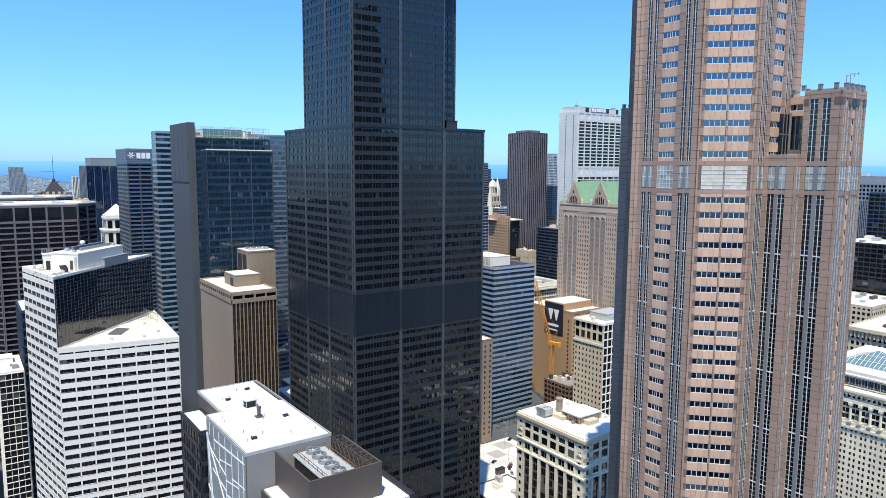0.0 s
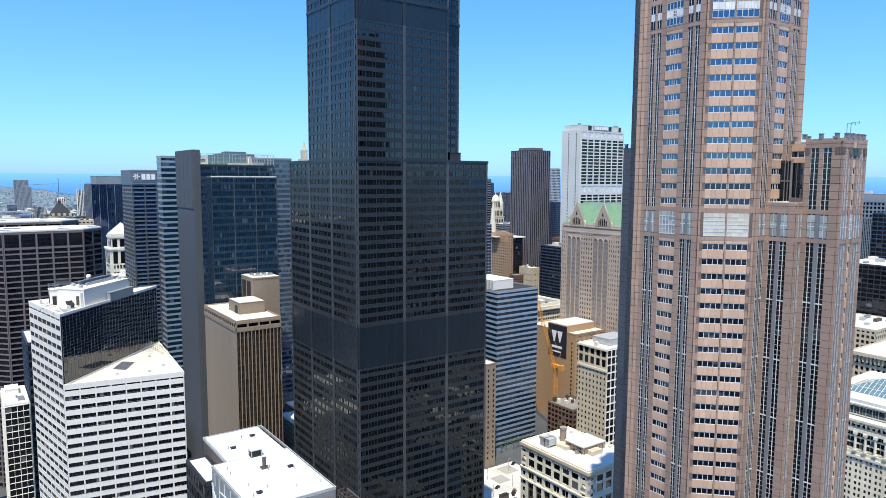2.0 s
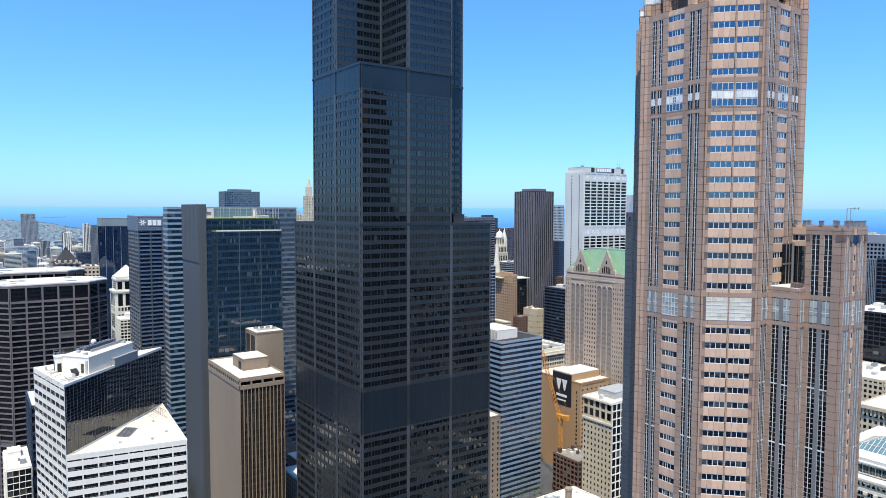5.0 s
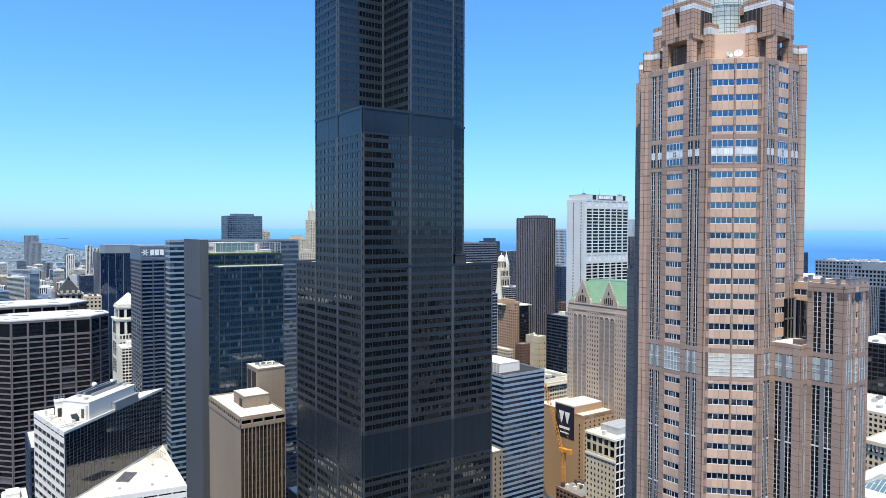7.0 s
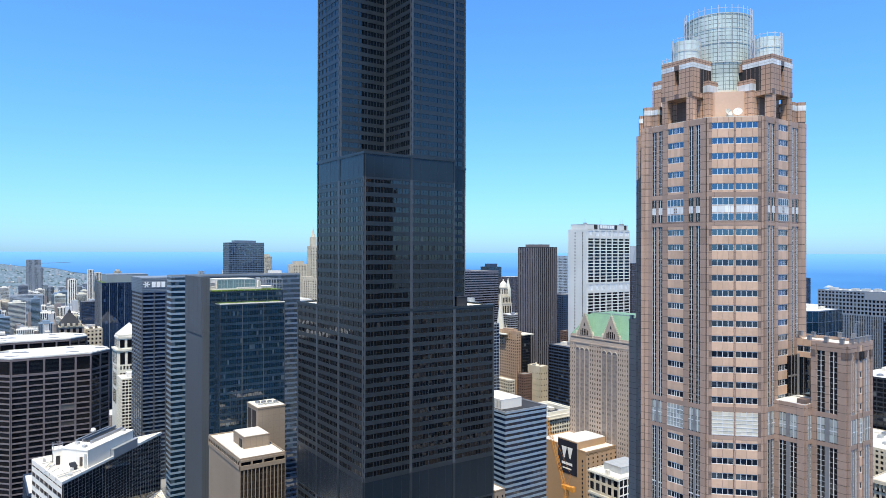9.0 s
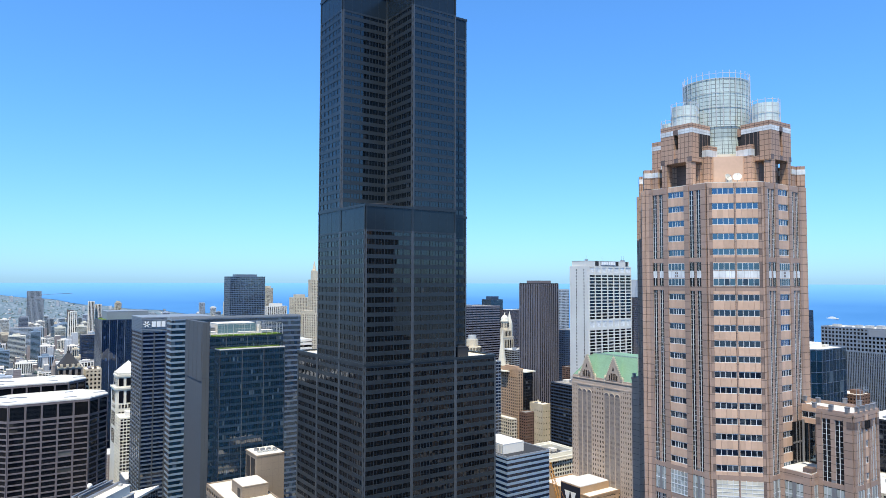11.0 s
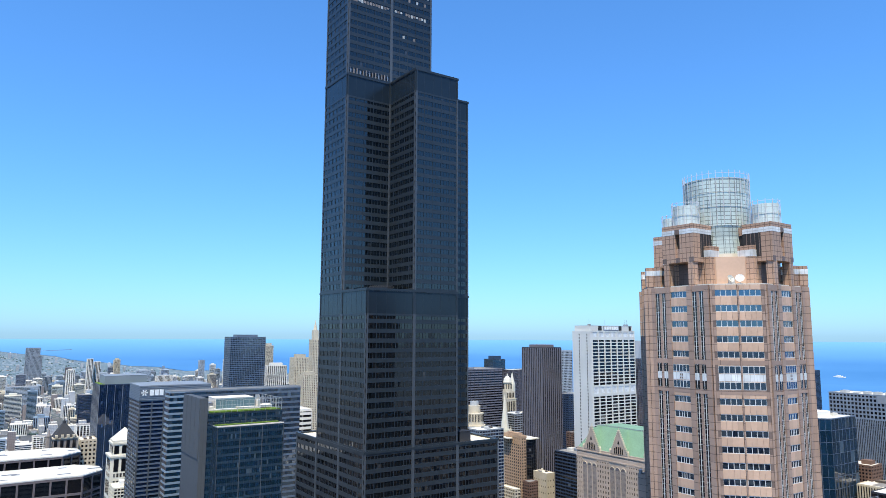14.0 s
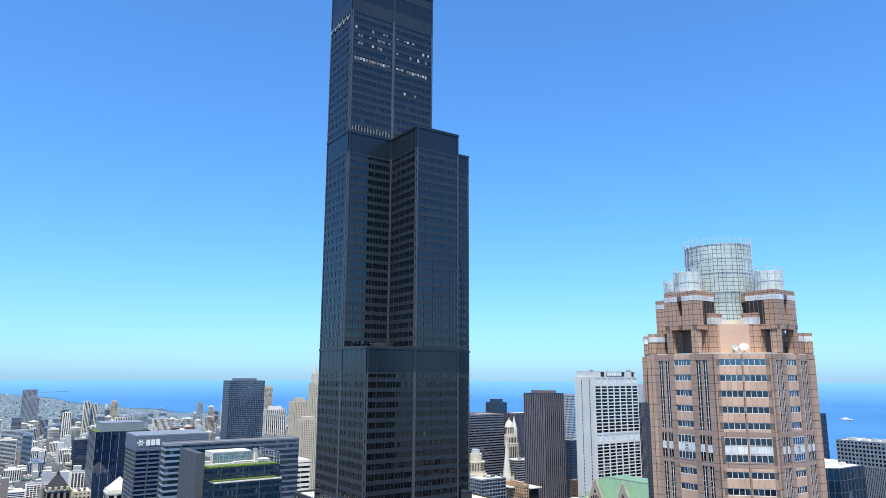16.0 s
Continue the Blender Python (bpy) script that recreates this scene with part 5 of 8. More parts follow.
office("office_block", "dark glass office block with a narrow white roof", rect(-90.0, -85.3, -92.8, -77), 0, 125.6, roof="roof_white", parapet=0.6, floor=3.9, sill=1.0, bay=2.4, pier=0.3, pd=0.2, sub=1, mats=("black_steel", "black_steel", "dark_glass"), pieces=150)
# roof hatches, hood, chimney
for x, y, sx, sy, h in ((-81.0, -85.8, 0.55, 0.35, 0.35), (-74.3, -80.5, 0.55, 0.35, 0.35), (-73.6, -104.0, 0.55, 0.35, 0.35), (-84.3, -112.8, 0.55, 0.35, 0.35)):
    part("roof_hatch", Geo().box(x - sx, x + sx, y - sy, y + sy, 129.9, 129.9 + h).box(x - sx - 0.1, x + sx + 0.1, y - sy - 0.1, y + sy + 0.1, 129.9 + h, 130.0 + h), "black_steel", near)
part("vent_hood", Geo().box(-79.1, -76.9, -93.7, -92.1, 130.1, 131.5).box(-79.3, -76.7, -93.9, -91.9, 129.9, 130.1), "core_dark", near)
g = Geo()
for x in (-79.3, -76.9):
    for y in (-93.9, -92.1):
        g.box(x, x + 0.2, y, y + 0.2, 130.1, 131.5)
part("hood_post", g, "pale_unit", near)
part("hood_lid", Geo().box(-79.5, -76.5, -94.1, -91.7, 131.5, 131.75), "roof_white", near)
part("flue", Geo().prism(circle(-78.8, -101.0, 0.42, 14), 129.9, 132.0).prism(circle(-78.8, -101.0, 0.5, 14), 132.0, 132.4).box(-79.6, -78.0, -101.8, -100.2, 129.9, 130.15), "brown_metal", near)
for k in range(14):
    x, y = random.uniform(-87, -71), random.uniform(-117, -78)
    part("roof_pipe", Geo().prism(circle(x, y, 0.09, 6), 129.9, 130.6), "steel_grey", near)
# plant enclosure
plant = thing("cooling_plant", "brown walled rooftop enclosure with cooling fans", "cooling plant", -74, -128, 0)
part("wall", Geo().prism(rect(-85.5, -61.6, -140, -119.4), 0, 121.6), "brown_metal", plant)
part("roof", Geo().box(-85.2, -62.5, -139.7, -120.3, 121.6, 122.0), "roof_white", plant)
part("coping", Geo().box(-62.5, -61.4, -140.1, -119.3, 121.6, 122.5).box(-66.8, -62.5, -120.3, -119.3, 121.6, 122.5), "black_steel", plant)
g = Geo()
FX0, FX1, FY0, FY1 = -82.4, -66.8, -136.2, -119.4
for x0, x1, y0, y1 in ((FX0, FX0 + 0.35, FY0, FY1), (FX1 - 0.35, FX1, FY0, FY1), (FX0 + 0.35, FX1 - 0.35, FY0 + 0.02, FY0 + 0.35)):
    part("screen_wall", Geo().box(x0, x1, y0, y1, 122.0, 129.0), "brown_metal", plant)
part("floor", Geo().box(FX0 + 0.4, FX1 - 0.4, FY0 + 0.4, FY1, 122.05, 122.4), "roof_white", plant)
tw = part("cooling_tower", Geo().box(-78.6, -71.6, -135.2, -120.6, 124.6, 128.0).box(-78.9, -71.3, -135.4, -120.4, 127.5, 127.8).box(-78.2, -72.0, -134.8, -121.0, 122.4, 124.6), "pale_unit", plant)
for k in range(12):
    part("louvre", Geo().box(-78.75, -78.6, -134.9 + k * 1.2, -134.0 + k * 1.2, 124.8, 127.3), "core_dark", tw)
for k in range(5):
    y = -133.7 + k * 2.9
    part("fan", Geo().ring(circle(-75.1, y, 1.42, 24), 0.1, 0.1, 128.0, 128.7), "steel_grey", tw, "round steel fan shroud")
    part("fan_hole", Geo().prism(circle(-75.1, y, 1.34, 24), 128.01, 128.1), "core_dark", tw)
    b = Geo().prism(circle(-75.1, y, 0.4, 10), 128.1, 128.5)
    for q in range(8):
        a = q * math.pi / 4 + k * 0.3
        b.rod((-75.1, y, 128.3), (-75.1 + 1.3 * math.cos(a), y + 1.3 * math.sin(a), 128.3), 0.12)
    part("fan_rotor", b, "pale_unit", tw)
g = Geo()
for x in (-78.3, -71.9):
    for z in (128.3, 128.9):
        g.rod((x, -135.2, z), (x, -120.6, z), 0.06)
    for k in range(8):
        g.rod((x, -135.2 + k * 2.08, 128.0), (x, -135.2 + k * 2.08, 128.9), 0.06)
part("guard_rail", g, "rust_steel", tw)
g = Geo()
for k in range(9):
    y = FY0 + 0.6 + k * 2.1
    for xa, xb in ((FX1 - 0.4, FX1 - 2.2),):
        g.rod((xa, y, 129.0), (xb, y, 126.2), 0.12)
        g.rod((xb, y, 122.4), (xb, y, 128.8), 0.12)
        g.rod((xa, y, 128.8), (xb, y, 128.8), 0.1)
        if k < 8:
            g.rod((xb, y, 126.2), (xb, y + 2.1, 128.8), 0.1)
            g.rod((xb, y, 128.8), (xb, y + 2.1, 128.8), 0.1)
            g.rod((xb, y, 124.4), (xb, y + 2.1, 124.4), 0.1)
part("steel_frame", g, "brown_metal", plant)

# ---- glass slab with roof garden, to the north ----
SL = dict(floor=3.9, sill=1.5, bay=2.6, pier=0.0, sd=0.2, sub=1, pieces=60)
slab = thing("office_tower", "striped glass slab tower, open end painted paler for reflected sky", "building", 35, 286)
shell(slab, rect(-16.4, 80.6, 258, 271), 0, 211.2, "core_dark", "roof_grey", 0.9, "pale_blue_panel")
# one facade in two tones: paler end panels paint a brighter reflection
facade(slab, (-16.4, 258), (-6.0, 258), 0, 211.2, mats=("sky_panel", "sky_panel", "curtain_glass"), **SL)
facade(slab, (-6.0, 258), (80.6, 258), 0, 211.2, mats=("band_metal", "band_metal", "curtain_glass"), **SL)
facade(slab, (-16.4, 271), (-16.4, 258), 0, 211.2, mats=("sky_panel", "sky_panel", "curtain_glass"), **SL)
garden = thing("office_tower", "dark blue curtain wall tower with concrete fin and roof garden", "building", 15, 220)
GR = 204.0
shell(garden, rect(-16.8, 32.9, 173.5, 213.4), 0, GR, "core_dark", "roof_grey", 0.5, "navy_frame")
shell(garden, rect(-10.2, 30.4, 163.5, 173.4), 0, 197.0, "core_dark", "concrete_blue", 0.5, "pale_blue_panel")
CW = dict(floor=4.2, sill=1.55, bay=3.25, pier=0.22, pd=0.3, sd=0.12, sub=3, mats=("navy_frame", "spandrel_blue", "curtain_glass"), pieces=60, wide=4, wide_w=0.45, wide_mat="concrete_blue", mull="navy_frame")
facade(garden, (-16.8, 173.5), (32.9, 173.5), 0, GR, **CW)
facade(garden, (-10.2, 163.5), (30.4, 163.5), 0, 197.0, **CW)
facade(garden, (-10.2, 173.5), (-10.2, 163.5), 0, 197.0, split=False, **CW)
facade(garden, (30.4, 163.5), (30.4, 173.5), 0, 197.0, **CW)
facade(garden, (32.9, 173.5), (32.9, 213.4), 0, GR, **CW)
for k in range(4):
    y = 174.6 + k * 9.7
    part("fin_panel", Geo().box(-18.1, -16.8, y, y + 9.1, 178.0, 213.6), "concrete_blue", garden, "blue-grey concrete side fin")
part("fin_wall", Geo().box(-17.7, -16.8, 174.6, 213.1, 0, 178.0), "concrete_blue", garden, "blue-grey concrete side fin")
part("fin_end", Geo().box(-17.7, -13.6, 173.0, 174.6, 0, 213.6), "concrete_blue", garden)
part("fin_top", Geo().box(-16.8, -13.6, 174.6, 213.0, GR, 213.4), "concrete_blue", garden)
part("roof_lawn", Geo().box(-13.2, 32.4, 174.2, 183.0, GR + 0.26, GR + 1.0), "lawn", garden, "bright green roof lawn")
part("roof_lawn", Geo().box(-9.5, 30.0, 170.6, 173.2, 197.26, 197.7), "lawn", garden, "bright green roof lawn")
part("ledge", Geo().box(-10.3, 30.5, 163.3, 164.2, 197.26, 197.85), "white_panel", garden)
penthouse(garden, -2.9, 21.7, 196, 211, GR + 0.3, 211.0, "white_panel", label="white rooftop plant house")
part("deck", Geo().box(-8, 30, 186, 195, GR + 0.3, GR + 1.2), "roof_white", garden)
g = Geo()
for k in range(27):
    x = -13.2 + k * 1.77
    if k % 2 == 0:
        g.rod((x, 173.7, GR), (x, 173.7, 211.5), 0.12)
for z in (206.4, 209.0, 211.5):
    g.rod((-13.2, 173.7, z), (32.8, 173.7, z), 0.09)
for k in range(8):
    g.rod((32.7, 173.7 + k * 5, GR), (32.7, 173.7 + k * 5, 211.5), 0.13)
    g.rod((-13.0, 174.0 + k * 5.4, GR), (-13.0, 174.0 + k * 5.4, 211.5), 0.12)
for z in (208.0, 211.5):
    g.rod((32.7, 173.7, z), (32.7, 213, z), 0.1)
    g.rod((-13.0, 173.7, z), (-13.0, 212.6, z), 0.1)
for k in range(5):
    g.rod((-13.0 + k * 11.4, 173.7, 211.5), (-13.0 + k * 11.4, 184.0, 211.5), 0.1)
    g.rod((-13.0 + k * 11.4, 184.0, GR), (-13.0 + k * 11.4, 184.0, 211.5), 0.12)
g.rod((-13.0, 184.0, 211.5), (32.7, 184.0, 211.5), 0.1)
part("roof_rail", g, "pale_unit", garden)
for x0, x1, y0, y1, h in ((-10.5, -6.0, 186.5, 191.0, 2.6), (8.0, 20.5, 184.8, 188.4, 1.9), (23.5, 31.0, 186.0, 194.0, 2.4), (-9.0, -4.5, 194.0, 209.0, 4.6)):
    part("roof_box", Geo().box(x0, x1, y0, y1, GR + 0.3, GR + h).box(x0 - 0.15, x1 + 0.15, y0 - 0.15, y1 + 0.15, GR + h, GR + h + 0.2), "white_panel" if h < 4 else "steel_grey", garden)
part("glass_screen", Geo().box(-4.0, 21.0, 190.0, 190.3, GR + 1.0, 211.2), "skylight_glass", garden, "pale green glass wind screen")
random.seed(31)
for k in range(14):
    x, y = 22.5 + random.uniform(0, 7), 188 + k * 1.7
    part("roof_box", Geo().box(x, x + random.uniform(1.0, 2.6), y, y + random.uniform(1.2, 2.6), GR + 0.3, GR + random.uniform(2, 7.5)), random.choice(("pale_unit", "steel_grey", "white_panel")), garden)

# ---- bank tower with sign band ----
UB = dict(floor=3.9, sill=1.45, bay=10.5, pier=1.1, pd=0.55, sd=0.42, sub=1, mats=("concrete_blue", "band_metal", "deep_blue_glass"), pieces=100, mull="blue_frame")
ubs = thing("office_tower", "blue-grey banded tower with broad sign fascia", "building", 20, 460)
shell(ubs, rect(-1.2, 62.0, 438, 486), 0, 190.0, "core_dark", "roof_grey", 0)
for p, q in (((-1.2, 438), (62, 438)), ((-1.2, 486), (-1.2, 438)), ((62, 438), (62, 486))):
    facade(ubs, p, q, 0, 190.0, **UB)
part("fascia", Geo().box(-2.0, 62.8, 437.2, 486.8, 190.0, 204.0), "pale_blue_panel", ubs)
for k in range(9):
    part("fascia_rib", Geo().box(-2.2, 63.0, 437.0, 487.0, 190.6 + k * 1.5, 190.8 + k * 1.5), "blue_frame", ubs)
sg = thing("sign", "white emblem and blocky white wordmark on the fascia", "sign", 12, 436.8, 195)
g = Geo()
for a in range(3):
    c, s = math.cos(a * math.pi / 3), math.sin(a * math.pi / 3)
    g.hexa([(2.2 + c * 3.0 * e - s * 0.5 * f, y, 197.5 + s * 3.0 * e + c * 0.5 * f) for y in (436.5, 436.9) for e, f in ((-1, -1), (1, -1), (1, 1), (-1, 1))])
part("emblem", g, "sign_white", sg)
for k in range(3):
    x = 6.8 + k * 4.3
    part("bar", Geo().box(x, x + 3.4, 436.5, 436.9, 194.8, 200.0), "sign_white", sg)
# deep blue glass tower
DB = dict(floor=4.0, sill=0.0, bay=9.0, pier=0.4, pd=0.35, sub=4, mats=("pale_blue_panel", "blue_frame", "deep_blue_glass"), pieces=100, mull="blue_frame")
dbl = office("office_tower", "deep blue glass tower with thin pale ribs", rect(3.0, 66.0, 713, 770), 0, 187.4, roof="lawn", **DB)
penthouse(dbl, 10, 60, 722, 765, 187.6, 198.0, "pale_blue_panel", label="pale rooftop plant house")

# ---- small stone tower with pyramid roof ----
pyr = thing("stone_tower", "cream stone tower with a white pyramid roof", "building", 21.5, 634)
part("wall", Geo().box(6, 37, 619, 649, 0, 112), "white_stone", pyr)
part("cornice", Geo().box(4.8, 38.2, 617.8, 650.2, 112, 114), "white_stone", pyr)
part("attic", Geo().box(8, 35, 621, 647, 114, 126), "white_stone", pyr)
part("cornice", Geo().box(7.2, 35.8, 620.2, 647.8, 126, 128), "white_stone", pyr)
part("roof", Geo().prism(rect(8.2, 34.8, 621.2, 646.8), 128, 130.5).prism(rect(9.2, 33.8, 622.2, 645.8), 130.5, 143.4, rect(21.3, 21.7, 633.8, 634.2)), "white_stone", pyr, "white pyramid roof")
for z0, z1, n in ((115.5, 124.5, 3), (96, 110, 3), (90, 94, 7), (70, 86, 7), (50, 66, 7)):
    for k in range(n):
        a = 9.5 + k * 24.0 / n
        ea = 7.9 if z0 > 114 else 5.9
        part("window", Geo().box(a, a + 15.0 / n, 612.9 + ea, 613.1 + ea, z0, z1), "dark_glass", pyr)
        part("window", Geo().box(ea, ea + 0.2, a + 612, a + 612 + 15.0 / n, z0, z1), "dark_glass", pyr)
wht = office("office_block", "white gridded office block with pale roof", rect(6.0, 37, 586, 616), 0, 84, roof="roof_white", floor=3.6, sill=1.3, bay=3.4, pier=0.9, sub=1, mats=("white_stone", "white_stone", "dark_glass"), pieces=120)
penthouse(wht, 14, 29, 596, 608, 84.3, 89, "white_panel")

# ---- twin octagonal dark towers ----
OC = dict(floor=3.5, sill=0.9, bay=9.1, pier=1.1, pd=0.5, sd=0.4, sub=1, mats=("mauve_stone", "mauve_stone", "dark_glass"), pieces=110)


def octagonal_tower(dx, dy, top, label, split):
    poly = [(x + dx, y + dy) for x, y in ((-113, 242), (-69.5, 242), (-57, 255), (-57, 270), (-69.5, 283), (-113, 283), (-127.5, 268), (-127.5, 257))]
    cx, cy = -92.2 + dx, 262.5 + dy
    th = thing("office_tower", label, "building", cx, cy, group="twin octagonal towers")
    shell(th, poly, 0, top - 1.6, "core_dark", "roof_white", 0)
    acc = {}
    for i in range(8):
        p, q = poly[i], poly[(i + 1) % 8]
        facade(th, p, q, 0, top - 11.2, split=split, acc=acc, **OC)
        facade(th, p, q, top - 11.2, top - 1.6, 9.6, 1.0, OC["bay"], 1.1, 0.5, 0.4, 1, OC["mats"], 230, split=split, acc=acc)
    for (kind, mat), geo in acc.items():
        part(kind, geo, mat, th, kind="stuff")
    grow = lambda e: [(cx + (x - cx) * e, cy + (y - cy) * e) for x, y in poly]
    part("cornice", Geo().prism(grow(1.010), top - 1.6, top - 0.7), "mauve_stone", th)
    part("roof", Geo().prism(grow(1.014), top - 0.69, top), "roof_white", th, "flat white roof")
    part("roof_curb", Geo().ring(grow(0.965), 0.25, 0.25, top, top + 0.3), "roof_cream", th)
    random.seed(3)
    for n in range(7):
        x, y = cx + random.uniform(-28, 28), cy + random.uniform(-13, 13)
        part("roof_box", Geo().box(x, x + random.uniform(2, 9), y, y + random.uniform(0.5, 1.0), top, top + random.uniform(0.3, 0.6)), "steel_grey", th)


octagonal_tower(0, 0, 163.6, "dark glass octagonal tower with mauve stone grid and white roof", True)
octagonal_tower(-4, 76, 165.0, "dark octagonal tower with white roof behind its twin", False)

# ---- balconied block ----
bal = office("apartment_block", "dark apartment block with white balcony slabs and white roof", rect(-122.3, -113.2, 92, 121), 0, 98, roof="roof_white", floor=2.9, sill=0.26, bay=4.6, pier=0.22, pd=0.45, sd=0.4, sub=2, mats=("white_panel", "white_panel", "dark_glass"), pieces=140, split=True)
penthouse(bal, -121, -116, 110, 118, 98.3, 100.5, "white_panel")
part("roof_gear", Geo().box(-117, -114.6, 98, 101, 98.3, 99.6).box(-117.6, -116.8, 103, 104.4, 98.3, 99.2), "steel_grey", bal)

# ---- between the two tall towers ----
bst = thing("office_tower", "blue striped office tower with white roof plant", "building", 194, 138)
shell(bst, rect(174.2, 213.5, 117.2, 162), 0, 116.6, "core_dark", "roof_dark", 0.9, "striped_pale")
BS = dict(floor=3.75, sill=1.75, bay=3.3, pier=0, sd=0.25, sub=1, mats=("sky_panel", "sky_panel", "deep_blue_glass"), pieces=150)
for p, q in (((174.2, 117.2), (213.5, 117.2)), ((174.2, 162), (174.2, 117.2)), ((213.5, 117.2), (213.5, 162))):
    facade(bst, p, q, 0, 116.6, **BS)
penthouse(bst, 178, 197, 126, 154, 116.9, 123.5, "white_panel", label="white louvred roof plant")
g = Geo()
for k in range(16):
    g.box(177.8, 178.0, 126.3 + k * 1.7, 127.2 + k * 1.7, 118, 122.8)
part("louvre_bank", g, "pale_unit", bst)
nar = thing("office_block", "narrow tan block with small punched windows", "building", 153, 114)
shell(nar, rect(149.5, 158, 98, 130), 0, 72, "tan_concrete", "roof_cream", 0.8, "tan_concrete")
g = Geo()
for k in range(18):
    z = 6 + k * 3.6
    for y in (101, 106, 111, 116, 121, 126):
        g.box(149.42, 149.6, y, y + 1.1, z, z + 1.7)
    for x in (151.0, 155.4):
        g.box(x, x + 1.0, 97.92, 98.1, z, z + 1.7)
part("window", g, "dark_glass", nar, kind="stuff")
# ochre hotel wall with banner
gold = thing("hotel_block", "ochre hotel block with blank wall and navy banner", "building", 282, 150)
shell(gold, rect(258, 304, 120, 172), 0, 74.0, "gold_render", "roof_cream", 1.0, "gold_render")
part("upper_block", Geo().box(258, 290, 129.5, 151, 74.0, 79.6), "gold_render", gold)
part("roof", Geo().box(258.2, 289.8, 129.7, 150.8, 79.6, 80.1), "roof_white", gold)
facade(gold, (258, 120), (304, 120), 4, 73, 3.4, 2.0, 5.1, 3.7, 0.12, 0.12, 1, ("gold_render", "gold_render", "dark_glass"), 120)
g = Geo()
for k in range(18):
    part("window", Geo().box(257.85, 258.05, 123.2, 124.4, 8 + k * 3.4, 9.7 + k * 3.4), "dark_glass", gold)
bn = thing("banner", "navy wall banner with white emblem and wordmark bars", "sign", 257.8, 140, 53)
part("cloth", Geo().box(257.75, 257.95, 129.6, 150.4, 53.0, 78.9), "sign_navy", bn)
g = Geo()
for yc in (143.4, 137.0):
    g.hexa([(257.6, yc + 0.5, 65.0), (257.6, yc - 0.5, 65.0), (257.75, yc - 0.5, 65.0), (257.75, yc + 0.5, 65.0), (257.6, yc + 2.9, 74.0), (257.6, yc - 2.9, 74.0), (257.75, yc - 2.9, 74.0), (257.75, yc + 2.9, 74.0)])
part("emblem", g, "sign_white", bn, "two white wedge shapes")
for k, (ya, yb, z) in enumerate(((146, 134.5, 59.8), (145, 135.5, 56.4))):
    part("bar", Geo().box(257.6, 257.75, yb, ya, z, z + (2.0 if k == 0 else 1.1)), "sign_white", bn)
# brown block under construction with tower crane
brn = office("office_block", "low dark brown brick block with cluttered roof", rect(221, 246, 86, 111.5), 0, 29.5, core="brown_brick", roof="roof_grey", floor=3.6, sill=1.3, bay=3.6, pier=0.9, pd=0.3, sub=1, mats=("brown_brick", "brown_brick", "dark_glass"), pieces=60)
random.seed(11)
for k in range(7):
    x, y = random.uniform(223, 243), random.uniform(88, 108)
    part("roof_box", Geo().box(x, x + 2.5, y, y + 2.2, 29.8, 29.8 + random.uniform(1, 3.5)), "brown_metal" if k % 2 else "roof_cream", brn)
crane = thing("tower_crane", "orange yellow luffing tower crane with raised lattice jib", "crane", 228, 111.5, 29.5)


def lattice(a, b, s, n, r=0.16):
    g2 = Geo()
    a, b = Vector(a), Vector(b)
    d = (b - a).normalized()
    u = d.cross(Vector((0.3, 1, 0.2))).normalized()
    v = d.cross(u)
    cor = [(u * e + v * f) * s for e, f in ((-1, -1), (1, -1), (1, 1), (-1, 1))]
    for c in cor:
        g2.rod(a + c, b + c, r * 1.4)
    for k in range(n):
        p, q = a.lerp(b, k / n), a.lerp(b, (k + 1) / n)
        for i in range(4):
            g2.rod(p + cor[i], q + cor[(i + 1) % 4], r * 0.65)
            g2.rod(p + cor[i], p + cor[(i + 1) % 4], r * 0.6)
    return g2


part("mast", lattice((228, 111.5, 29.5), (228, 111.5, 54), 1.2, 9, 0.15), "yellow_paint", crane)
part("jib", lattice((227.5, 113, 57), (226.5, 131, 103), 1.0, 16, 0.13), "yellow_paint", crane)
part("turntable", Geo().prism(circle(228, 111.5, 1.8, 16), 54, 55.2).box(226.5, 229.5, 106, 114, 55.2, 57.4), "yellow_paint", crane)
part("counterweight", Geo().box(226.6, 229.4, 103.5, 106, 54.4, 58.0), "yellow_paint", crane)
part("cabin", Geo().box(225.3, 226.5, 111.5, 114, 55.3, 57.8), "yellow_paint", crane)
g = Geo()
g.rod((228, 110, 57), (228, 106.5, 66), 0.15)
g.rod((228, 113, 57), (228, 106.5, 66), 0.15)
g.rod((228, 106.5, 66), (226.5, 131, 103), 0.07)
part("backstay", g, "yellow_paint", crane)
# cream corner block with dark grid side
crm = thing("office_block", "cream terracotta block with cornice and white gridded side", "building", 205, 45)
shell(crm, rect(191, 226, 30, 54), 0, 90.6, "cream_stone", "roof_white", 1.0, "white_stone")
facade(crm, (191, 54), (191, 30), 0, 76.5, 3.6, 1.95, 3.0, 1.85, 0.2, 0.15, 1, ("cream_stone", "cream_stone", "dark_glass"), 100)
facade(crm, (191, 54), (191, 30), 78, 90.6, 6.3, 1.6, 4.8, 1.6, 0.35, 0.2, 1, ("cream_stone", "cream_stone", "dark_glass"), 115)
facade(crm, (191, 30), (226, 30), 0, 90.6, 5.1, 0.8, 3.9, 0.7, 0.35, 0.3, 1, ("white_panel", "white_panel", "dark_glass"), 220)
part("cornice", Geo().box(190.2, 191, 29.5, 54.5, 76.5, 78.0).box(189.9, 191.0, 29.5, 54.5, 90.0, 91.2), "white_stone", crm)
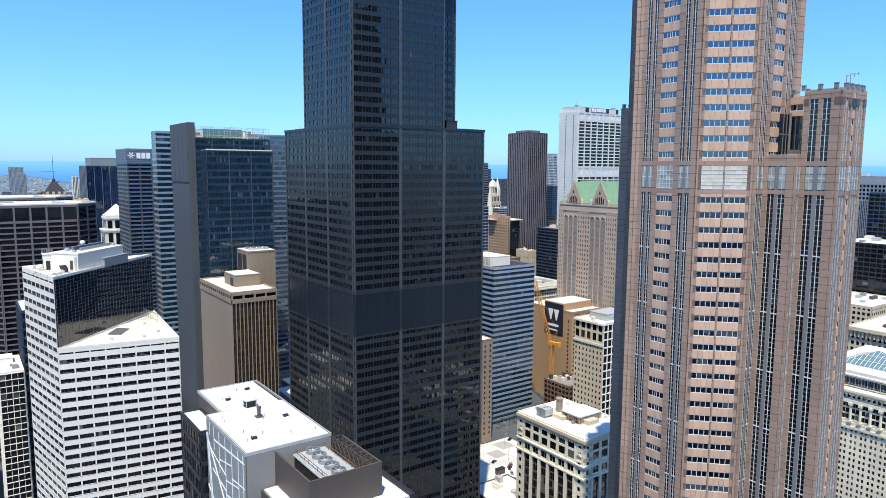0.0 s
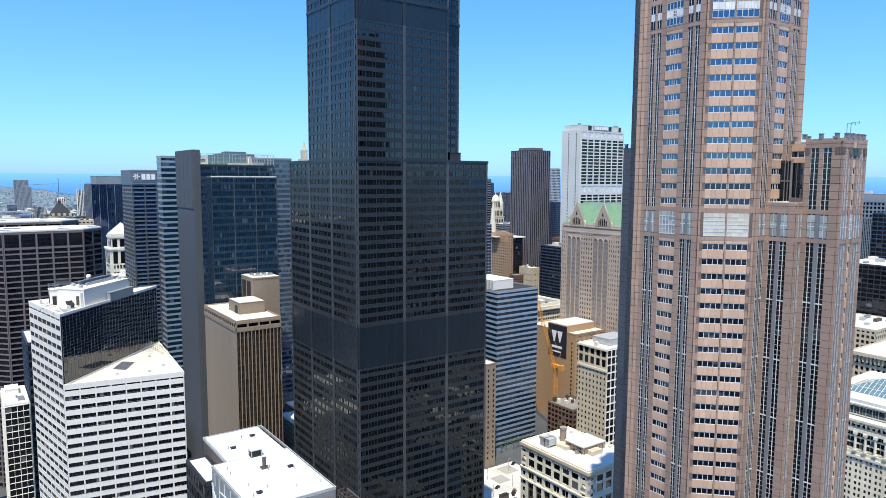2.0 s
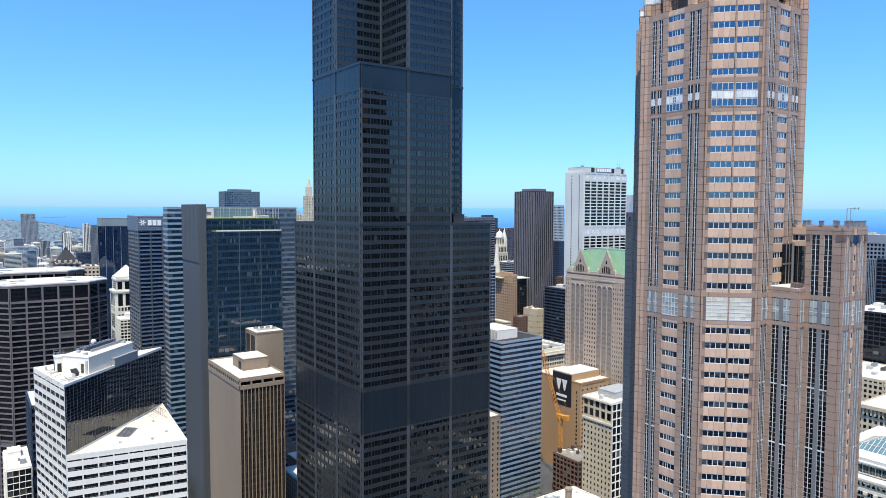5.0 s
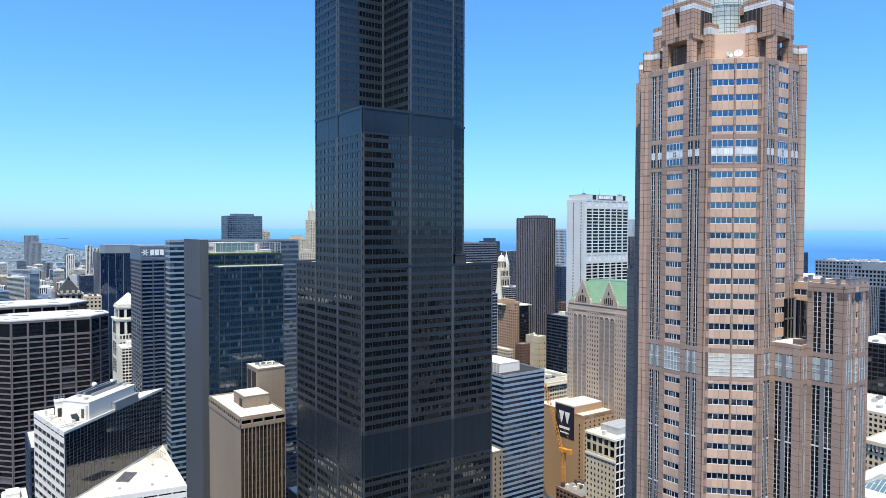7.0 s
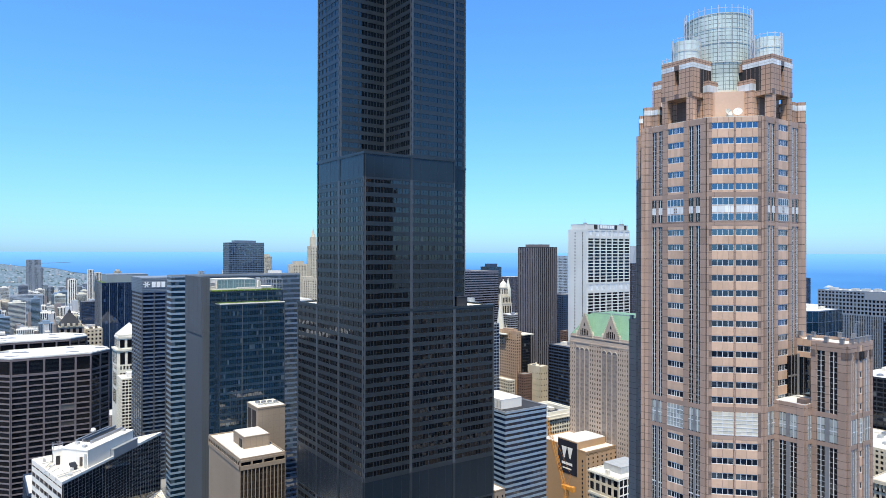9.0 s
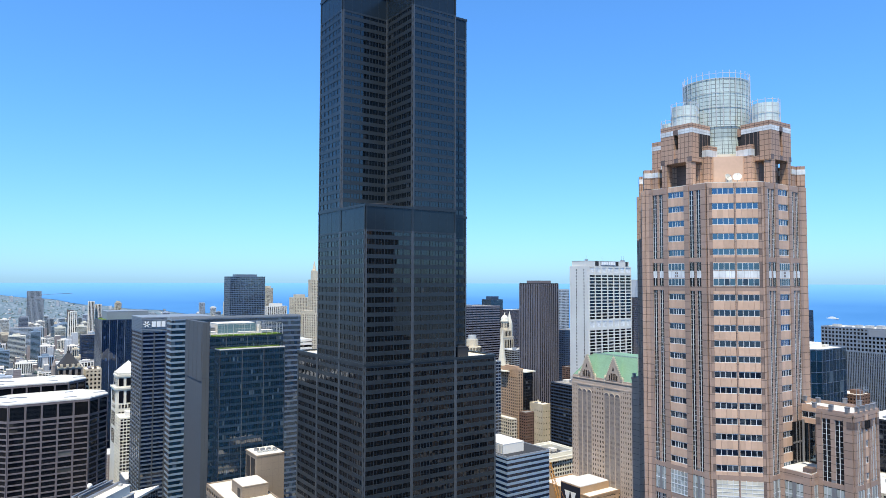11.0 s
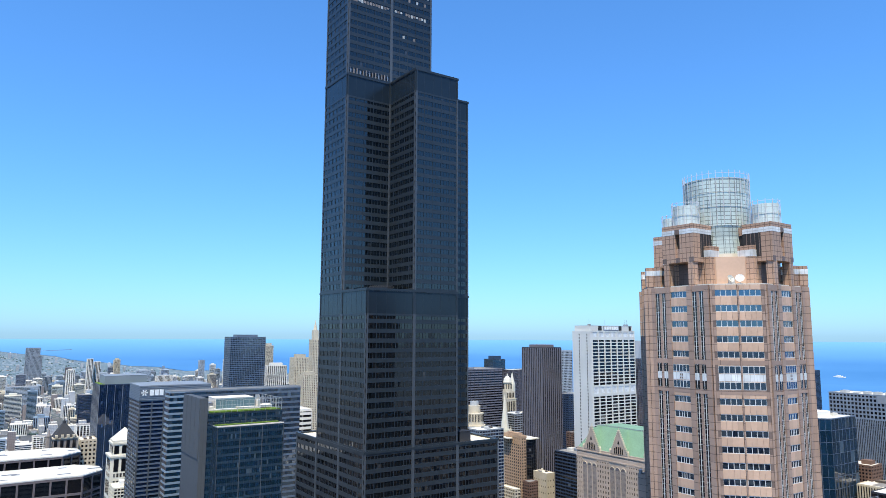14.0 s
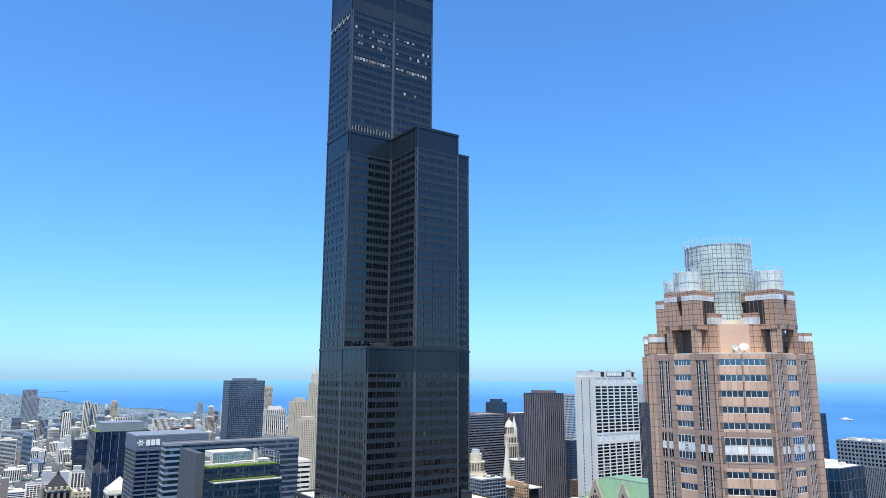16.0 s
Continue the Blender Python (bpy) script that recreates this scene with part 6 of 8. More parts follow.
penthouse(crm, 200, 220, 36, 50, 90.9, 95, "pale_unit")
random.seed(5)
for k in range(6):
    x, y = random.uniform(192.5, 216), random.uniform(32, 50)
    part("roof_box", Geo().box(x, x + 2, y, y + 2.4, 90.9, 92.0 + random.random() * 1.6), "roof_cream", crm)
# classical bank block
bank = thing("bank_block", "cream classical bank block with tall pilasters and white roof", "building", 106, -23)
shell(bank, rect(91, 124, -47, -2.5), 0, 65.2, "white_stone", "roof_white", 0.9, "white_stone")
for p, q, u in (((91, -2.5), (91, -47), (0, -1)), ((91, -47), (124, -47), (1, 0))):
    pi, qi = (p[0] + 4.8 * u[0], p[1] + 4.8 * u[1]), (q[0] - 4.8 * u[0], q[1] - 4.8 * u[1])
    facade(bank, pi, qi, 53.5, 63.2, 4.85, 1.3, 5.8, 1.7, 0.4, 0.16, 1, ("white_stone", "white_stone", "dark_glass"), 120)
    facade(bank, pi, qi, 47.6, 52, 4.4, 0.9, 5.8, 1.8, 0.6, 0.2, 2, ("white_stone", "white_stone", "dark_glass"), 60)
    facade(bank, pi, qi, 14, 46.8, 4.2, 0.9, 5.8, 1.6, 0.95, 0.12, 2, ("white_stone", "brown_metal", "dark_glass"), 240, mull="brown_metal")
    for m, n in ((p, pi), (qi, q)):
        facade(bank, m, n, 14, 63.2, 4.1, 1.9, 4.8, 3.1, 0.3, 0.3, 1, ("white_stone", "white_stone", "dark_glass"), 60)
    facade(bank, p, q, 0, 13, 6.5, 1.6, 5.0, 1.8, 0.5, 0.3, 1, ("white_stone", "white_stone", "dark_glass"), 100)
# carved window hoods on the corner bays
for y in (-4.9, -44.6):
    part("window_hood", Geo().box(90.2, 91, y - 1.3, y + 1.3, 54.6, 55.0).hexa([(90.2, y - 1.4, 57.4), (91, y - 1.4, 57.4), (91, y + 1.4, 57.4), (90.2, y + 1.4, 57.4), (90.2, y - 0.1, 58.6), (91, y - 0.1, 58.6), (91, y + 0.1, 58.6), (90.2, y + 0.1, 58.6)]), "cream_stone", bank)
for z0, z1, e in ((63.2, 64.2, 0.7), (64.2, 65.6, 1.2), (52.0, 52.8, 0.7), (52.8, 53.5, 1.1), (46.8, 47.6, 1.1), (13.0, 14.0, 0.8)):
    part("cornice", Geo().prism([(91 - e, -47 - e), (124, -47 - e), (124, -47), (91, -47), (91, -2.5), (91 - e, -2.5)], z0, z1), "cream_stone" if z0 > 60 else "white_stone", bank)
dent = Geo().box(0, 0.9, 0, 0.55, 0, 0.8).mesh("dentil", M["white_stone"])
for k in range(30):
    piece("dentil", dent, (90.25, -46.5 + k * 1.5, 62.4), bank)
chil = thing("air_unit", "pale metal chiller on a white bank roof", "air conditioner", 98, -14, 65.4)
part("housing", Geo().box(95.8, 100.6, -16.8, -11.2, 66.2, 69.6), "pale_unit", chil)
part("frame", Geo().box(95.6, 95.9, -17, -11, 65.4, 69.8).box(100.5, 100.8, -17, -11, 65.4, 69.8).box(95.6, 100.8, -14.2, -13.8, 65.4, 69.9), "steel_grey", chil)
part("roof_house", Geo().box(104, 119, -32, -20, 65.4, 68.6), "tan_concrete", bank, "weathered tan plant house")
part("roof", Geo().box(103.7, 119.3, -32.3, -19.7, 68.6, 69.1), "roof_white", bank)
part("roof_house", Geo().box(100.5, 104, -24, -17, 65.4, 67.2).box(106, 113, -36, -32.4, 65.4, 67.6).box(119.3, 122, -30, -24, 65.4, 67.0), "cream_stone", bank)
g = Geo()
for k in range(7):
    g.rod((103.4, -31.5 + k * 1.8, 65.5), (103.4, -31.5 + k * 1.8, 67.4 + (k % 3) * 0.4), 0.22)
    g.rod((104 + k * 2.1, -32.7, 66.0), (104 + k * 2.1, -32.7, 68.2 - (k % 2) * 0.7), 0.2)
g.rod((103.3, -31.5, 67.2), (103.3, -20.7, 67.2), 0.25)
part("pipework", g, "rust_steel", bank, "rusty pipes along the plant house", kind="stuff")
g = Geo()
for x, y, w, h in ((103.85, -30.5, 2.2, 2.0), (103.85, -26.6, 1.4, 1.6), (103.85, -23.5, 2.0, 1.9)):
    g.box(x, x + 0.2, y, y + w, 65.9, 65.9 + h)
part("louvre", g, "core_dark", bank)
part("flue", Geo().prism(circle(109, -13.5, 1.6, 18), 65.4, 71.5).prism(circle(109, -13.5, 1.9, 18), 71.5, 72.4), "tan_concrete", bank)
random.seed(21)
for k in range(16):
    x, y = random.uniform(100, 121), random.uniform(-36, -6)
    part("roof_box", Geo().box(x, x + random.uniform(0.6, 1.8), y, y + random.uniform(0.6, 1.8), 65.4, 65.9 + random.random() * 1.4), random.choice(("pale_unit", "roof_cream", "steel_grey")), bank)

# ---- gabled granite tower ----
gab = thing("office_tower", "beige granite tower with green copper gabled roof", "building", 316, 136)
shell(gab, rect(292, 342, 100, 171.0), 0, 156.0, "beige_granite", "roof_grey", 0)
BG = ("beige_granite", "beige_granite", "grey_glass")
BD = ("beige_granite", "mauve_beige", "mauve_panel")
ys = (171.0, 164.6, 148.8, 141.0, 135.4, 118.6, 112.0, 100.0)
for k, (a, b) in enumerate(zip(ys, ys[1:])):
    if k in (1, 4):
        facade(gab, (292, a), (292, b), 4, 146, 3.9, 2.15, 5.4, 0.9, 0.25, 0.12, 4, BD, 120, mull="mauve_beige")
    else:
        facade(gab, (292, a), (292, b), 4, 152, 3.9, 2.0, 2.3, 1.35, 0.35, 0.3, 1, BG, 280, split=k in (2, 3))
facade(gab, (292, 100), (342, 100), 4, 152, 3.9, 1.9, 2.8, 1.3, 0.3, 0.25, 1, BG, 300, split=False)
g = Geo()
for z0, z1, e in ((152.2, 153.2, 0.45), (157.2, 158.0, 0.35)):
    g.box(292 - e, 342 + e, 100 - e, 171.0 + e, z0, z1)
part("cornice", g, "beige_granite", gab)
part("attic", Geo().box(292.4, 341.6, 100.4, 170.6, 156.0, 159.6), "beige_granite", gab)
part("main_roof", Geo().hexa([(293.2, 100.6, 159.6), (340.8, 100.6, 159.6), (340.8, 170.4, 159.6), (293.2, 170.4, 159.6), (304, 110.0, 177.4), (330, 110.0, 177.4), (330, 158.0, 177.4), (304, 158.0, 177.4)]), "copper_green", gab, "green copper roof slope")
for yc in (154.6, 125.8):
    hw = 8.5
    zt = 177.4
    gable = part("gable", Geo().hexa([(292.2, yc + hw, 159.0), (292.2, yc - hw, 159.0), (293.6, yc - hw, 159.0), (293.6, yc + hw, 159.0), (292.2, yc + 0.25, zt), (292.2, yc - 0.25, zt), (293.6, yc - 0.25, zt), (293.6, yc + 0.25, zt)]), "beige_granite", gab)
    part("gable_roof", Geo().hexa([(293.6, yc + hw - 0.3, 159.0), (293.6, yc - hw + 0.3, 159.0), (306, yc - hw + 0.3, 159.0), (306, yc + hw - 0.3, 159.0), (293.6, yc + 0.15, zt - 0.7), (293.6, yc - 0.15, zt - 0.7), (306, yc - 0.15, zt - 0.7), (306, yc + 0.15, zt - 0.7)]), "copper_green", gab, "green copper gable roof")
    if hw > 8:
        for k in range(5):
            part("window", Geo().box(292.0, 292.3, yc - 4.3 + k * 1.9, yc - 3.3 + k * 1.9, 159.4, 163.6 + (1.2 if k in (1, 2, 3) else 0)), "dark_glass", gable)
        part("window", Geo().hexa([(292.0, yc - 0.9, 167.0), (292.3, yc - 0.9, 167.0), (292.3, yc + 0.9, 167.0), (292.0, yc + 0.9, 167.0), (292.0, yc - 0.2, 169.9), (292.3, yc - 0.2, 169.9), (292.3, yc + 0.2, 169.9), (292.0, yc + 0.2, 169.9)]), "dark_glass", gable)
    g = Geo()
    for e in (-1, 1):
        for k in range(13):
            y, z = yc + e * hw * 1.02 * (1 - k / 12.5), 159.2 + (zt - 159.0) * k / 12.5
            g.box(291.9, 293.9, y - 0.35, y + 0.35, z, z + 0.9)
    g.rod((293, yc, zt), (293, yc, zt + 2.6), 0.12)
    part("gable_trim", g, "cream_stone", gable)
    for e in (-1, 1):
        q = circle(292.8, yc + e * (hw + 0.6), 0.9, 8)
        part("pinnacle", Geo().prism(q, 156.5, 161.6).prism(q, 161.6, 163.2, circle(292.8, yc + e * (hw + 0.6), 0.05, 8)), "cream_stone", gab)
g = Geo()
for k in range(31):
    g.rod((304, 110 + k * 1.6, 177.4), (304, 110 + k * 1.6, 178.7), 0.2)
g.rod((304, 110, 178.0), (304, 158, 178.0), 0.2)
part("ridge_crest", g, "steel_grey", gab)
g = Geo()
for k in range(14):
    a = k / 13
    x, y, z = 293.2 + 10.8 * a, 100.6 + 9.4 * a, 159.6 + 17.8 * a
    g.box(x - 0.5, x + 0.5, y - 0.5, y + 0.5, z - 0.2, z + 0.9)
part("hip_trim", g, "cream_stone", gab)
part("pinnacle", Geo().prism(circle(292.8, 100.8, 0.9, 8), 156.5, 162.6).prism(circle(292.8, 100.8, 0.9, 8), 162.6, 164.4, circle(292.8, 100.8, 0.05, 8)), "cream_stone", gab)
for k in (1, 4):
    wd = (ys[k] - ys[k + 1]) / 3
    for j in range(3):
        y = ys[k] - wd * (j + 0.5)
        q = [(wd * 0.40 * math.cos(math.pi * i / 10), wd * 0.40 * math.sin(math.pi * i / 10)) for i in range(11)]
        g = Geo()
        n = len(q)
        g.v += [(291.75, y + a, 146.4 + b) for a, b in q] + [(292.05, y + a, 146.4 + b) for a, b in q]
        g.f += [tuple(range(n)), tuple(range(2 * n - 1, n - 1, -1))] + [(i, i + n, (i + 1) % n + n, (i + 1) % n) for i in range(n)]
        arch = part("arch", g, "mauve_stone", gab)
        rim = Geo()
        for i in range(10):
            (a0, b0), (a1, b1) = q[i], q[i + 1]
            rim.rod((291.8, y + a0 * 1.12, 146.4 + b0 * 1.12), (291.8, y + a1 * 1.12, 146.4 + b1 * 1.12), 0.25)
        part("arch_rim", rim, "cream_stone", arch)

# ---- tall white gridded tower ----
chs = thing("skyscraper", "tall white granite tower with gridded windows and blank end", "skyscraper", 537, 361)
shell(chs, rect(496, 578, 346, 375.5), 0, 257.5, "silver_panel", "roof_grey", 0)
CG = dict(floor=3.95, sill=1.15, bay=11.3, pier=1.5, pd=0.9, sd=0.45, sub=1, mats=("silver_panel", "silver_panel", "dark_glass"), pieces=300)
for a, b in ((0, 178), (190, 247)):
    facade(chs, (499, 346), (578, 346), a, b, **CG)
for a, b in ((178, 190), (247, 257.5)):
    facade(chs, (499, 346), (578, 346), a, b, b - a, 3.0, 11.3, 2.8, 0.7, 0.5, 1, ("silver_panel", "silver_panel", "louver_white"), 320)
g = Geo()
for z in range(2, 64):
    for y in (350.5, 363.5):
        g.box(495.8, 496.02, y, y + 1.3, z * 4.0, z * 4.0 + 2.2)
part("slot_glazing", g, "dark_glass", chs, kind="stuff")
part("end_wall", Geo().box(495.9, 499, 345.4, 376, 0, 258), "silver_panel", chs)
penthouse(chs, 498, 577, 348, 374, 257.6, 264.2, "silver_panel")
g = Geo()
for x in (500, 503, 566, 569, 572):
    g.prism(circle(x, 352, 1.2, 10), 264.4, 266.4)
for x in (501, 530, 567, 571):
    g.rod((x, 352, 264.4), (x, 352, 272.0), 0.12)
part("roof_gear", g, "steel_grey", chs)
for x0, x1 in ((513, 519), (551.5, 556), (570, 574)):
    part("vent", Geo().box(x0, x1, 347.6, 348.0, 258.4, 264.0), "core_dark", chs)
part("sign_board", Geo().box(522.5, 551, 347.7, 348.0, 258.2, 264.0), "steel_grey", chs)
sg = thing("sign", "white blocky rooftop wordmark on the gridded tower", "sign", 537, 347, 259.5)
for k in range(6):
    part("bar", Geo().box(524 + k * 4.4, 527.2 + k * 4.4, 347.0, 347.6, 259.4, 263.4), "sign_white", sg)

# ---- dark ribbed tower and its neighbours ----
office("skyscraper", "tall dark tower with grey vertical ribs", rect(495, 531, 433, 472), 0, 235, "skyscraper", floor=3.8, sill=0.8, bay=3.6, pier=1.35, pd=0.9, sd=0.15, sub=1, mats=("dark_rib", "black_steel", "dark_glass"), pieces=120, split=True)
solo("plant_house", Geo().box(503, 524, 440, 466, 235.3, 239.5), "mauve_stone", "grey-brown roof plant house on a dark tower", "plant house")
sml = thing("office_block", "tan brick block with ornate parapet", "building", 460, 440)
shell(sml, rect(450, 458, 424, 458), 0, 123.5, "tan_brick", "roof_cream", 0)
facade(sml, (450, 458), (450, 424), 10, 122, 3.7, 1.7, 3.6, 1.9, 0.2, 0.15, 1, ("tan_brick", "tan_brick", "dark_glass"), 200, split=False)
facade(sml, (450, 424), (458, 424), 10, 122, 3.7, 1.7, 3.6, 1.9, 0.2, 0.15, 1, ("tan_brick", "tan_brick", "dark_glass"), 240, split=False)
part("parapet", Geo().ring(rect(450, 458, 424, 458), 0.8, 0.6, 122.2, 125.4).box(451, 457, 430, 452, 123.8, 127.6), "tan_brick", sml)
for k in range(10):
    part("pilaster", Geo().box(449.0, 450.0, 424.2 + k * 3.6, 425.4 + k * 3.6, 114.0, 126.2), "tan_brick", sml)
drk = office("office_block", "narrow dark block with projecting white roof slab", rect(459, 474, 424, 458), 0, 119.5, floor=3.7, sill=0.6, bay=3.6, pier=0.4, sub=1, parapet=0, mats=("black_steel", "black_steel", "dark_glass"))
part("roof_slab", Geo().box(458.7, 478, 421, 460, 119.8, 121.0), "white_stone", drk)
part("roof_slab", Geo().box(443, 449.5, 440, 458, 119.8, 121.0), "white_stone", drk)
office("office_block", "pale yellow rendered block", rect(463, 476, 392, 416), 0, 82, core="cream_stone", roof="roof_cream", floor=7.2, sill=5.6, bay=4.2, pier=3.2, pd=0.16, sd=0.1, sub=1, mats=("cream_stone", "cream_stone", "dark_glass"), pieces=40)
office("office_block", "small red-brown brick block", rect(438, 452, 396, 408), 0, 74, core="brown_brick", floor=3.6, sill=1.8, bay=3.5, pier=1.5, sub=1, mats=("brown_brick", "brown_brick", "dark_glass"), pieces=40)
office("office_block", "cream terracotta block with ornate roofline", rect(398, 406, 376, 404), 0, 74, core="cream_stone", roof="roof_cream", floor=3.8, sill=1.6, bay=3.6, pier=1.4, sub=1, mats=("cream_stone", "cream_stone", "dark_glass"), pieces=40)
office("office_tower", "dark grey glass office slab", rect(451, 506, 322, 364), 0, 115.4, floor=3.9, sill=1.5, bay=4.2, pier=0.5, pd=0.2, sub=1, mats=("black_steel", "blue_frame", "dark_glass"), pieces=120)
arc = office("office_block", "low white block with rows of dark windows and bold cornice", rect(306, 352, 214, 262), 0, 73.4, core="white_stone", roof="roof_white", floor=3.9, sill=1.5, bay=3.0, pier=1.0, pd=0.35, sub=1, mats=("white_stone", "white_stone", "dark_glass"), pieces=80)
part("cornice", Geo().ring(rect(304.8, 353, 212.8, 263), 1.6, 0.8, 73.4, 74.4).ring(rect(305.4, 352.6, 213.4, 262.6), 0.8, 0.8, 74.4, 76.6), "white_stone", arc)
part("light_court", Geo().box(316, 344, 222, 252, 73.9, 74.1), "roof_dark", arc)
part("court_wall", Geo().ring(rect(316, 344, 222, 252), 0.7, 0.7, 73.9, 77.6), "white_stone", arc)
for k in range(6):
    part("opening", Geo().box(318 + k * 4.2, 320.2 + k * 4.2, 221.85, 222.0, 74.6, 76.6), "core_dark", arc)
for x, y, hh in ((308.5, 240, 2.6), (309, 250, 1.8), (346, 230, 2.2), (346, 244, 3.0), (326, 256, 2.4)):
    part("roof_box", Geo().box(x, x + 3.2, y, y + 3.0, 73.9, 73.9 + hh), "roof_white", arc)
office("office_tower", "broad dark tower with horizontal bands", rect(515, 598, 641, 700), 0, 196.5, floor=3.9, sill=1.9, bay=8, pier=0.4, sd=0.3, sub=1, mats=("black_steel", "dark_rib", "dark_glass"), pieces=120)

# rounded white tower with setbacks
rnd = thing("stone_tower", "white terracotta tower with rounded setbacks", "building", 384, 435)
part("wall", Geo().prism(circle(384, 435, 13.5, 28), 0, 143).prism(circle(384, 435, 11.5, 28), 143, 157).prism(circle(384, 435, 7.5, 28), 157, 166), "cream_stone", rnd)
part("cap", Geo().prism(circle(384, 435, 5.5, 20), 166, 171, circle(384, 435, 5.0, 20)), "pale_unit", rnd)
for k in range(20):
    a = math.pi * 0.75 + k * math.pi / 19
    x, y = 384 + 11.6 * math.cos(a), 435 + 11.6 * math.sin(a)
    part("slot", Geo().box(x - 0.35, x + 0.35, y - 0.35, y + 0.35, 147, 156), "core_dark", rnd)
office("office_block", "low blue glass block with pale roof", rect(362, 398, 396, 424), 0, 141, roof="roof_white", floor=3.9, sill=1.2, bay=4, pier=0.3, sub=1, mats=("pale_blue_panel", "pale_blue_panel", "deep_blue_glass"), pieces=80)
# white steeple on a tower
stp = thing("steeple", "slender white church steeple above a stone tower", "steeple", 535, 559)
part("tower", Geo().box(527, 543, 551, 567, 0, 106).box(526.4, 543.6, 550.4, 567.6, 104.5, 106.5).prism(circle(535, 559, 7.5, 8), 106.5, 112), "white_stone", stp)
part("spire", Geo().prism(circle(535, 559, 6.4, 8), 112, 164, circle(535, 559, 0.25, 8)), "white_stone", stp)
for k in range(4):
    a = math.pi / 4 + k * math.pi / 2
    x, y = 535 + 9 * math.cos(a), 559 + 9 * math.sin(a)
    part("pinnacle", Geo().prism(circle(x, y, 1.2, 6), 106.5, 111).prism(circle(x, y, 1.2, 6), 111, 118, circle(x, y, 0.1, 6)), "white_stone", stp)
# domed white tower beyond
dom = thing("stone_tower", "cream stone clock tower with domed lantern", "building", 866, 950)
part("shaft", Geo().box(852, 880, 936, 964, 0, 112).box(854, 878, 938, 962, 112, 128).box(851.4, 880.6, 935.4, 964.6, 110.5, 112.5), "cream_stone", dom)
part("lantern", Geo().prism(circle(866, 950, 10.5, 16), 128, 131).prism(circle(866, 950, 9, 16), 131, 146).prism(circle(866, 950, 10, 16), 146, 148), "cream_stone", dom)
part("dome", Geo().prism(circle(866, 950, 9.2, 18), 148, 156, circle(866, 950, 7.4, 18)).prism(circle(866, 950, 7.4, 18), 156, 161, circle(866, 950, 3.0, 18)).prism(circle(866, 950, 1.2, 8), 161, 166.5), "white_stone", dom)
for k in range(8):
    a = math.pi * 0.8 + k * math.pi / 7
    x, y = 866 + 9.0 * math.cos(a), 950 + 9.0 * math.sin(a)
    part("opening", Geo().prism(circle(x, y, 0.9, 6), 133, 144), "core_dark", dom)
for k in range(5):
    part("window", Geo().box(854.5 + k * 5, 857 + k * 5, 935.6, 936, 60, 106), "dark_glass", dom)
    part("window", Geo().box(851.6, 852, 938.5 + k * 5, 941 + k * 5, 60, 106), "dark_glass", dom)
    part("window", Geo().box(856 + k * 4.2, 858 + k * 4.2, 937.6, 938, 114, 125), "dark_glass", dom)
spr = thing("steeple", "small white spire beside a domed tower", "steeple", 893, 965)
part("turret", Geo().prism(circle(893, 965, 7, 10), 0, 142), "white_stone", spr)
part("spire", Geo().prism(circle(893, 965, 6.4, 10), 142, 168, circle(893, 965, 0.3, 10)), "white_stone", spr)
office("office_block", "grey banded block with a white roof beneath the domed tower", rect(640, 672, 660, 690), 0, 118, roof="roof_white", floor=3.8, sill=1.6, bay=6, pier=0.3, sub=1, mats=("striped_pale", "striped_pale", "dark_glass"))

# ---- right of the granite tower ----
office("office_tower", "teal glass office block with white roof plant", [(604, 128), (612, 120), (664, 120), (664, 172), (604, 172)], 0, 166, roof="roof_white", floor=11.8, sill=0.35, bay=7.5, pier=0.22, sub=1, mats=("band_metal", "band_metal", "curtain_glass"), pieces=100)
solo("plant_house", Geo().box(606, 640, 134, 166, 166.3, 172.0), "white_panel", "white roof plant house on a teal glass block", "plant house")
rib = office("office_tower", "long blue-grey slab with a fine window grid", rect(789, 835, 10, 208), 0, 150, floor=3.9, sill=0.5, bay=2.0, pier=0.95, pd=0.5, sub=1, parapet=0, mats=("slab_blue", "band_metal", "dark_glass"), pieces=120)
shell(rib, rect(789.1, 835, 10, 208), 150, 180, "core_dark", "roof_white", 0.9, "slab_blue")
facade(rib, (789, 208), (789, 10), 150, 180, 5.0, 2.0, 4.4, 1.7, 0.4, 0.35, 1, ("slab_blue", "slab_blue", "dark_glass"), 0, split=False)
facade(rib, (789, 10), (835, 10), 150, 180, 5.0, 2.0, 4.4, 1.7, 0.4, 0.35, 1, ("slab_blue", "slab_blue", "dark_glass"), 0, split=False)
random.seed(9)
g = Geo()
for k in range(14):
    y = 20 + k * 13
    g.box(795, 805, y, y + random.uniform(4, 9), 180.2, 181 + random.random() * 3.5)
part("roof_gear", g, "pale_unit", rib)
part("blank_panel", Geo().box(788.4, 789.0, 10, 150, 170.5, 179.5), "striped_pale", rib, "blank pale parapet panel")
low_b = office("office_block", "low red brick block with a pale roof", rect(675, 700, 112, 136), 0, 113, core="brown_brick", roof="roof_cream", floor=3.6, sill=1.7, bay=3.4, pier=1.5, sub=1, mats=("brown_brick", "brown_brick", "dark_glass"), pieces=40)
part("roof_house", Geo().box(684, 694, 116, 126, 113.2, 117.5), "brown_brick", low_b)
low_c = office("office_block", "low cream block with close vertical fins", rect(650, 690, 40, 116), 0, 97, core="cream_stone", roof="roof_cream", floor=24.0, sill=2.5, bay=2.6, pier=1.2, pd=0.8, sub=1, mats=("cream_stone", "cream_stone", "dark_glass"), pieces=40)
part("roof_well", Geo().box(656, 684, 60, 104, 97.2, 97.6), "roof_grey", low_c)
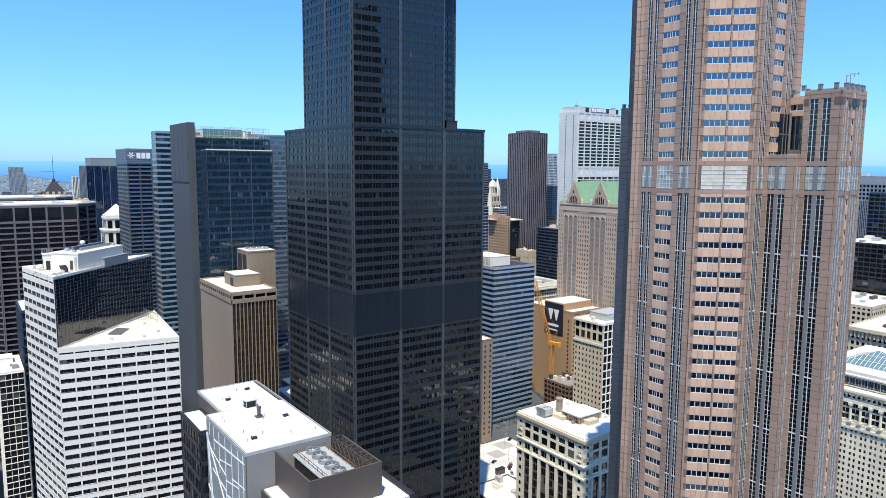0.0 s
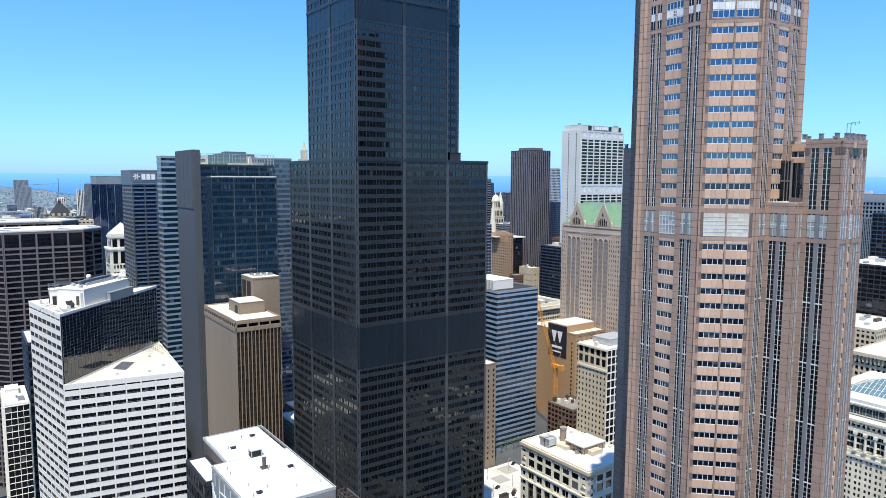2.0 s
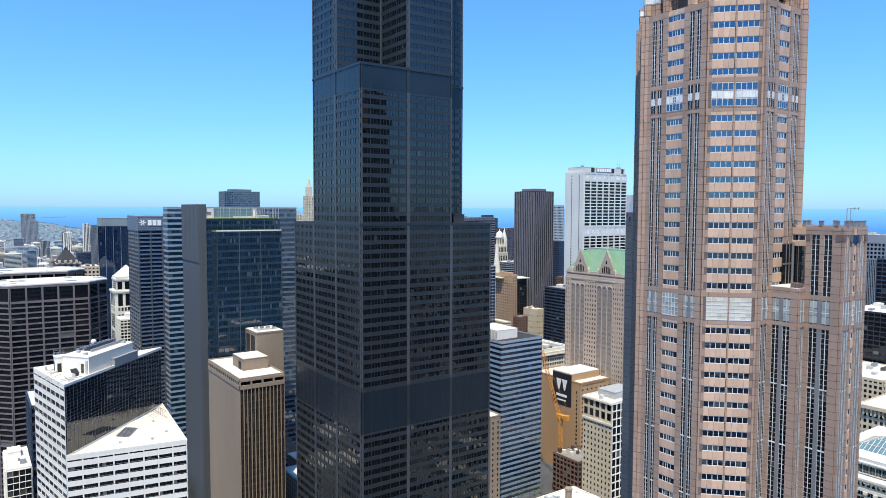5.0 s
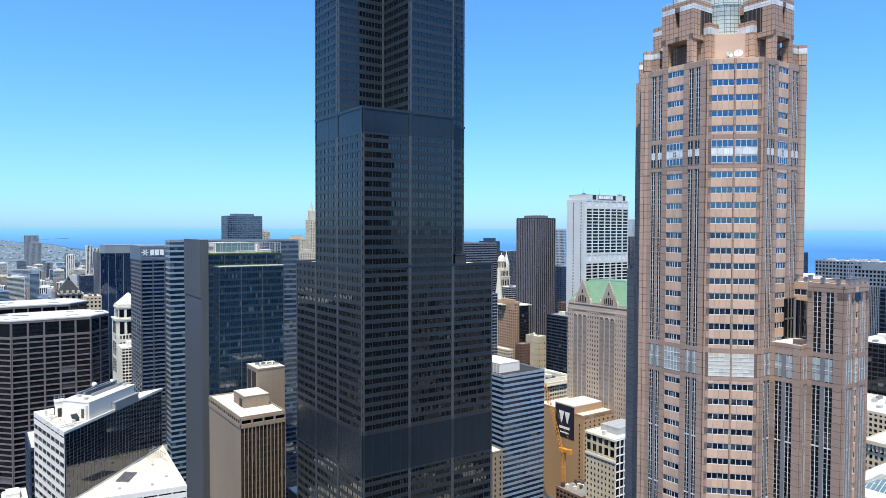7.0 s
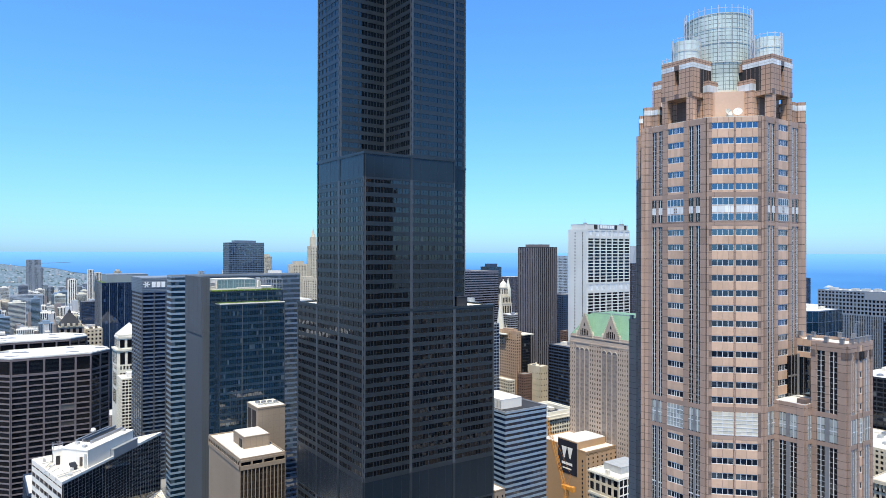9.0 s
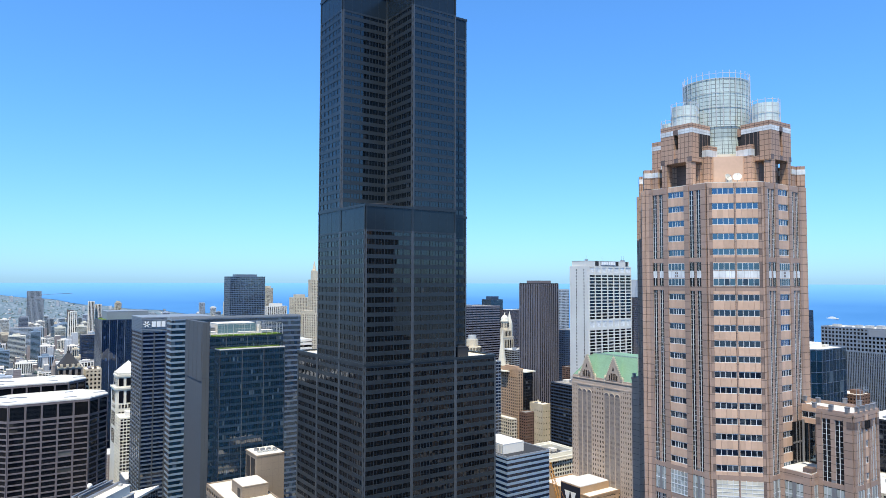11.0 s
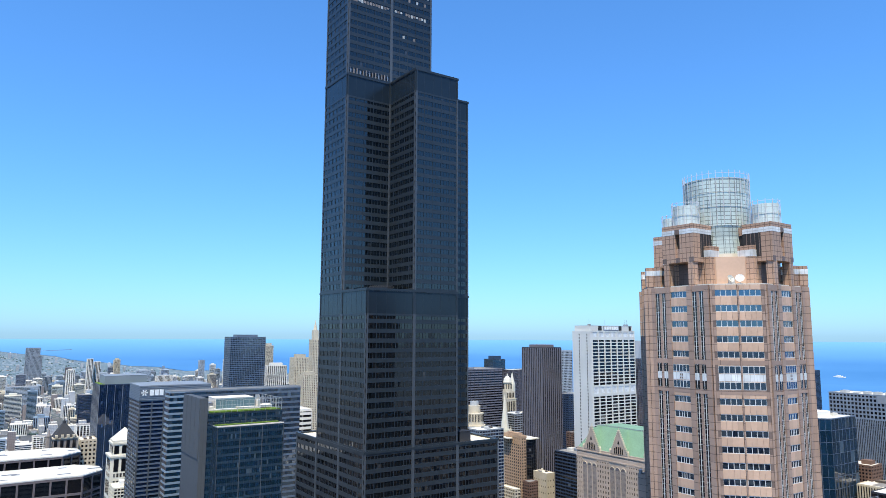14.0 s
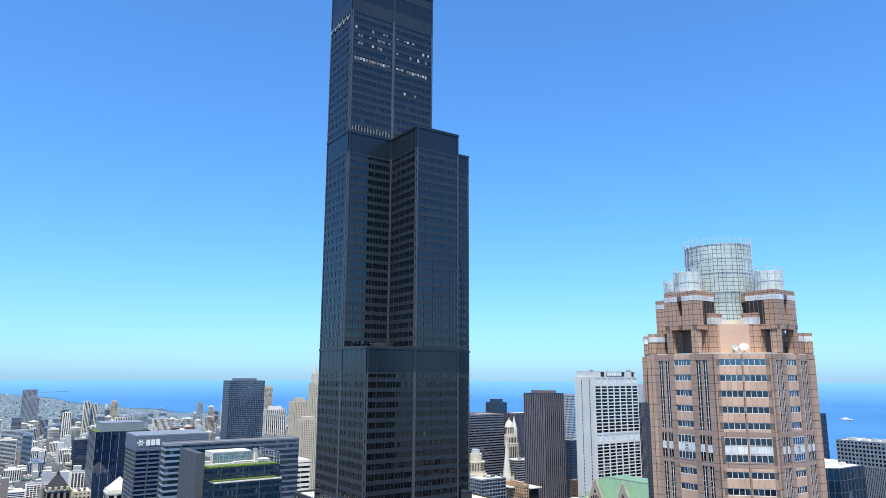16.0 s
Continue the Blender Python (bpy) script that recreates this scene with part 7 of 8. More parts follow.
office("office_tower", "dark blue-black office tower", rect(545, 600, -90, 29), 0, 167, floor=3.9, sill=1.1, bay=4.6, pier=0.5, pd=0.3, sub=1, mats=("blue_frame", "blue_frame", "dark_glass"), pieces=120)
office("office_block", "dark low slab with pale roof edge", rect(470, 520, -20, 22), 0, 128, roof="roof_white", floor=3.9, sill=1.1, bay=4.6, pier=0.5, sub=1, mats=("black_steel", "black_steel", "dark_glass"), pieces=40)
# classical block with colonnade and glass pyramid
CLX, CLN, CLS = 240.0, -66.0, -186.0
cla = thing("classical_block", "white classical block with colonnade and rooftop glass pyramid", "building", 284, -126)
shell(cla, rect(CLX, CLX + 80, CLS, CLN), 0, 73.6, "white_stone", "roof_white", 0)
CLW = ("white_stone", "white_stone", "dark_glass")
facade(cla, (CLX, CLN), (CLX, CLS), 2.5, 53.7, 3.2, 1.55, 2.38, 1.0, 0.25, 0.2, 1, CLW, 150, 2, 1.6)
facade(cla, (CLX, CLS), (CLX + 80, CLS), 2.5, 73.6, 3.2, 1.55, 2.38, 1.0, 0.25, 0.2, 1, CLW, 150, split=False)
facade(cla, (CLX, CLN), (CLX, CLS), 57.6, 67.4, 3.3, 0.9, 4.76, 0.9, 0.3, 0.2, 2, CLW, 230, mull="white_stone", split=False)
facade(cla, (CLX, CLN), (CLX, CLS), 69.0, 72.0, 3.0, 0.8, 2.38, 1.0, 0.2, 0.15, 1, CLW, 231, split=False)
g = Geo()
for z0, z1, e in ((53.7, 55.0, 1.1), (55.0, 57.0, 0.6), (67.4, 69.0, 1.2), (72.2, 73.0, 1.3), (73.0, 74.2, 2.0)):
    g.box(CLX - e, CLX, CLS - 1, CLN, z0, z1)
part("cornice", g, "white_stone", cla)
g = Geo()
for k in range(66):
    g.box(CLX - 1.7, CLX, CLS + 1 + k * 1.8, CLS + 1.8 + k * 1.8, 71.6, 73.0)
part("bracket_row", g, "white_stone", cla, kind="stuff")
for k in range(25):
    y = CLN - 0.6 - k * 4.76
    part("column", Geo().prism(circle(CLX - 0.85, y, 0.72, 12), 58.0, 66.0, circle(CLX - 0.85, y, 0.6, 12)).box(CLX - 1.7, CLX, y - 0.95, y + 0.95, 57.0, 58.0).box(CLX - 1.8, CLX, y - 1.0, y + 1.0, 66.0, 67.4), "white_stone", cla)
part("attic", Geo().prism(rect(CLX + 5, CLX + 76, CLS + 14, CLN - 4), 73.6, 80.0), "roof_grey", cla)
facade(cla, (CLX + 5, CLN - 4), (CLX + 5, CLS + 14), 74.4, 79.4, 5.0, 0.6, 3.0, 0.35, 0.25, 0.15, 2, ("striped_pale", "white_stone", "teal_glass"), 260, mull="striped_pale")
part("attic_roof", Geo().prism(rect(CLX + 3.8, CLX + 77, CLS + 12, CLN - 3), 80.0, 80.8).prism(rect(CLX + 6, CLX + 72, CLS + 20, CLN - 6), 80.8, 82.4), "roof_white", cla)
PX, PY, PR, PZ, PH = CLX + 34.0, -93.0, 15.0, 82.4, 6.6
part("glass_pyramid", Geo().prism(rect(PX - PR, PX + PR, PY - PR, PY + PR), PZ, PZ + PH, rect(PX - 0.1, PX + 0.1, PY - 0.1, PY + 0.1)), "skylight_glass", cla, "glazed rooftop pyramid with pale ribs")
g = Geo()
for k in range(14):
    e = -PR + k * PR / 6.5
    h = (PH + 0.1) * (1 - abs(e) / PR)
    for q in (-1, 1):
        g.rod((PX + e, PY + q * PR, PZ + 0.1), (PX + e, PY + q * abs(e), PZ + 0.1 + h), 0.12)
        g.rod((PX + q * PR, PY + e, PZ + 0.1), (PX + q * abs(e), PY + e, PZ + 0.1 + h), 0.12)
for q in (0.33, 0.66):
    c = [(PX + PR * (1 - q) * a, PY + PR * (1 - q) * b) for a, b in ((-1, -1), (1, -1), (1, 1), (-1, 1))]
    for i in range(4):
        g.rod((*c[i], PZ + PH * q + 0.1), (*c[(i + 1) % 4], PZ + PH * q + 0.1), 0.1)
part("pyramid_ribbing", g, "white_panel", cla)
cr2 = office("office_block", "cream stone block with bracketed cornice", rect(337, 400, -125, -48), 0, 85.5, core="cream_stone", roof="roof_white", floor=4, sill=1.8, bay=3.2, pier=1.4, sub=1, mats=("cream_stone", "cream_stone", "dark_glass"), pieces=120)
g = Geo()
for k in range(33):
    g.box(335.4, 337, -124 + k * 2.3, -123 + k * 2.3, 80.5, 84.5)
part("bracket_row", g, "cream_stone", cr2, kind="stuff")
part("cornice", Geo().box(334.6, 337, -126, -47, 84.5, 86.8), "cream_stone", cr2)
penthouse(cr2, 356, 384, -105, -66, 85.8, 96, "roof_cream")
flat = office("office_block", "cream block with a broad white flat roof", rect(404, 462, -36, 24), 0, 88, core="cream_stone", roof="roof_white", floor=4, sill=1.8, bay=3.4, pier=1.4, sub=1, mats=("cream_stone", "cream_stone", "dark_glass"), pieces=30)
for x, y, h in ((420, -24, 1.6), (436, -14, 2.2), (447, -28, 1.4)):
    part("roof_box", Geo().box(x, x + 4, y, y + 3, 88.3, 88.3 + h), "pale_unit", flat)

# ---- towers of the farther city ----


def far_tower(label, x, y, w, d, top, mats, floor=3.4, sill=1.5, bay=3.6, pier=0.9, core="core_dark", roof="roof_grey", name="high_rise", base=0.0, cap=0.0):
    th = office(name, label, rect(x - w / 2, x + w / 2, y, y + d), base, top, "building", core, roof, 0.9, floor=floor, sill=sill, bay=bay, pier=pier, pd=0.4, sd=0.3, sub=1, mats=mats, pieces=24)
    if cap:
        penthouse(th, x - w * 0.3, x + w * 0.3, y + d * 0.2, y + d * 0.8, top + 0.3, top + cap, mats[1])
    return th


PALE, CREAM, BLUE, DARK, TAN = ("white_panel", "white_panel", "dark_glass"), ("cream_stone", "cream_stone", "dark_glass"), ("pale_steel", "pale_steel", "teal_glass"), ("black_steel", "blue_frame", "dark_glass"), ("tan_brick", "tan_brick", "dark_glass")
far_tower("broad dark grey gridded tower by the lake", 341, 1160, 74, 40, 246, ("band_metal", "band_metal", "curtain_glass"), 3.9, 1.2, 3.6, 0.6, cap=5)
far_tower("slender stone tower with dark crown", 905, 2560, 32, 32, 205, CREAM, cap=10)
far_tower("white slab apartment tower", 546, 1527, 55, 24, 168, PALE, 3.2, 0.4, 5.5, 2.2, cap=8)
far_tower("beige stone stepped tower", 529, 1318, 37, 34, 196, CREAM, 3.6, 1.7, 4.2, 2.6, cap=8)
far_tower("beige apartment tower with bay windows", 430, 1037, 35, 30, 172, CREAM, 3.4, 1.6, 4.0, 2.4, cap=5)
spi = far_tower("pale slim tower with spire", 520, 1216, 20, 20, 240, CREAM, 3.6, 1.7, 4.0, 2.5)
part("spire", Geo().box(514, 526, 1220, 1232, 240, 262).prism(circle(520, 1226, 5, 8), 262, 285, circle(520, 1226, 0.3, 8)), "cream_stone", spi)
far_tower("grey blue banded office block", 3, 2250, 84, 40, 88, BLUE, 3.6, 1.7, 6, 0.3)
far_tower("white apartment slab with balconies", -20, 996, 50, 22, 92, PALE, 3.2, 1.0, 4.5, 1.0)
far_tower("white and dark ribbed apartment tower", 31, 1041, 24, 30, 100, PALE, 3.2, 0.4, 5.0, 1.6)
far_tower("dark glass apartment block with white edges", -57, 1049, 40, 30, 62, DARK, 3.2, 0.8, 4.5, 0.5)
far_tower("grey horizontal banded block", -100, 690, 60, 30, 60, BLUE, 3.6, 2.1, 8, 0.2)
far_tower("dark blue glass office tower", 121, 1735, 42, 36, 95, ("blue_frame", "blue_frame", "deep_blue_glass"), 3.8, 0.8, 4, 0.4)
far_tower("slate grey glass office tower", 82, 850, 34, 30, 62, DARK)
far_tower("light stone office block", 213, 1211, 60, 30, 92, CREAM, cap=5)
far_tower("red brick apartment block", 270, 1300, 50, 28, 84, ("far_brick", "brown_brick", "dark_glass"))
far_tower("dark brown brick office slab", 344, 1383, 58, 30, 98, ("brown_brick", "brown_brick", "dark_glass"))
far_tower("white tower with pale cap", 174, 2635, 27, 24, 118, PALE, 3.4, 0.6, 6, 3.0, cap=4)
far_tower("mauve stone apartment tower", 218, 3134, 24, 24, 105, ("mauve_stone", "mauve_stone", "dark_glass"))
far_tower("white twin apartment tower", 286, 3023, 22, 26, 145, PALE, 3.4, 0.4, 5, 2.0)
far_tower("white twin apartment tower", 316, 3040, 22, 26, 132, PALE, 3.4, 0.4, 5, 2.0)
far_tower("slender stone apartment tower", 437, 3306, 26, 26, 130, CREAM, cap=8)
far_tower("low white apartment slab", 324, 2717, 60, 24, 66, PALE)
far_tower("pale concrete apartment slab", 382, 2707, 66, 24, 92, PALE, 3.4, 0.5, 6, 2.0)
far_tower("teal glass apartment tower", 420, 2599, 50, 28, 110, BLUE, cap=5)
far_tower("white ribbed apartment slab", 472, 2487, 58, 26, 95, PALE, 3.4, 0.4, 4, 1.6)
far_tower("red-brown brick apartment block", 500, 2277, 74, 30, 76, ("brown_brick", "brown_brick", "dark_glass"))
far_tower("slim blue-grey tower by the lake", 730, 2937, 22, 22, 135, BLUE)
far_tower("pale slim apartment tower", 722, 2524, 30, 26, 150, PALE)
far_tower("broad pale stone lakeside tower", 117, 3725, 62, 30, 181, ("striped_pale", "pale_blue_panel", "teal_glass"), 3.4, 1.6, 5, 2.0)
far_tower("grey stone lakeside tower with pale cap", 114, 3443, 48, 28, 150, ("striped_pale", "pale_blue_panel", "teal_glass"), 3.4, 1.8, 5, 2.0, cap=9)
far_tower("dark teal tower with lit cap", 1067, 1225, 42, 40, 186, ("blue_frame", "blue_frame", "teal_glass"), 3.9, 0.8, 4, 0.3, cap=9)
far_tower("grey ribbed office slab", 1104, 1182, 70, 36, 159, ("mauve_stone", "blue_frame", "dark_glass"), 3.8, 0.8, 3, 1.0, roof="roof_white")
far_tower("pale blue residential tower", 924, 817, 26, 26, 220, BLUE)
far_tower("dark blue glass office tower", 660, 533, 34, 30, 160, ("blue_frame", "blue_frame", "deep_blue_glass"))
far_tower("small red brick office block", 640, 500, 24, 24, 105, ("brown_brick", "brown_brick", "dark_glass"))
pent = far_tower("grey ribbed tower with sloped glass top", 1026, 690, 56, 40, 205, ("mauve_stone", "blue_frame", "dark_glass"), 3.8, 0.8, 3, 1.0)
part("sloped_top", Geo().hexa([(998, 690, 205), (1054, 690, 205), (1054, 730, 205), (998, 730, 205), (1020, 700, 242), (1024, 700, 242), (1024, 720, 242), (1020, 720, 242)]), "pale_blue_panel", pent)
far_tower("white ribbed tower behind the gridded tower", 830, 470, 26, 26, 188, PALE, 3.6, 0.6, 3, 1.2)
far_tower("slate grey glass office block", 700, 370, 40, 30, 150, DARK)
far_tower("slender dark tower near the lake", 1980, 830, 40, 36, 150, DARK)
far_tower("white striped office slab", 92, 330, 60, 30, 185, ("white_panel", "white_panel", "dark_glass"), 4.2, 2.3, 9, 0.3, roof="roof_white")
far_tower("pale classical office block", -15, 700, 36, 30, 80, CREAM, roof="roof_cream")


def mid_rise(x, y, w, d, h, wall, pane, label):
    """A plain apartment tower far off: body, window bands, ribs, roof house."""
    th = thing("apartment_tower", label, "building", x, y, 0, "far apartment towers")
    part("wall", Geo().box(x - w / 2, x + w / 2, y, y + d, 0, h), wall, th)
    g2 = Geo()
    bands = random.random() < 0.5
    n = max(3, round(w / 4.5))
    if bands:
        for k in range(int(h / 3.4) - 1):
            g2.box(x - w / 2 - 0.15, x + w / 2 - 1.0, y - 0.15, y + d - 1.0, 3 + k * 3.4, 4.9 + k * 3.4)
    else:
        for k in range(n):
            a = x - w / 2 + (k + 0.25) * w / n
            g2.box(a, a + 0.55 * w / n, y - 0.2, y, 3, h - 2)
        for k in range(4):
            b = y + (k + 0.25) * d / 4
            g2.box(x - w / 2 - 0.2, x - w / 2, b, b + 0.5 * d / 4, 3, h - 2)
    part("window_band", g2, pane, th, kind="stuff")
    part("roof_house", Geo().box(x - w * 0.25, x + w * 0.2, y + d * 0.2, y + d * 0.7, h + 0.01, h + random.uniform(3, 6)), wall, th)


random.seed(77)
spots = [(117, 3725), (114, 3443)]
while len(spots) < 165:
    az, r = random.uniform(1.0, 25.0), random.triangular(1300, 3900, 2500)
    x, y = CX + r * math.sin(radians(az)), CY + r * math.cos(radians(az))
    if all(math.hypot(x - a, y - b) > 75 for a, b in spots) and r < shore(az) - 120:
        spots.append((x, y))
        h = random.triangular(24, 92, 40) if r > 2000 else random.triangular(24, 60, 34)
        m, lab = random.choice((("white_panel", "white concrete apartment tower"), ("white_panel", "white concrete apartment tower"), ("pale_steel", "pale blue-grey apartment tower"), ("sky_panel", "blue-grey apartment tower"), ("white_stone", "white stone apartment tower"), ("cream_stone", "cream stone apartment tower")))
        mid_rise(x, y, random.uniform(18, 46), random.uniform(16, 30), h, m, random.choice(("deep_blue_glass", "curtain_glass", "teal_glass")), lab + " with dark windows")
# apartment towers along the shore
while len(spots) < 205:
    az = random.uniform(1.5, 17.0)
    r = shore(az) * random.uniform(0.72, 0.93)
    x, y = CX + r * math.sin(radians(az)), CY + r * math.cos(radians(az))
    if r < 3990 and all(math.hypot(x - a, y - b) > 45 for a, b in spots):
        spots.append((x, y))
        m, lab = random.choice((("white_panel", "white concrete apartment tower"), ("pale_steel", "pale blue-grey apartment tower"), ("striped_pale", "pale grey apartment tower")))
        mid_rise(x, y, random.uniform(16, 40), random.uniform(14, 26), random.triangular(26, 105, 55), m, random.choice(("deep_blue_glass", "teal_glass")), lab + " near the shore")
# station hall with turrets and steep dark roof
hall = thing("opera_house", "stone hall with a turret and steep dark hipped roof", "building", -62, 442)
part("wall", Geo().prism(rect(-70, -51, 432, 452), 0, 162), "mauve_beige", hall)
part("cornice", Geo().prism(rect(-70.6, -50.4, 431.4, 452.6), 161.6, 162.6), "cream_stone", hall)
part("roof", Geo().prism(rect(-69.5, -51.5, 432.5, 451.5), 162.6, 173.6, rect(-63.0, -59.5, 440, 444)), "roof_dark", hall, "steep dark hipped roof")
part("finial", Geo().prism(circle(-61.3, 442, 1.4, 8), 173.6, 175.6).prism(circle(-61.3, 442, 0.8, 8), 175.6, 177.5, circle(-61.3, 442, 0.15, 8)).rod((-61.3, 442, 177), (-61.3, 442, 196), 0.22), "roof_dark", hall)
for k in range(4):
    part("dormer", Geo().box(-68.4 + k * 4.4, -66.4 + k * 4.4, 431.0, 435.5, 162.6, 165.0), "cream_stone", hall)
    part("window", Geo().box(-69.0 + k * 4.7, -66.6 + k * 4.7, 431.6, 432.0, 154.0, 160.5), "dark_glass", hall)
    part("window", Geo().box(-70.4, -70.0, 433.2 + k * 4.8, 435.6 + k * 4.8, 154.0, 160.5), "dark_glass", hall)
part("turret", Geo().prism(circle(-73.2, 433, 2.2, 10), 0, 164).prism(circle(-73.2, 433, 2.5, 10), 164, 165).prism(circle(-73.2, 433, 1.6, 10), 165, 170, circle(-73.2, 433, 0.2, 10)), "mauve_beige", hall)
office("office_block", "cream stone block beside the dark-roofed hall", rect(-47, -34, 446, 468), 0, 157, core="cream_stone", roof="roof_cream", floor=3.7, sill=1.8, bay=3.2, pier=1.6, sub=1, mats=("cream_stone", "cream_stone", "dark_glass"))

# ---- low city, street by street ----
taken = []
lot_at = (104, 172, 8, 98)
taken += [lot_at, (200, 262, 100, 185)]
for ob in scene.objects:
    if ob.parent is None and ob.type == "EMPTY":
        xs = [ob.location.x + (v[0] if c.matrix_parent_inverse.translation.length == 0 else v[0] - ob.location.x) for c in ob.children if c.name.startswith("wall") for v in c.bound_box]
        ys = [v[1] for c in ob.children if c.name.startswith("wall") for v in c.bound_box]
        if xs:
            taken.append((min(xs) - 6, max(xs) + 6, min(ys) - 6, max(ys) + 6))


def free(x0, x1, y0, y1):
    return all(x1 < a or x0 > b or y1 < c or y0 > d for a, b, c, d in taken)


random.seed(42)
blocks = {"far_pale": Geo(), "far_brick": Geo(), "far_blue": Geo(), "roof_white": Geo(), "roof_grey": Geo(), "roof_cream": Geo()}
trees = Geo()


def tree_clump(x, y, z, r):
    k = len(trees.v)
    n = 6
    for zz, rr in ((0.15, 0.7), (0.6, 1.0), (1.1, 0.6)):
        for i in range(n):
            a = 2 * math.pi * (i + random.random() * 0.6) / n
            q = r * rr * random.uniform(0.7, 1.2)
            trees.v.append((x + q * math.cos(a), y + q * math.sin(a), z + zz * r * random.uniform(0.85, 1.2)))
    trees.v.append((x, y, z + 1.4 * r))
    for j in range(2):
        trees.f += [(k + j * n + i, k + j * n + (i + 1) % n, k + (j + 1) * n + (i + 1) % n, k + (j + 1) * n + i) for i in range(n)]
    trees.f += [(k + 2 * n + i, k + 2 * n + (i + 1) % n, k + 3 * n) for i in range(n)]


for bx in range(-1500, 3000, 100):
    for by in range(-1500, 4700, 125):
        az = math.degrees(math.atan2(bx - CX, by - CY))
        r = math.hypot(bx - CX, by - CY)
        if r > shore(az) - 60 or not (-14 < az < 86 or r < 1300) or r < 120:
            continue
        near_town = r < 1250
        unseen = by < -330 or bx < -250 or (by < 0 and bx < 60)
        n = 3 if near_town else (4 if r < 3000 else 5)
        for i in range(n):
            for j in range(n):
                sx, sy = 78.0 / n, 102.0 / n
                x0, y0 = bx + i * sx + random.uniform(0, 4), by + j * sy + random.uniform(0, 4)
                x1, y1 = x0 + sx * random.uniform(0.6, 0.95), y0 + sy * random.uniform(0.6, 0.95)
                if random.random() < (0.06 if near_town else 0.25 if r < 2600 else 0.34 if r < 3300 else 0.4):
                    if not near_town:
                        for q in range(3):
                            tree_clump(random.uniform(x0, x0 + sx), random.uniform(y0, y0 + sy), rise(r), random.uniform(3, 6) if r < 3400 else random.uniform(2, 3.5))
                    continue
                if not free(x0, x1, y0, y1):
                    continue
                z = rise(r) - 1
                if near_town:
                    h = random.uniform(14, 48) if by > 50 else (random.uniform(12, 75) if by < -330 or bx < -250 else random.uniform(10, 26))
                else:
                    h = random.uniform(4, 13) if random.random() < 0.86 else random.uniform(16, 62)
                    if r > 3500:
                        h = random.uniform(2, 7) if random.random() < 0.88 else random.uniform(9, 36)
                if az < 20 and 400 < r < 1000:
                    h = min(h, 30)
                k = random.choices(("far_pale", "far_brick", "far_blue"), (0.62, 0.18, 0.20))[0]
                # blocks added out of view, all dark brick to keep window reflections dark
                if unseen:
                    k = "far_brick"
                blocks[k].box(x0, x1, y0, y1, z, z + h)
                rk = "roof_grey" if unseen else random.choices(("roof_white", "roof_grey", "roof_cream"), (0.2, 0.5, 0.3) if near_town else (0.34, 0.36, 0.3))[0]
                blocks[rk].box(x0 + 0.4, x1 - 0.4, y0 + 0.4, y1 - 0.4, z + h + 0.01, z + h + 0.5)
                if unseen:
                    continue
                if random.random() < 0.5:
                    mx, my = (x0 + x1) / 2, (y0 + y1) / 2
                    blocks["roof_cream" if random.random() < 0.6 else "far_blue"].box(mx, mx + sx * 0.2, my, my + sy * 0.2, z + h + 0.5, z + h + 3.2)
for k, label in (("far_pale", "pale low city buildings in a street grid"), ("far_brick", "brick low city buildings in a street grid, some added out of view"), ("far_blue", "blue-grey low city buildings in a street grid"), ("roof_white", "white flat roofs of the low city"), ("roof_grey", "grey flat roofs of the low city"), ("roof_cream", "cream flat roofs of the low city")):
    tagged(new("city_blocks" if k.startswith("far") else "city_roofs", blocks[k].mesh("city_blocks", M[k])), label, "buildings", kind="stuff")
for k in range(1800):
    az = random.uniform(-5, 22)
    r = random.triangular(0.72, 0.997, 0.96) * shore(az)
    x, y, z = polar(r, az)
    tree_clump(x, y, z - 1, random.uniform(2.5, 5.5))
tagged(new("tree_cover", trees.mesh("tree_cover", M["foliage"])), "haze-greyed green treetops scattered between far streets", "trees", kind="stuff")
# breakwater and a boat on the lake
g = Geo()
for k in range(12):
    p, q = polar(4650 + k * 3, 3.6 + k * 0.2, 2), polar(4653 + k * 3, 3.8 + k * 0.2, 2)
    g.rod((p[0], p[1], p[2] + 1), (q[0], q[1], q[2] + 1), 2)
solo("breakwater", g, "far_blue", "long low grey breakwater in the lake", "breakwater")
bx, by, bz = polar(4170, 64.4, 1.6)
boat = thing("ship", "white passenger ship on the blue lake", "ship", bx, by, bz)
part("hull", Geo().prism([(bx - 6, by - 26), (bx + 1, by - 32), (bx + 6, by - 26), (bx + 5, by + 28), (bx - 5, by + 28)], bz, bz + 4.5), "white_panel", boat)
part("deck_house", Geo().box(bx - 4, bx + 4, by - 15, by + 18, bz + 4.5, bz + 9).box(bx - 3, bx + 3, by - 5, by + 9, bz + 9, bz + 12.5), "white_panel", boat)

# ---- parking lot beside the bank ----
tagged(new("pavement", Geo().box(104, 148.5, 40, 97.5, 0.004, 0.15).box(148.5, 172, 40, 96.5, 0.004, 0.15).mesh("pavement", M["lot"])), "sunlit pale concrete parking lot", "pavement", kind="structure")
for x0, x1, y0, y1 in ((142, 152, 74, 84), (155, 166, 82, 93)):
    tagged(new("pavement", Geo().box(x0, x1, y0, y1, 0.154, 0.17).mesh("pavement", M["paving"])), "grey patched strip of parking lot", "pavement", kind="structure")


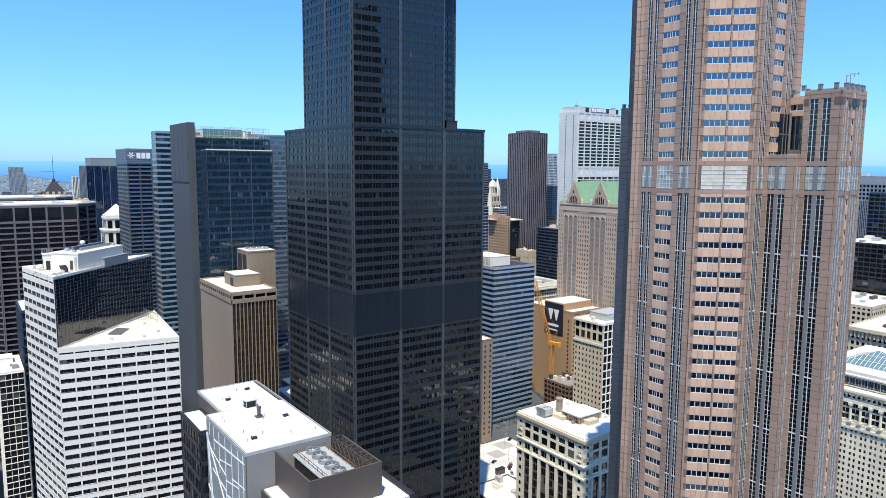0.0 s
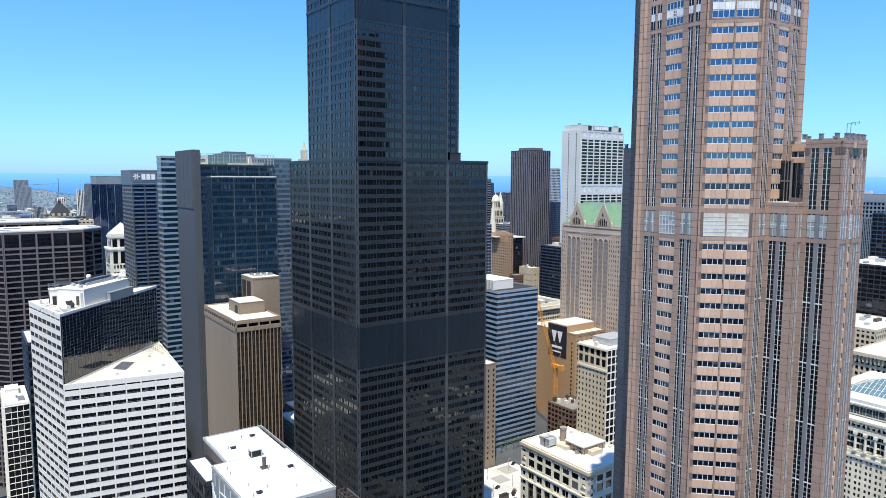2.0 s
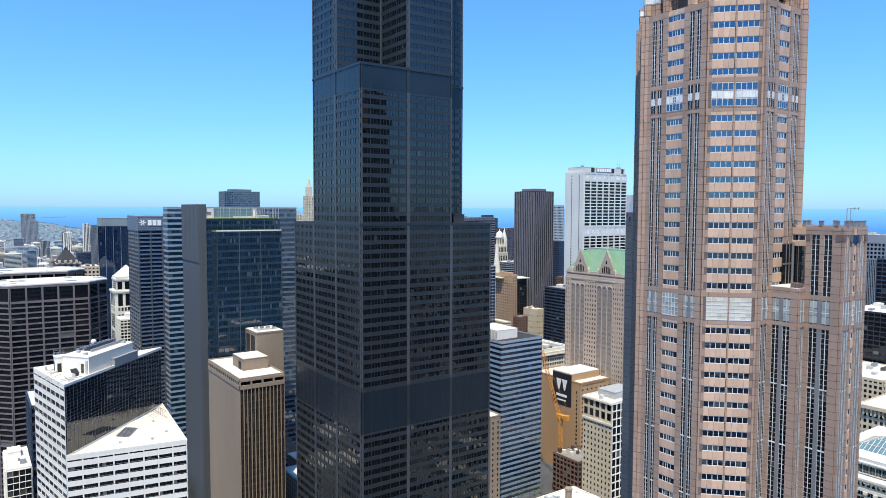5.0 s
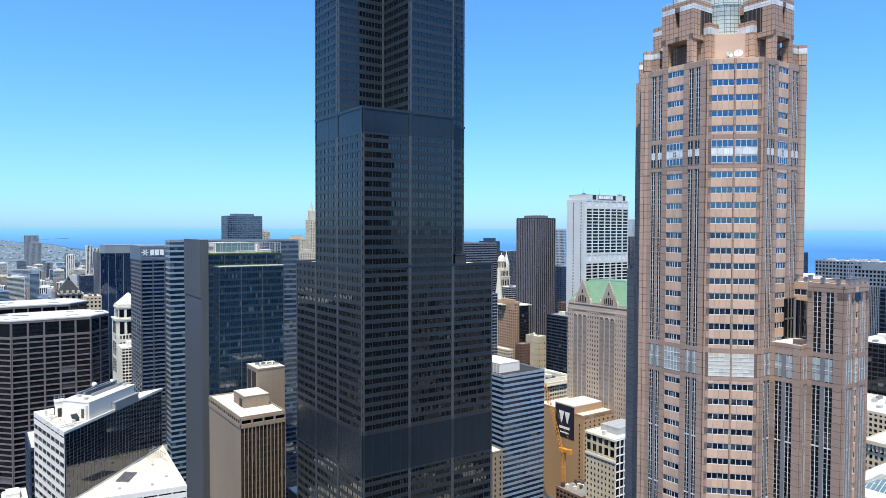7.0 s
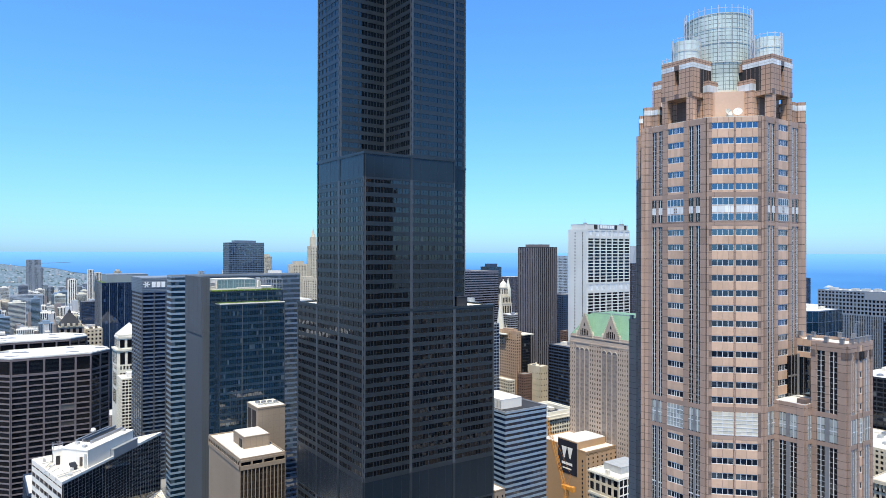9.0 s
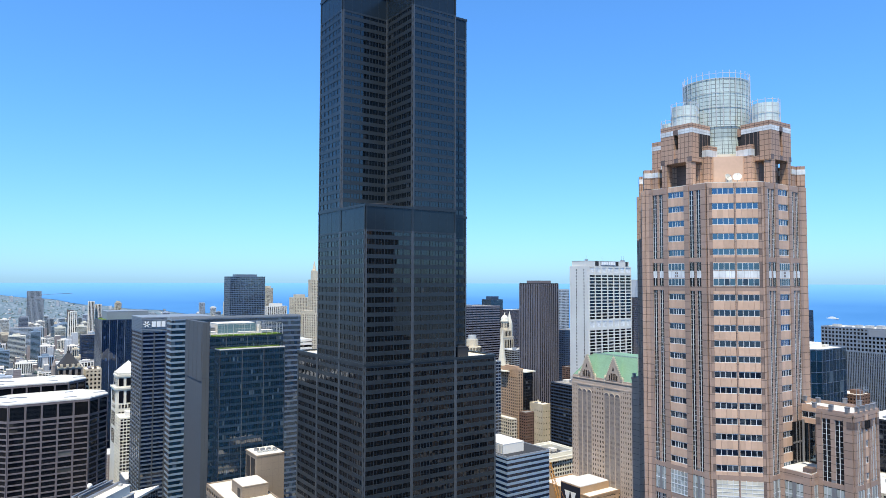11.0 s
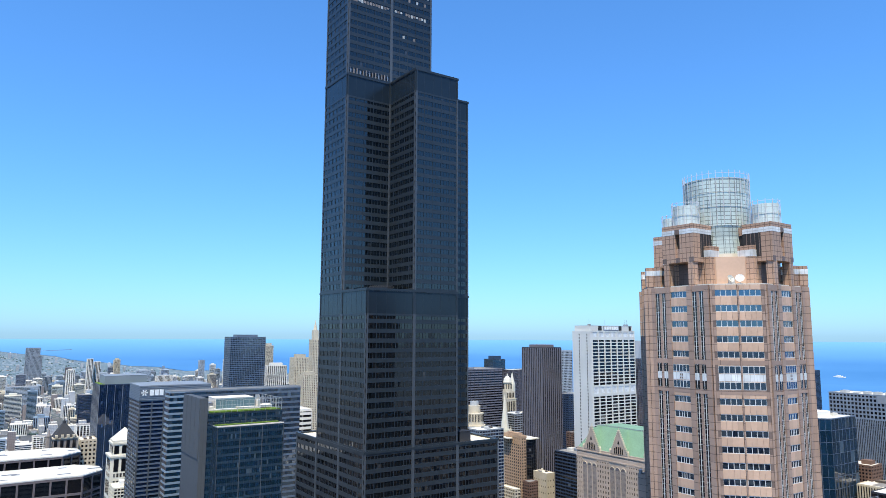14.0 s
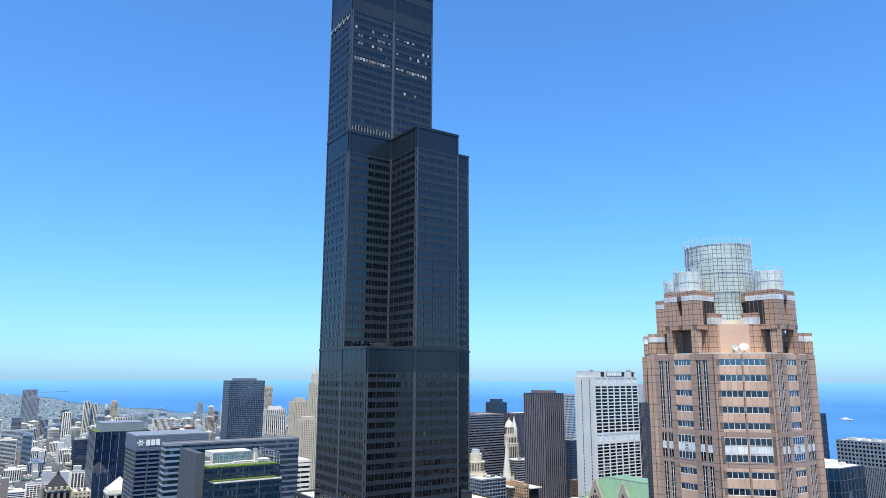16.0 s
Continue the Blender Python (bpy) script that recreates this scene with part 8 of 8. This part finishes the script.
def car(x, y, turn, paint, label):
    """A parked saloon: body, glasshouse, wheels, lamps."""
    c, s = math.cos(turn), math.sin(turn)
    put = lambda a, b: (x + c * a - s * b, y + s * a + c * b)
    quad = lambda a0, a1, b0, b1: [put(a0, b0), put(a1, b0), put(a1, b1), put(a0, b1)]
    th = thing("car", label, "car", x, y, 0.15, "cars in the parking lot")
    part("body", Geo().prism(quad(-2.25, 2.25, -0.88, 0.88), 0.45, 0.75).prism(quad(-2.25, 2.25, -0.88, 0.88), 0.75, 1.05, quad(-2.15, 2.1, -0.8, 0.8)), paint, th)
    part("glasshouse", Geo().prism(quad(-1.7, 1.1, -0.78, 0.78), 1.05, 1.5, quad(-1.2, 0.45, -0.62, 0.62)), "mirror_black", th)
    part("roof", Geo().prism(quad(-1.2, 0.45, -0.62, 0.62), 1.5, 1.56), paint, th)
    for a in (-1.35, 1.4):
        for b in (-0.86, 0.86):
            p = put(a, b)
            g2 = Geo()
            for q in range(2):
                o = (q - 0.5) * 0.22
                g2.v += [(p[0] + c * 0.33 * math.cos(e * math.pi / 6) - s * o, p[1] + s * 0.33 * math.cos(e * math.pi / 6) + c * o, 0.48 + 0.33 * math.sin(e * math.pi / 6)) for e in range(12)]
            g2.f += [tuple(range(12)), tuple(range(23, 11, -1))] + [(e, e + 12, (e + 1) % 12 + 12, (e + 1) % 12) for e in range(12)]
            tyre = part("wheel", g2, "black_steel", th)
            rim = Geo()
            o2 = 0.14 if b > 0 else -0.14
            rim.v += [(p[0] + c * 0.2 * math.cos(e * math.pi / 4) - s * o2, p[1] + s * 0.2 * math.cos(e * math.pi / 4) + c * o2, 0.48 + 0.2 * math.sin(e * math.pi / 4)) for e in range(8)]
            rim.f.append(tuple(range(8)))
            part("rim", rim, "pale_unit", tyre)
    for b in (-0.6, 0.6):
        part("headlight", Geo().prism(quad(2.2, 2.28, b - 0.18, b + 0.18), 0.72, 0.88), "pale_unit", th)
    return th


CARS = ((137.2, 70.2, 0.4, "car_dark"), (139.2, 57.7, 1.0, "car_dark"), (141.6, 59.4, 1.0, "car_red"), (143.8, 61.0, 1.0, "car_silver"), (130.9, 44.6, 0.5, "car_dark"), (169.7, 92.0, 0.5, "car_dark"), (136.0, 51.5, 1.0, "car_silver"), (160.5, 70.0, 1.0, "car_dark"))
for x, y, a, p in CARS:
    car(x, y, a, p, {"car_dark": "black parked saloon car on pale concrete", "car_red": "dark red parked saloon car on pale concrete", "car_silver": "silver parked saloon car on pale concrete"}[p])
for x, y in ((127.0, 62.0), (139.2, 83.0), (146.0, 66.0), (160.0, 86.0)):
    lp = thing("street_lamp", "slim grey lamp post in a parking lot", "street lamp", x, y, 0.15, "parking lot lamps")
    part("pole", Geo().rod((x, y, 0.15), (x, y, 8.0), 0.1, 8), "steel_grey", lp)
    part("arm", Geo().rod((x, y, 7.9), (x + 1.2, y + 0.6, 8.2), 0.06), "steel_grey", lp)
    part("lamp_head", Geo().box(x + 0.9, x + 1.6, y + 0.4, y + 0.8, 8.1, 8.25), "pale_unit", lp)
kb = thing("kiosk", "dark green metal kiosk on a pale parking lot", "kiosk", 129.8, 55.5, 0.15)
part("body", Geo().box(127.0, 132.8, 54.2, 56.8, 0.15, 3.6), "brown_metal", kb)
part("roof", Geo().box(126.8, 133.0, 54.0, 57.0, 3.6, 3.8), "black_steel", kb)
lowb = office("shop_block", "low shop block with white membrane roof", rect(92, 121, 12, 38.5), 0, 8.0, roof="roof_white", floor=4, sill=1.4, bay=4, pier=0.6, sub=1, mats=("mauve_stone", "mauve_stone", "dark_glass"))
part("roof_box", Geo().box(108, 111, 18, 21, 8.25, 9.8), "pale_unit", lowb)


def street_tree(x, y, h, seed):
    """A small street tree: tapered trunk, three limbs and a crown of many leaf clumps."""
    dice = random.Random(seed)
    th = thing("street_tree", "small leafy green street tree on a pavement", "tree", x, y, 0.0, "street trees")
    t0 = Geo().prism(circle(x, y, 0.22, 8), 0, h * 0.45, circle(x, y, 0.13, 8))
    tips = []
    for k in range(5):
        a = 2 * math.pi * (k + dice.random() * 0.5) / 5
        tip = (x + math.cos(a) * h * 0.2, y + math.sin(a) * h * 0.2, h * dice.uniform(0.6, 0.8))
        tips.append(tip)
        t0.rod((x, y, h * 0.38), tip, 0.07, 5)
    part("trunk", t0, "brown_brick", th)
    crown_geo = Geo()
    for k in range(150):
        cx, cy, cz = dice.choice(tips)
        cx, cy, cz = cx + dice.gauss(0, h * 0.1), cy + dice.gauss(0, h * 0.1), cz + dice.gauss(0, h * 0.09)
        q = dice.uniform(0.18, 0.4)
        n1 = Vector((dice.gauss(0, 1), dice.gauss(0, 1), dice.gauss(0, 1))).normalized()
        n2 = n1.cross(Vector((dice.random(), dice.random(), 1))).normalized()
        c = Vector((cx, cy, cz))
        kk = len(crown_geo.v)
        crown_geo.v += [tuple(c + n1 * q), tuple(c + n2 * q * 0.6), tuple(c - n1 * q), tuple(c - n2 * q * 0.6)]
        crown_geo.f.append((kk, kk + 1, kk + 2, kk + 3))
    part("crown", crown_geo, "tree_leaf", th)


for k in range(7):
    street_tree(175.5 + k * 5.6, 111.5 + (k % 2) * 1.2, 7.5 + (k * 37 % 5) * 0.5, 300 + k)
